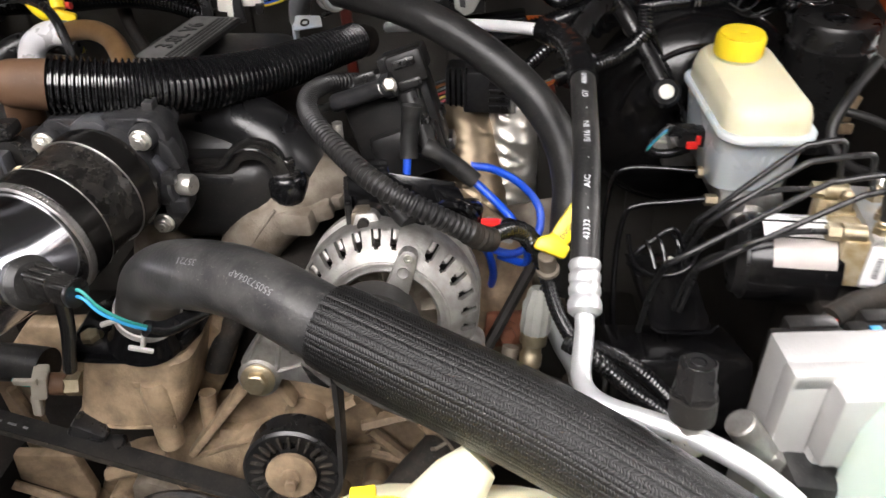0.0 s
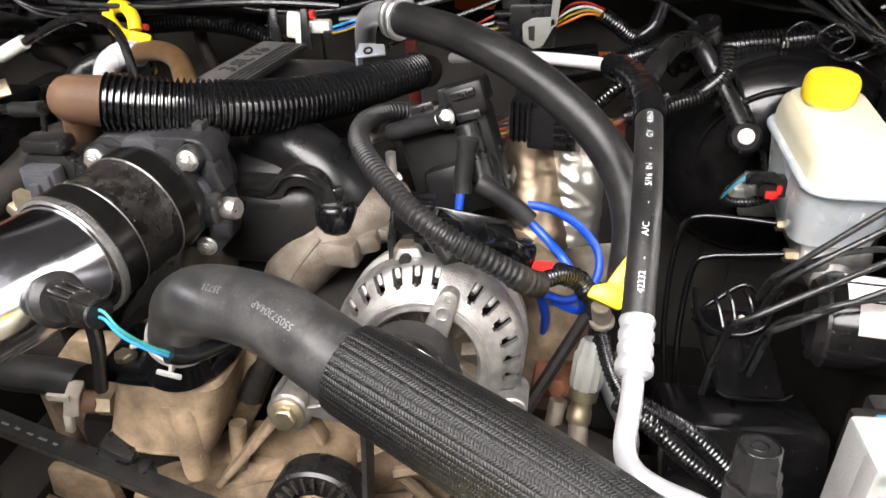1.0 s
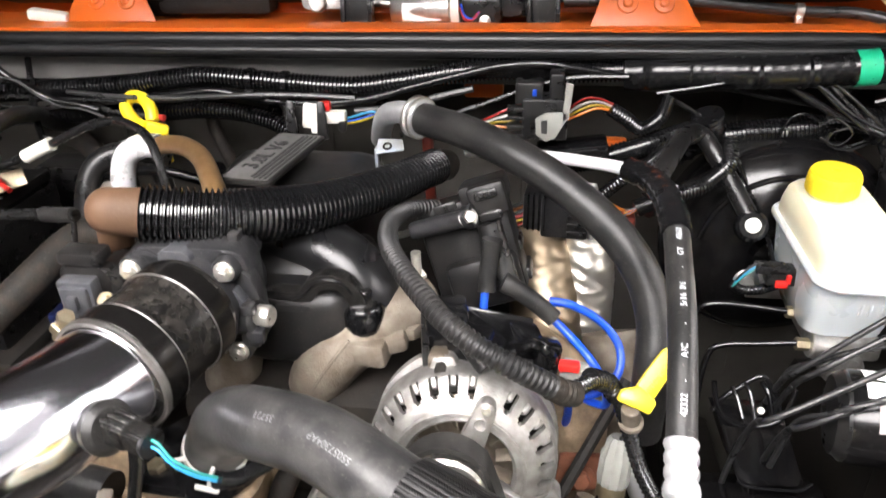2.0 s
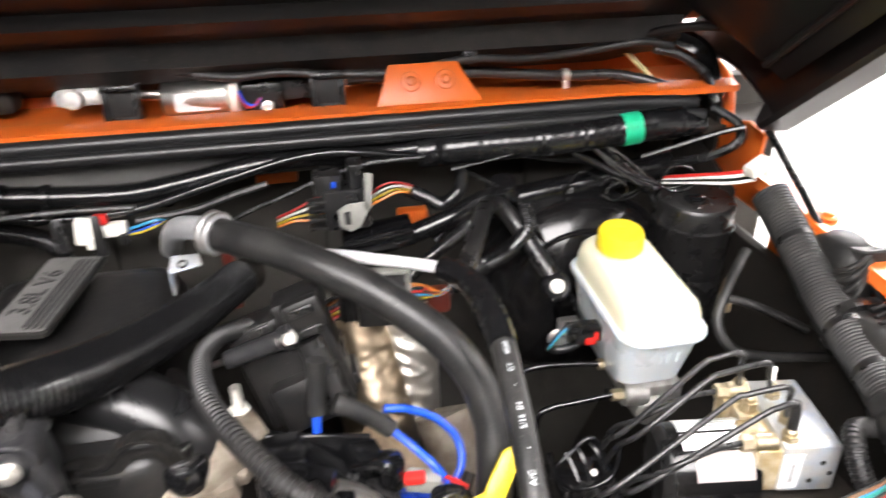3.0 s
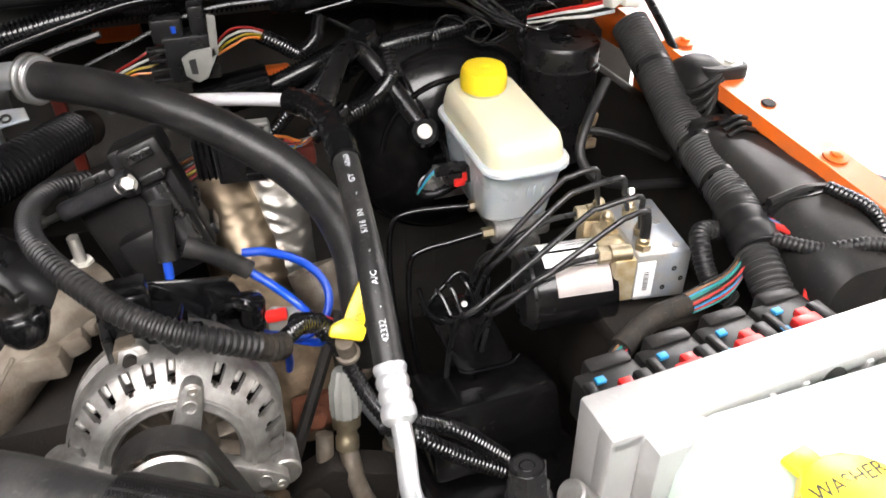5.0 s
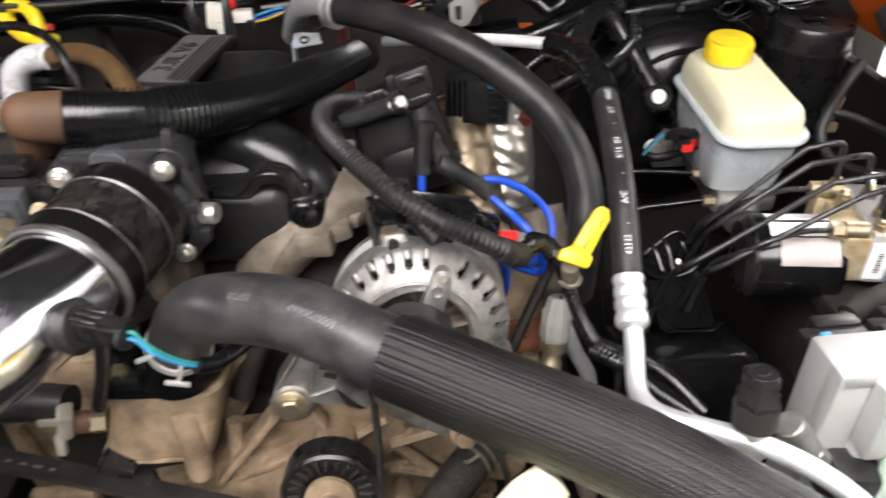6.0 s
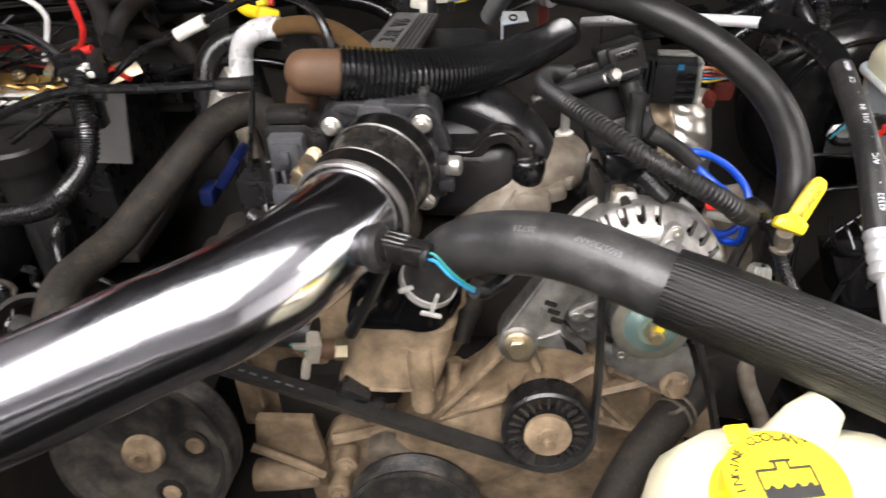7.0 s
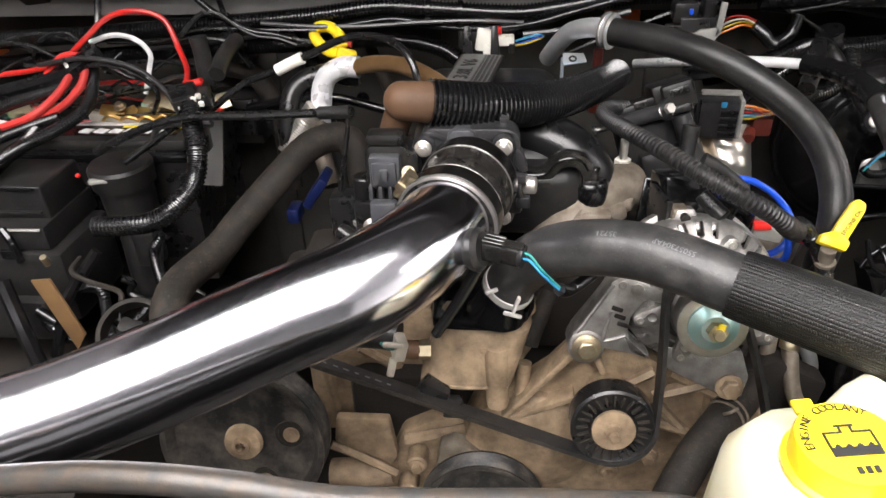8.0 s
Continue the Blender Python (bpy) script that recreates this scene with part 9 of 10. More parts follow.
def cowl_things():
    m = thing("wiper_motor", "bright wiper motor lying in the orange cowl", "motor", (-0.13, 1.035, 1.30))
    part("housing", joined(lathe([(0, 0), (0.018, 0), (0.021, 0.004), (0.021, 0.075), (0.017, 0.08), (0, 0.08)], (-0.175, 1.035, 1.335), (1, -0.06, 0.02), 32)), STEEL, m, "bright motor can")
    part("label", box((-0.135, 1.0135, 1.335), (0.05, 0.002, 0.022), 0.0005), LABEL, m)
    part("gear_case", joined(box((-0.06, 1.03, 1.335), (0.05, 0.04, 0.035), 0.005), box((-0.02, 1.035, 1.34), (0.04, 0.03, 0.025), 0.004)), PLASTIC, m)
    part("end_cap", lathe([(0, 0), (0.022, 0), (0.022, 0.01), (0, 0.01)], (-0.097, 1.03, 1.3365), (1, -0.06, 0.02), 28), WHITE, m)
    part("crank", joined(prism(rounded(0.075, 0.02, 0.009), Matrix.Translation((-0.255, 1.03, 1.345)) @ turned(70, 0, 4), 0.004, 0.001), cyl((-0.27, 1.026, 1.343), (-0.27, 1.015, 1.346), 0.011)), ALU_CAST, m, "cast linkage arm")
    part("rod", tube([(-0.22, 1.035, 1.345), (-0.19, 1.035, 1.342), (-0.16, 1.035, 1.34)], 0.005, 10), STEEL, m)
    for k, mt in enumerate((BLUE, WIRE_PINK, WIRE_RED)):
        part("wire", tube([(-0.086, 1.012, 1.345 - 0.003 * k), (-0.08, 1.006, 1.332 - 0.002 * k), (-0.07, 1.006, 1.328), (-0.062, 1.01, 1.336)], 0.0018, 6), mt, m)
    part("screw", bolt((-0.055, 1.008, 1.325), (0, -1, 0.2), 0.005), WHITE_STEEL, m)
    for x in (-0.213, 0.016):
        c = thing("cowl_clip", "square black plastic clip on the cowl edge", "clip", (x, 1.0, 1.32), "cowl clips")
        part("frame", joined(*[box((x + dx, 1.0, 1.343), (0.006, 0.02, 0.042), 0.002, turned(-12, 0, 0)) for dx in (-0.017, 0.017)], *[box((x, 1.0 - dz * 0.2, 1.343 + dz), (0.038, 0.02, 0.006), 0.002, turned(-12, 0, 0)) for dz in (-0.018, 0.018)]), PLASTIC, c)
        part("pad", box((x, 1.002, 1.343), (0.03, 0.014, 0.034), 0.003, turned(-12, 0, 0)), PLASTIC_MATT, c)
    solid("cowl_hose", tube([(-0.196, 1.02, 1.378), (-0.14, 1.01, 1.370), (-0.091, 1.005, 1.363), (-0.035, 1.0, 1.366), (0.026, 0.995, 1.361), (0.106, 0.992, 1.360), (0.184, 0.992, 1.370), (0.249, 0.992, 1.366), (0.325, 0.995, 1.369), (0.399, 0.99, 1.378), (0.44, 0.985, 1.372)], 0.0052, 10), RUBBER, "black washer hose draped along the cowl", "hose")
    p = thing("hose_clip", "black clip that holds the washer hose", "clip", (0.186, 0.995, 1.36))
    part("clip", joined(box((0.186, 0.996, 1.372), (0.018, 0.016, 0.016), 0.003), cyl((0.186, 1.0, 1.378), (0.186, 1.0, 1.392), 0.005)), PLASTIC, p)
    solid("linkage_rod", tube([(0.041, 1.035, 1.344), (0.12, 1.03, 1.346), (0.191, 1.02, 1.347), (0.313, 1.015, 1.336), (0.38, 1.01, 1.334), (0.435, 0.99, 1.322), (0.47, 0.96, 1.305)], 0.0068, 12), WIRE_GREY, "grey hose running in the cowl channel", "hose")
    b = thing("rod_clamp", "bright clamp on the grey cowl hose", "clamp", (0.313, 1.01, 1.33))
    part("clamp", joined(ring((0.309, 1.015, 1.3363), (1, 0, -0.03), 0.0066, 0.009, 0.009, 20), box((0.313, 1.008, 1.325), (0.008, 0.008, 0.014), 0.002)), WHITE_STEEL, b)
    solid("yellow_cable", tube([(0.375, 1.03, 1.372), (0.40, 1.03, 1.356), (0.42, 1.025, 1.338), (0.438, 1.02, 1.32)], 0.0032, 8), make("pale_yellow_wire", (0.75, 0.62, 0.30), 0.4), "pale yellow cable at the cowl corner", "cable")
    solid("cowl_drain", box((-0.42, 1.06, 1.34), (0.16, 0.04, 0.03), 0.01), CHASSIS, "dark recess plate in the cowl channel", "plate")
    solid("cowl_brace", box((0.28, 1.06, 1.375), (0.20, 0.02, 0.035), 0.006, turned(-10, -3, 0)), ORANGE, "orange brace across the cowl channel", "brace")
    w = thing("windshield_bracket", "cream bent bracket at the cowl corner", "bracket", (-0.64, 1.0, 1.32))
    part("bracket", box((-0.62, 0.985, 1.335), (0.05, 0.02, 0.014), 0.004, turned(0, 10, 10)), WHITE, w)
    h = thing("bonnet_stay", "dark steel stay at the cowl corner", "stay", (0.49, 1.0, 1.3))
    part("arm", tube([(0.485, 0.975, 1.31), (0.495, 0.985, 1.335), (0.49, 1.01, 1.36), (0.46, 1.03, 1.375)], 0.009, 10, None, None, lambda w_: 1 + 0.5 * math.cos(2 * w_)), BLACK_PAINT, h)
    part("strap", tube([(0.42, 0.995, 1.368), (0.455, 0.985, 1.358), (0.482, 0.970, 1.336), (0.490, 0.955, 1.305)], 0.006, 8), WIRE_BLACK, h)


cowl_things()


def firewall_back():
    """Dark pipes, pads and plugs low on the firewall, seen between the larger things."""
    for pts, r, mt, lab in (
            ([(-0.70, 1.03, 1.16), (-0.66, 1.0, 1.17), (-0.61, 0.98, 1.16), (-0.58, 0.97, 1.10), (-0.57, 0.96, 0.98)], 0.016, RUBBER_DUSTY, "dusty black heater hose on the firewall"),
            ([(-0.53, 1.03, 1.18), (-0.525, 1.0, 1.18), (-0.515, 0.98, 1.15), (-0.50, 0.97, 1.08), (-0.48, 0.96, 0.98)], 0.013, RUBBER, "black heater hose on the firewall"),
            ([(-0.62, 0.95, 1.12), (-0.55, 0.945, 1.135), (-0.48, 0.94, 1.14), (-0.40, 0.94, 1.12), (-0.33, 0.95, 1.10)], 0.007, LOOM, "black pipe across the firewall"),
            ([(-0.43, 1.0, 1.20), (-0.42, 0.985, 1.18), (-0.40, 0.98, 1.12), (-0.40, 0.98, 1.0)], 0.009, RUBBER_DUSTY, "dull black hose down the firewall")):
        solid("firewall_hose", tube(pts, r, 14), mt, lab, "hose", "firewall hoses")
    b = thing("firewall_box", "black plastic box low on the firewall", "plastic box", (-0.64, 0.99, 1.05))
    part("body", box((-0.655, 1.0, 1.09), (0.09, 0.06, 0.08), 0.008), PLASTIC_MATT, b)
    part("lid", box((-0.655, 0.965, 1.10), (0.076, 0.012, 0.06), 0.004), PLASTIC, b)
    part("plug", box((-0.60, 0.965, 1.085), (0.03, 0.02, 0.024), 0.003), PLASTIC_GLOSS, b)
    for x in (-0.69, -0.62):
        part("screw", bolt((x, 0.958, 1.12), (0, -1, 0), 0.004), STEEL, b)
    for x, z in ((-0.36, 1.19), (-0.46, 1.10), (-0.55, 1.21), (0.02, 1.14), (-0.2, 1.2)):
        s = thing("mat_button", "round black fastener in the firewall mat", "fastener", (x, 1.05, z - 0.01), "mat buttons")
        part("head", lathe([(0, 0), (0.011, 0), (0.010, 0.003), (0.004, 0.005), (0, 0.005)], (x, 1.054, z), (0, -1, 0), 20), PLASTIC_GLOSS, s)


firewall_back()

# ---- left side: battery, relay box, hoses ----
def battery():
    t = thing("battery", "black battery with striped label and brass clamps", "battery", (-0.83, 0.84, 0.97))
    part("case", box((-0.83, 0.845, 1.045), (0.38, 0.18, 0.165), 0.008), PLASTIC, t)
    part("lid", box((-0.83, 0.845, 1.136), (0.375, 0.172, 0.016), 0.005), PLASTIC_MATT, t)
    part("label", box((-0.83, 0.80, 1.1446), (0.34, 0.05, 0.001), 0), PLASTIC_GLOSS, t)
    part("stripe", box((-0.81, 0.82, 1.1456), (0.34, 0.022, 0.0008), 0), LABEL, t, "white printed stripe")
    part("stripe", box((-0.70, 0.804, 1.1456), (0.09, 0.007, 0.0008), 0), YELLOW, t, "yellow printed stripe")
    for k in range(6):
        part("print_bar", box((-0.79 + 0.021 * k, 0.788, 1.1456), (0.016, 0.014, 0.0008), 0, turned(0, 0, -12)), LABEL, t, "white unreadable print")
    for k in range(3):
        part("print_bar", box((-0.95 + 0.05 * k, 0.835, 1.1456), (0.035, 0.006, 0.0008), 0), GREEN, t, "green unreadable print")
    for x in (-0.70, -0.93):
        c = part("terminal_clamp", joined(cyl((x, 0.85, 1.142), (x, 0.85, 1.165), 0.011), box((x + 0.03, 0.848, 1.158), (0.07, 0.024, 0.014), 0.004), box((x + 0.055, 0.84, 1.166), (0.02, 0.03, 0.016), 0.003), cyl((x - 0.025, 0.835, 1.16), (x + 0.0, 0.835, 1.16), 0.007)), GOLD_STEEL, t, "brass terminal clamp")
        part("clamp_bolt", bolt((x + 0.05, 0.842, 1.174), (0, 0, 1), 0.006), GOLD_STEEL, c)
    part("front_edge", box((-0.83, 0.756, 1.12), (0.38, 0.008, 0.012), 0.003), PLASTIC_GLOSS, t)
    tr = thing("battery_tray", "black steel tray under the battery", "tray", (-0.83, 0.83, 0.9))
    part("tray", joined(box((-0.83, 0.84, 0.955), (0.42, 0.22, 0.02), 0.005), box((-0.83, 0.84, 0.93), (0.3, 0.15, 0.05), 0.01)), CHASSIS, tr)


battery()


def cables():
    for pts, r, mt, lab in (
            ([(-0.96, 0.80, 1.213), (-0.895, 0.80, 1.220), (-0.846, 0.80, 1.226), (-0.803, 0.80, 1.238), (-0.763, 0.80, 1.266), (-0.737, 0.82, 1.288), (-0.697, 0.82, 1.296), (-0.662, 0.82, 1.285), (-0.64, 0.80, 1.25), (-0.617, 0.76, 1.237), (-0.595, 0.70, 1.235)], 0.0036, WIRE_RED, "bright red power wire above the battery"),
            ([(-0.776, 0.78, 1.239), (-0.789, 0.77, 1.216), (-0.814, 0.76, 1.193), (-0.84, 0.75, 1.178), (-0.88, 0.75, 1.165)], 0.0052, WIRE_PINK, "thick faded red battery cable"),
            ([(-0.762, 0.785, 1.238), (-0.770, 0.775, 1.214), (-0.796, 0.765, 1.19), (-0.83, 0.76, 1.174), (-0.87, 0.765, 1.16)], 0.0052, WIRE_PINK, "thick faded red battery cable"),
            ([(-0.75, 0.79, 1.243), (-0.785, 0.785, 1.25), (-0.81, 0.78, 1.232), (-0.83, 0.775, 1.205)], 0.0042, WIRE_RED, "red cable loop above the battery"),
            ([(-0.90, 0.86, 1.165), (-0.80, 0.85, 1.19), (-0.72, 0.84, 1.195), (-0.64, 0.82, 1.18), (-0.60, 0.80, 1.17)], 0.0034, WIRE_RED, "red wire across the battery"),
            ([(-0.889, 0.78, 1.201), (-0.838, 0.78, 1.213), (-0.787, 0.78, 1.228), (-0.745, 0.79, 1.253)], 0.0105, TAPE, "black taped cable bundle over the battery"),
            ([(-0.769, 0.82, 1.257), (-0.735, 0.82, 1.266), (-0.706, 0.82, 1.26), (-0.691, 0.82, 1.242), (-0.696, 0.82, 1.223), (-0.705, 0.81, 1.19)], 0.0034, WIRE_WHITE, "white wire arching over the battery"),
            ([(-0.809, 0.78, 1.231), (-0.762, 0.78, 1.238), (-0.716, 0.78, 1.235), (-0.683, 0.78, 1.216), (-0.673, 0.78, 1.197), (-0.69, 0.79, 1.17)], 0.0032, WIRE_BLACK, "black wire arching over the battery"),
            ([(-0.82, 0.775, 1.24), (-0.75, 0.77, 1.25), (-0.69, 0.77, 1.237), (-0.655, 0.765, 1.21), (-0.64, 0.76, 1.18)], 0.0032, WIRE_GREY, "grey wire arching over the battery"),
            ([(-0.80, 0.85, 1.23), (-0.74, 0.85, 1.21), (-0.70, 0.83, 1.2), (-0.665, 0.82, 1.21), (-0.64, 0.81, 1.215)], 0.003, WIRE_GREY, "grey wire behind the battery clamps"),
            ([(-0.76, 0.86, 1.33), (-0.765, 0.845, 1.28), (-0.767, 0.82, 1.25), (-0.76, 0.80, 1.22)], 0.0045, WIRE_BLACK, "black cable down from the cowl"),
            ([(-0.90, 0.79, 1.25), (-0.86, 0.785, 1.265), (-0.82, 0.785, 1.258), (-0.79, 0.785, 1.235), (-0.8, 0.78, 1.2)], 0.0028, WIRE_BLACK, "black wire loop over the battery"),
            ([(-0.64, 0.95, 1.30), (-0.61, 0.90, 1.262), (-0.585, 0.86, 1.235), (-0.56, 0.83, 1.22)], 0.004, WIRE_BLACK, "black wire from the cowl"),
            ([(-0.678, 0.62, 1.187), (-0.618, 0.62, 1.214), (-0.564, 0.62, 1.228), (-0.489, 0.62, 1.23), (-0.421, 0.62, 1.233), (-0.38, 0.612, 1.238)], 0.0048, WIRE_BLACK, "black vacuum pipe towards the breather elbow"),
            ([(-0.63, 0.66, 1.18), (-0.62, 0.66, 1.2), (-0.59, 0.655, 1.207), (-0.55, 0.65, 1.209)], 0.004, WIRE_GREY, "grey cable bending past the relay plug"),
            ([(-0.66, 0.64, 1.165), (-0.60, 0.67, 1.20), (-0.573, 0.69, 1.207), (-0.526, 0.70, 1.238), (-0.49, 0.70, 1.252), (-0.448, 0.70, 1.27), (-0.407, 0.70, 1.288), (-0.375, 0.70, 1.293), (-0.341, 0.68, 1.289), (-0.321, 0.66, 1.272), (-0.314, 0.65, 1.24)], 0.0042, WIRE_BLACK, "black wire looping over the breather elbow")):
        solid("cable", tube(pts, r, 9, 0.006), mt, lab, "cable", "battery cables")
    s = thing("white_splice", "white heat-shrink sleeve on a black wire", "splice", (-0.467, 0.70, 1.25))
    part("sleeve", tube([(-0.483, 0.70, 1.2545), (-0.467, 0.70, 1.262), (-0.451, 0.70, 1.269)], 0.0068, 14), WHITE, s)
    solid("pipe_sleeve", tube([(-0.418, 0.62, 1.233), (-0.40, 0.617, 1.2345), (-0.382, 0.612, 1.238)], 0.0068, 10), RUBBER, "black rubber end of the vacuum pipe", "sleeve")
    solid("battery_conduit", loom([(-0.767, 0.82, 1.25), (-0.757, 0.78, 1.213), (-0.753, 0.74, 1.193), (-0.771, 0.70, 1.182), (-0.801, 0.66, 1.172), (-0.84, 0.62, 1.15)], 0.008, 0.004, 0.13), LOOM, "black corrugated conduit from the battery", "conduit")
    solid("battery_conduit", loom([(-0.83, 0.75, 1.165), (-0.825, 0.71, 1.16), (-0.83, 0.67, 1.155), (-0.85, 0.63, 1.13)], 0.009, 0.004, 0.13), LOOM, "black corrugated conduit beside the battery", "conduit")
    r = thing("relay_plug", "black relay plug with yellow terminals on a conduit", "relay", (-0.58, 0.67, 1.2))
    part("body", joined(box((-0.575, 0.672, 1.231), (0.042, 0.03, 0.022), 0.003, turned(20, -10, 8)), box((-0.583, 0.665, 1.243), (0.03, 0.012, 0.012), 0.002, turned(20, -10, 8)), box((-0.568, 0.655, 1.19), (0.018, 0.018, 0.03), 0.003)), PLASTIC, r)
    for dx, dz in ((-0.014, -0.004), (0.006, 0.005), (0.014, 0.0), (0.012, 0.009)):
        part("terminal", box((-0.575 + dx, 0.657, 1.230 + dz), (0.006, 0.004, 0.006), 0.001, turned(20, 0, 0)), WHITE, r, "pale terminal")
    part("red_end", tube([(-0.588, 0.69, 1.243), (-0.582, 0.68, 1.244), (-0.565, 0.68, 1.248)], 0.005, 10), WIRE_RED, r)
    part("conduit", loom([(-0.574, 0.66, 1.228), (-0.569, 0.64, 1.211), (-0.558, 0.615, 1.190), (-0.561, 0.60, 1.163), (-0.574, 0.575, 1.145), (-0.598, 0.565, 1.131), (-0.629, 0.56, 1.127), (-0.665, 0.56, 1.125)], 0.0115, 0.0044, 0.12, 16), LOOM, r)
    part("grey_stub", tube([(-0.612, 0.80, 1.206), (-0.611, 0.80, 1.241), (-0.613, 0.80, 1.268)], 0.011, 14), RUBBER, r, "dull grey cable stub")
    part("upper_cable", tube([(-0.555, 0.70, 1.25), (-0.557, 0.74, 1.262), (-0.565, 0.80, 1.262), (-0.59, 0.87, 1.24), (-0.62, 0.95, 1.20), (-0.63, 1.04, 1.18)], 0.0095, 12), RUBBER, r)
    b = thing("grey_bracket", "plain grey steel plate beside the battery", "bracket", (-0.58, 0.72, 1.08))
    part("plate", prism([(-0.629, 1.10), (-0.583, 1.098), (-0.566, 1.19), (-0.613, 1.19)], Matrix.Translation((0, 0.722, 0)) @ turned(90, 0, 0), 0.004, 0.001), COWL_GREY, b)
    h = thing("dusty_hose", "dusty black heater hose curving behind the chrome pipe", "hose", (-0.48, 0.57, 1.1))
    part("hose", tube([(-0.392, 0.69, 1.11), (-0.398, 0.70, 1.15), (-0.412, 0.705, 1.170), (-0.435, 0.70, 1.172), (-0.459, 0.69, 1.162), (-0.481, 0.67, 1.143), (-0.505, 0.645, 1.121), (-0.524, 0.615, 1.104), (-0.540, 0.58, 1.088), (-0.556, 0.54, 1.083), (-0.561, 0.505, 1.083), (-0.557, 0.47, 1.072), (-0.55, 0.45, 1.03)], 0.0180, 22), RUBBER_DUSTY, h)


cables()


def relay_box():
    t = thing("relay_box", "black plastic relay box on the inner fender", "fuse box", (-0.83, 0.64, 0.95))
    part("lid", joined(box((-0.85, 0.665, 1.118), (0.18, 0.085, 0.045), 0.003, None, 0.97, 2), box((-0.86, 0.655, 1.085), (0.21, 0.115, 0.03), 0.003, None, 0.98, 1), box((-0.85, 0.621, 1.108), (0.165, 0.006, 0.004), 0.001)), COIL_BLACK, t)
    part("base", joined(box((-0.84, 0.65, 1.02), (0.20, 0.12, 0.10), 0.01), box((-0.85, 0.60, 0.98), (0.16, 0.05, 0.06), 0.01)), COIL_BLACK, t)
    part("latch", tube([(-0.805, 0.595, 1.10), (-0.795, 0.59, 1.085), (-0.79, 0.588, 1.06)], 0.005, 8), PLASTIC_GLOSS, t)
    for k in range(3):
        part("lid_rib", box((-0.88 + 0.04 * k, 0.588, 1.07), (0.022, 0.006, 0.012), 0.002), PLASTIC_GLOSS, t)
    part("lid_edge", tube([(-0.935, 0.6205, 1.139), (-0.85, 0.6205, 1.1395), (-0.768, 0.6205, 1.139)], 0.0016, 6), PLASTIC_GLOSS, t, "shiny lid edge")
    part("lid_seam", box((-0.86, 0.5965, 1.098), (0.2, 0.003, 0.003), 0.001), GREY_PLASTIC, t, "grey strip along the lid seam")
    c = thing("round_filter_cap", "round black plastic cap with ribbed body", "cap", (-0.705, 0.70, 1.0))
    part("cap", lathe([(0, -0.09), (0.032, -0.09), (0.034, -0.03), (0.039, -0.028), (0.040, -0.004), (0.037, 0.0), (0.03, 0.001), (0, 0.002)], (-0.706, 0.705, 1.137), (0, -0.05, 1), 40), COIL_BLACK, c)
    part("tab", box((-0.715, 0.668, 1.128), (0.026, 0.010, 0.006), 0.002, turned(0, 0, 15)), GREY_PLASTIC, c)
    part("red_tip", lathe([(0, 0), (0.003, 0), (0.002, 0.003), (0, 0.004)], (-0.745, 0.675, 1.132), (0, -1, 0.4), 14), RED, c)
    part("stem", joined(cyl((-0.705, 0.70, 1.05), (-0.70, 0.69, 0.95), 0.022), box((-0.68, 0.68, 1.03), (0.03, 0.03, 0.05), 0.005)), COIL_BLACK, c)
    f = thing("tan_tab", "dusty tan metal tab below the relay box", "bracket", (-0.735, 0.55, 0.96))
    part("tab", prism([(-0.755, 1.06), (-0.732, 1.062), (-0.712, 0.985), (-0.728, 0.962)], Matrix.Translation((0, 0.552, 0)) @ turned(90, 0, 0), 0.004, 0.001), BRONZE, f)
    part("stud", cyl((-0.735, 0.56, 1.075), (-0.735, 0.555, 1.088), 0.004), GOLD_STEEL, f)
    g = thing("pump_reservoir_neck", "dark round steering fluid neck below the conduit", "reservoir", (-0.64, 0.53, 0.95))
    part("ring", ring((-0.635, 0.53, 1.0), (0.1, -0.6, 0.8), 0.034, 0.040, 0.02, 36), CHASSIS, g)
    part("core", joined(box((-0.64, 0.53, 1.005), (0.03, 0.02, 0.03), 0.004, turned(20, 20, 0)), cyl((-0.625, 0.54, 0.98), (-0.62, 0.52, 1.0), 0.012)), PLASTIC_MATT, g)
    part("red_dot", lathe([(0, 0), (0.006, 0), (0.005, 0.004), (0, 0.005)], (-0.655, 0.50, 0.985), (0, -1, 0.3), 14), RED, g, "red dot")
    solid("fender_strut", tube([(-0.80, 0.56, 1.05), (-0.77, 0.53, 0.98), (-0.735, 0.50, 0.90)], 0.009, 8), BLACK_PAINT, "dark dusty strut below the relay box", "strut")
    solid("fender_strut", tube([(-0.70, 0.60, 1.07), (-0.735, 0.57, 1.02), (-0.76, 0.55, 0.95)], 0.007, 8), BLACK_PAINT, "dark dusty strut beside the relay box", "strut")
    b = thing("blue_valve_cover", "dark blue plastic cover behind the hose", "cover", (-0.455, 0.67, 1.05))
    part("cover", joined(box((-0.446, 0.676, 1.118), (0.012, 0.04, 0.045), 0.003, turned(0, 35, 0)), box((-0.478, 0.675, 1.085), (0.016, 0.03, 0.02), 0.004)), NAVY, b)
    k = thing("vacuum_solenoid", "black solenoid with pipe stubs beside the throttle", "solenoid", (-0.39, 0.6, 1.1))
    part("body", joined(box((-0.395, 0.60, 1.125), (0.03, 0.03, 0.05), 0.004), cyl((-0.37, 0.59, 1.15), (-0.37, 0.59, 1.175), 0.012), box((-0.368, 0.588, 1.13), (0.026, 0.026, 0.04), 0.004), cyl((-0.40, 0.58, 1.115), (-0.37, 0.565, 1.10), 0.009)), PLASTIC, k)
    part("pale_band", ring((-0.372, 0.59, 1.118), (0, 0, 1), 0.012, 0.0145, 0.006, 20), GREY_PLASTIC, k)
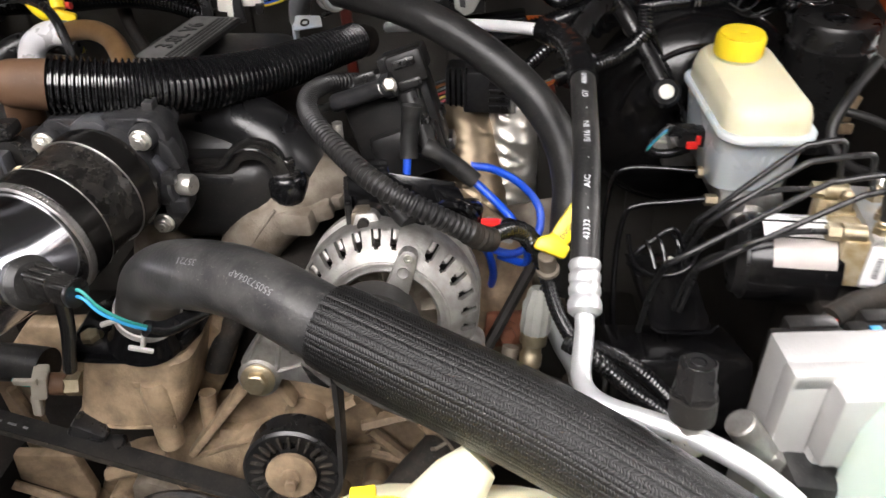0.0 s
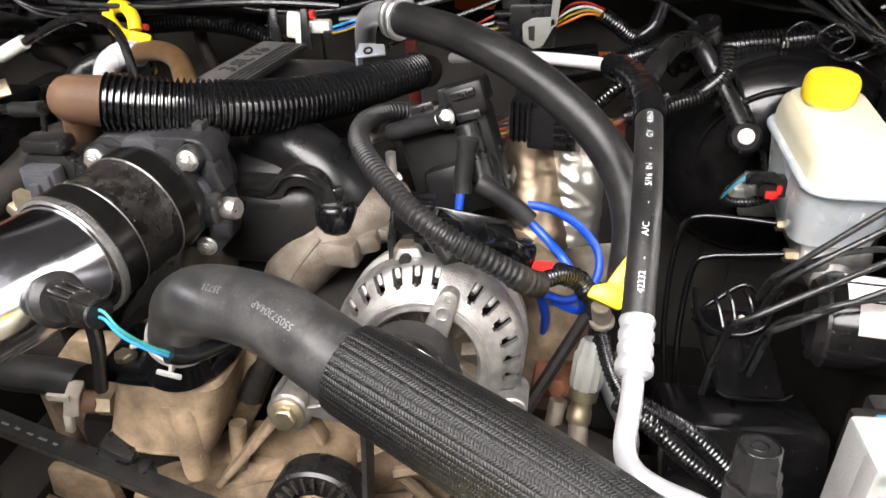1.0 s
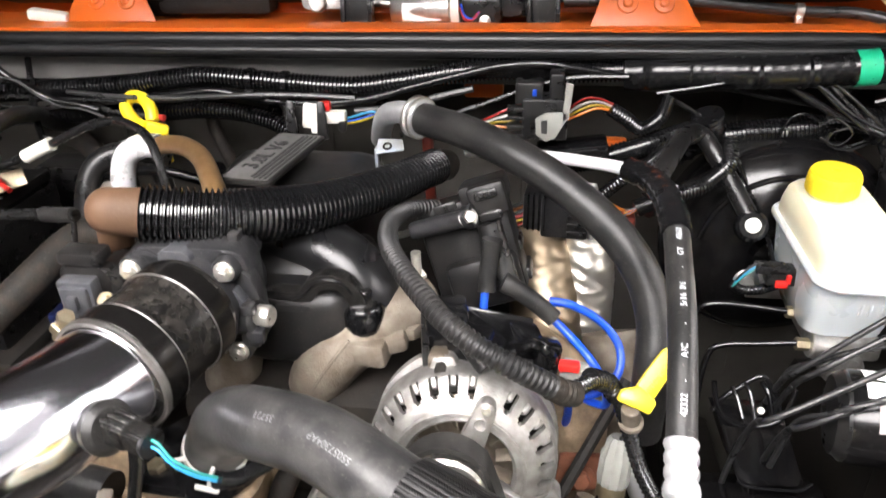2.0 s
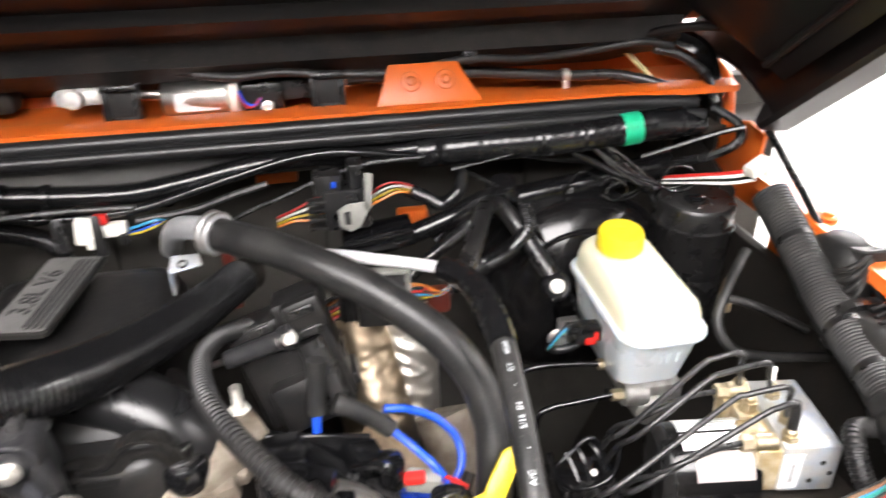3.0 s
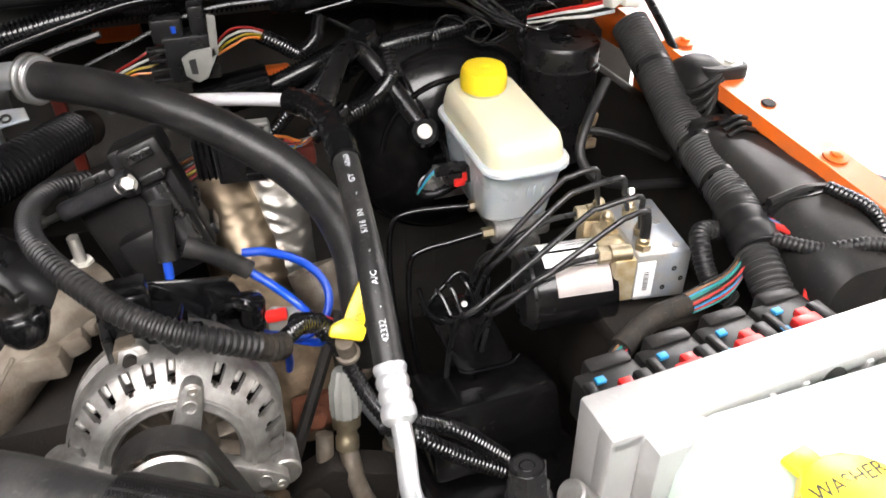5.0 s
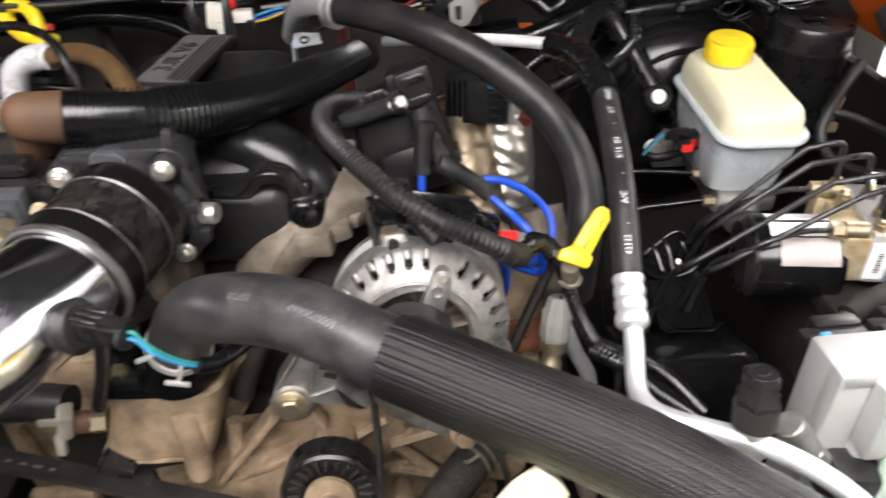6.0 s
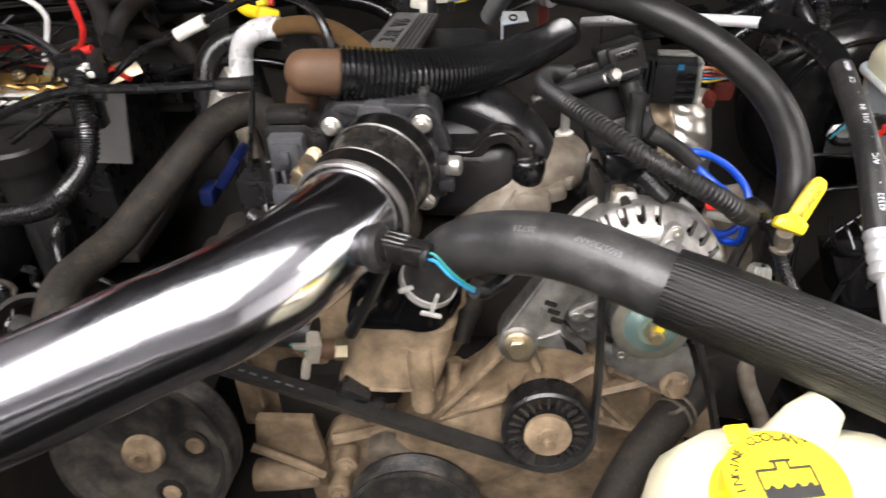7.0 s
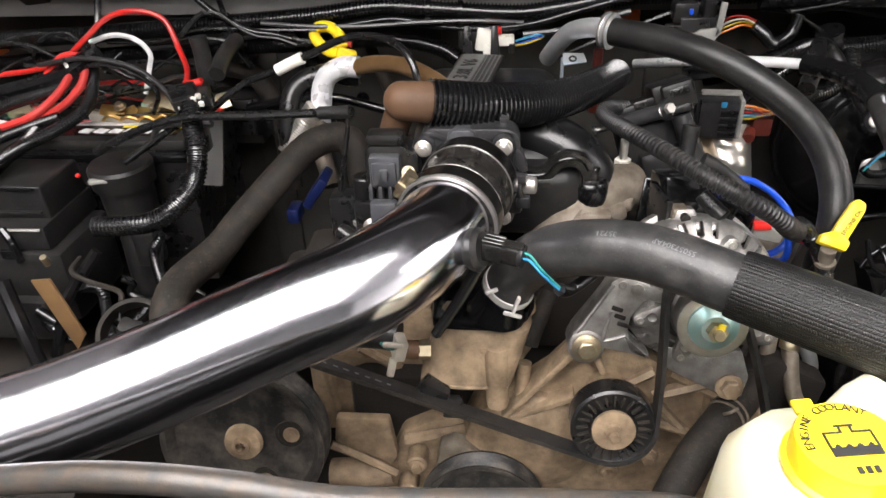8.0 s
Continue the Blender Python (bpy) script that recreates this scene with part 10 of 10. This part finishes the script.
    part("cap", box((-0.362, 0.562, 1.098), (0.016, 0.012, 0.012), 0.003, turned(0, 30, 0)), WHITE, k)
    part("hose", tube([(-0.385, 0.615, 1.24), (-0.388, 0.612, 1.215), (-0.395, 0.608, 1.18), (-0.402, 0.605, 1.145)], 0.0026, 10), PLASTIC, k)
    part("yellow_mark", tube([(-0.43, 0.56, 1.075), (-0.42, 0.55, 1.08), (-0.41, 0.545, 1.087)], 0.003, 6), WIRE_YELLOW, k)
    part("lower_mass", joined(box((-0.40, 0.60, 1.06), (0.09, 0.07, 0.06), 0.012), box((-0.45, 0.62, 1.0), (0.08, 0.1, 0.08), 0.015)), CHASSIS, k)


relay_box()


def front_edge():
    s = thing("fan_shroud", "black plastic fan shroud across the front of the bay", "fan shroud", (-0.25, 0.08, 0.7))
    part("top_edge", tube([(-0.85, 0.06, 1.02), (-0.5, 0.055, 1.05), (-0.25, 0.05, 1.055), (0.0, 0.055, 1.05), (0.2, 0.06, 1.03)], 0.012, 12), PLASTIC_MATT, s)
    part("panel", box((-0.3, 0.05, 0.84), (1.2, 0.02, 0.4), 0.008), PLASTIC_MATT, s)


front_edge()


def prop_rod():
    t = thing("support_rod", "dusty grey rod across the front of the bay", "rod", (-0.4, 0.19, 1.14))
    part("rod", tube([(-0.78, 0.20, 1.09), (-0.66, 0.195, 1.12), (-0.56, 0.192, 1.148), (-0.48, 0.188, 1.165), (-0.42, 0.186, 1.169), (-0.37, 0.186, 1.165), (-0.32, 0.188, 1.155), (-0.26, 0.195, 1.148), (-0.18, 0.21, 1.135), (-0.1, 0.23, 1.11), (-0.05, 0.25, 1.06)], 0.0092, 16), make("dusty_grey_rod", (0.05, 0.049, 0.047), 0.42, 0.3, second=(0.028, 0.027, 0.025), scale=40, amount=0.8, bump=0.4, dust=(0.13, 0.085, 0.05), dust_amount=0.4, dust_scale=60), t)


prop_rod()


def battery_clutter():
    """Small wires, clamps and plugs heaped over the battery."""
    rnd = random.Random(7)
    for k in range(14):
        x0, y0 = rnd.uniform(-0.98, -0.74), rnd.uniform(0.78, 0.88)
        pts = [Vector((x0, y0, rnd.uniform(1.16, 1.22)))]
        for j in range(4):
            pts.append(pts[-1] + Vector((rnd.uniform(0.02, 0.06), rnd.uniform(-0.015, 0.015), rnd.uniform(-0.02, 0.022))))
            pts[-1].z = min(max(pts[-1].z, 1.158), 1.25)
        solid("thin_wire", tube(pts, rnd.choice((0.0015, 0.002, 0.0026)), 7, 0.006), WIRE_BLACK if k % 5 else WIRE_PINK, "thin wire in the heap over the battery", "wire", "battery wires")
    for pts, r in (([(-0.99, 0.80, 1.20), (-0.93, 0.795, 1.205), (-0.87, 0.79, 1.2), (-0.81, 0.785, 1.215)], 0.0065), ([(-0.97, 0.74, 1.16), (-0.92, 0.75, 1.175), (-0.86, 0.76, 1.195), (-0.80, 0.775, 1.21), (-0.76, 0.79, 1.235)], 0.0085), ([(-0.955, 0.70, 1.13), (-0.90, 0.715, 1.15), (-0.85, 0.735, 1.165), (-0.80, 0.755, 1.178)], 0.0075)):
        solid("battery_conduit", loom(pts, r, 0.0038, 0.12, 12), LOOM, "black corrugated conduit over the battery", "conduit", "battery conduits")
    c = thing("clamp_link", "bent brass link plate on the battery terminal", "terminal", (-0.68, 0.83, 1.155))
    part("link", prism([(-0.045, -0.012), (0.03, -0.016), (0.05, 0.0), (0.03, 0.014), (-0.04, 0.012)], Matrix.Translation((-0.675, 0.83, 1.172)) @ turned(38, 8, -6), 0.003, 0.001), GOLD_STEEL, c)
    part("link", prism([(-0.03, -0.012), (0.03, -0.01), (0.026, 0.012), (-0.03, 0.012)], Matrix.Translation((-0.625, 0.825, 1.168)) @ turned(55, -15, 10), 0.003, 0.001), GOLD_STEEL, c)
    part("nut", bolt((-0.665, 0.822, 1.18), (0, -0.4, 1), 0.007, 0.008), GOLD_STEEL, c)
    part("terminal_eye", ring((-0.64, 0.822, 1.182), (0.1, -0.5, 1), 0.004, 0.009, 0.002, 20), STEEL, c)
    s = thing("fuse_holder", "small black fuse holder on the battery wires", "fuse holder", (-0.77, 0.79, 1.22))
    part("body", box((-0.768, 0.785, 1.243), (0.03, 0.016, 0.018), 0.003, turned(10, -20, 10)), PLASTIC_GLOSS, s)
    part("tie", ring((-0.783, 0.783, 1.236), (0.8, 0, 0.4), 0.008, 0.0105, 0.005, 16), WHITE, s, "pale tie")


battery_clutter()


def battery_brass():
    """Corroded brass strips and links that bridge the battery's top."""
    rnd = random.Random(19)
    t = thing("brass_links", "bent corroded brass strips bridging the battery terminals", "terminal", (-0.74, 0.825, 1.145))
    part("pale_base", box((-0.765, 0.826, 1.152), (0.07, 0.022, 0.012), 0.003, turned(0, 4, 0)), CLIP_TAN, t, "pale corroded terminal block")
    for x, w, a in ((-0.765, 0.035, 8), (-0.74, 0.03, -18), (-0.715, 0.036, 12), (-0.69, 0.03, -8)):
        part("strip", prism([(-w / 2, -0.008), (w / 2 - 0.006, -0.010), (w / 2, 0.0), (w / 2 - 0.008, 0.010), (-w / 2, 0.008)], Matrix.Translation((x, 0.822, 1.158 + rnd.uniform(-0.003, 0.006))) @ turned(rnd.uniform(15, 45), a, rnd.uniform(-15, 15)), 0.0025, 0.0006), BRASS, t, "bent brass strip")
        part("fold", tube([(x - 0.014, 0.815, 1.150), (x, 0.811, 1.156 + rnd.uniform(0, 0.006)), (x + 0.013, 0.815, 1.151)], 0.0025, 6), BRASS, t)
    part("nut", bolt((-0.752, 0.82, 1.168), (0, -0.4, 1), 0.006, 0.006), GOLD_STEEL, t)
    part("nut", bolt((-0.702, 0.82, 1.166), (0, -0.4, 1), 0.006, 0.006), GOLD_STEEL, t)
    part("teal_crust", box((-0.722, 0.835, 1.166), (0.012, 0.01, 0.008), 0.003), TEAL_PAINT, t, "blue-green corrosion")


battery_brass()


def cowl_wires():
    """Thin wires and a ribbed conduit that cross the dark firewall behind the battery."""
    solid("cowl_conduit", loom([(-0.66, 0.89, 1.32), (-0.646, 0.885, 1.304), (-0.628, 0.885, 1.285), (-0.603, 0.885, 1.269), (-0.574, 0.885, 1.254), (-0.538, 0.885, 1.248), (-0.516, 0.885, 1.242)], 0.0052, 0.0036, 0.2, 12), LOOM, "thin black corrugated conduit hanging from the cowl", "conduit")
    for pts, r, mt in (
            ([(-0.705, 0.89, 1.238), (-0.674, 0.89, 1.249), (-0.645, 0.89, 1.255), (-0.607, 0.89, 1.256), (-0.562, 0.89, 1.254), (-0.482, 0.89, 1.253)], 0.0024, WIRE_BLACK),
            ([(-0.787, 0.892, 1.237), (-0.743, 0.892, 1.238), (-0.695, 0.892, 1.239), (-0.657, 0.892, 1.243), (-0.62, 0.892, 1.24), (-0.584, 0.892, 1.233)], 0.0026, WIRE_BLACK),
            ([(-0.675, 0.888, 1.247), (-0.657, 0.888, 1.265), (-0.638, 0.888, 1.278)], 0.003, WIRE_GREY),
            ([(-0.626, 0.88, 1.282), (-0.608, 0.88, 1.277), (-0.588, 0.88, 1.26), (-0.563, 0.88, 1.248), (-0.536, 0.88, 1.245), (-0.51, 0.88, 1.236)], 0.0014, WIRE_GREY),
            ([(-0.839, 0.80, 1.246), (-0.826, 0.80, 1.263), (-0.803, 0.80, 1.273), (-0.781, 0.80, 1.273), (-0.77, 0.80, 1.258)], 0.0024, WIRE_BLACK),
            ([(-0.90, 0.86, 1.215), (-0.84, 0.862, 1.212), (-0.77, 0.862, 1.216), (-0.70, 0.86, 1.22), (-0.65, 0.85, 1.213)], 0.003, WIRE_BLACK),
            ([(-0.95, 0.87, 1.24), (-0.88, 0.87, 1.255), (-0.83, 0.87, 1.25), (-0.79, 0.86, 1.23), (-0.76, 0.85, 1.205)], 0.0028, WIRE_BLACK)):
        solid("wire", tube(pts, r, 8, 0.006), mt, "thin wire crossing the dark firewall", "wire", "cowl wires")


cowl_wires()


def corner_wires():
    """Thin glossy wires that fan out and loop beside the canister."""
    for pts, r in (
            ([(0.276, 0.90, 1.302), (0.319, 0.90, 1.275), (0.357, 0.90, 1.246), (0.399, 0.89, 1.228)], 0.0022),
            ([(0.283, 0.90, 1.298), (0.332, 0.90, 1.279), (0.371, 0.90, 1.249), (0.403, 0.89, 1.226), (0.446, 0.885, 1.233)], 0.0018),
            ([(0.144, 0.90, 1.269), (0.210, 0.90, 1.281), (0.263, 0.90, 1.300), (0.297, 0.90, 1.290), (0.334, 0.90, 1.259), (0.37, 0.89, 1.232)], 0.0017),
            ([(0.388, 0.88, 1.237), (0.403, 0.88, 1.257), (0.429, 0.88, 1.251), (0.435, 0.88, 1.232), (0.415, 0.88, 1.224), (0.392, 0.88, 1.232)], 0.0014),
            ([(0.314, 0.88, 1.241), (0.330, 0.88, 1.250), (0.350, 0.88, 1.234), (0.337, 0.88, 1.220), (0.318, 0.88, 1.229)], 0.0012)):
        solid("corner_wire", tube(pts, r, 8, 0.004), LOOM, "thin glossy black wire beside the canister", "wire", "corner wires")


corner_wires()


def left_bay_hoses():
    """Glossy hoses and thin wires that run through the dark space below the relay box."""
    rnd = random.Random(23)
    for k in range(9):
        p = Vector((rnd.uniform(-0.80, -0.62), rnd.uniform(0.56, 0.64), rnd.uniform(1.0, 1.08)))
        pts = [p]
        for j in range(4):
            p = p + Vector((rnd.uniform(-0.02, 0.045), rnd.uniform(-0.03, 0.012), rnd.uniform(-0.05, 0.012)))
            pts.append(p)
        thick = k % 3 == 0
        solid("bay_hose", loom(pts, 0.0075, 0.004, 0.12, 12) if thick else tube(pts, rnd.choice((0.0022, 0.0032, 0.005)), 8, 0.006), LOOM if thick else (WIRE_BLACK, RUBBER_DUSTY)[k % 2], "black hose low in the bay by the relay box" if thick else "thin black wire low in the bay", "hose" if thick else "wire", "bay hoses")


left_bay_hoses()
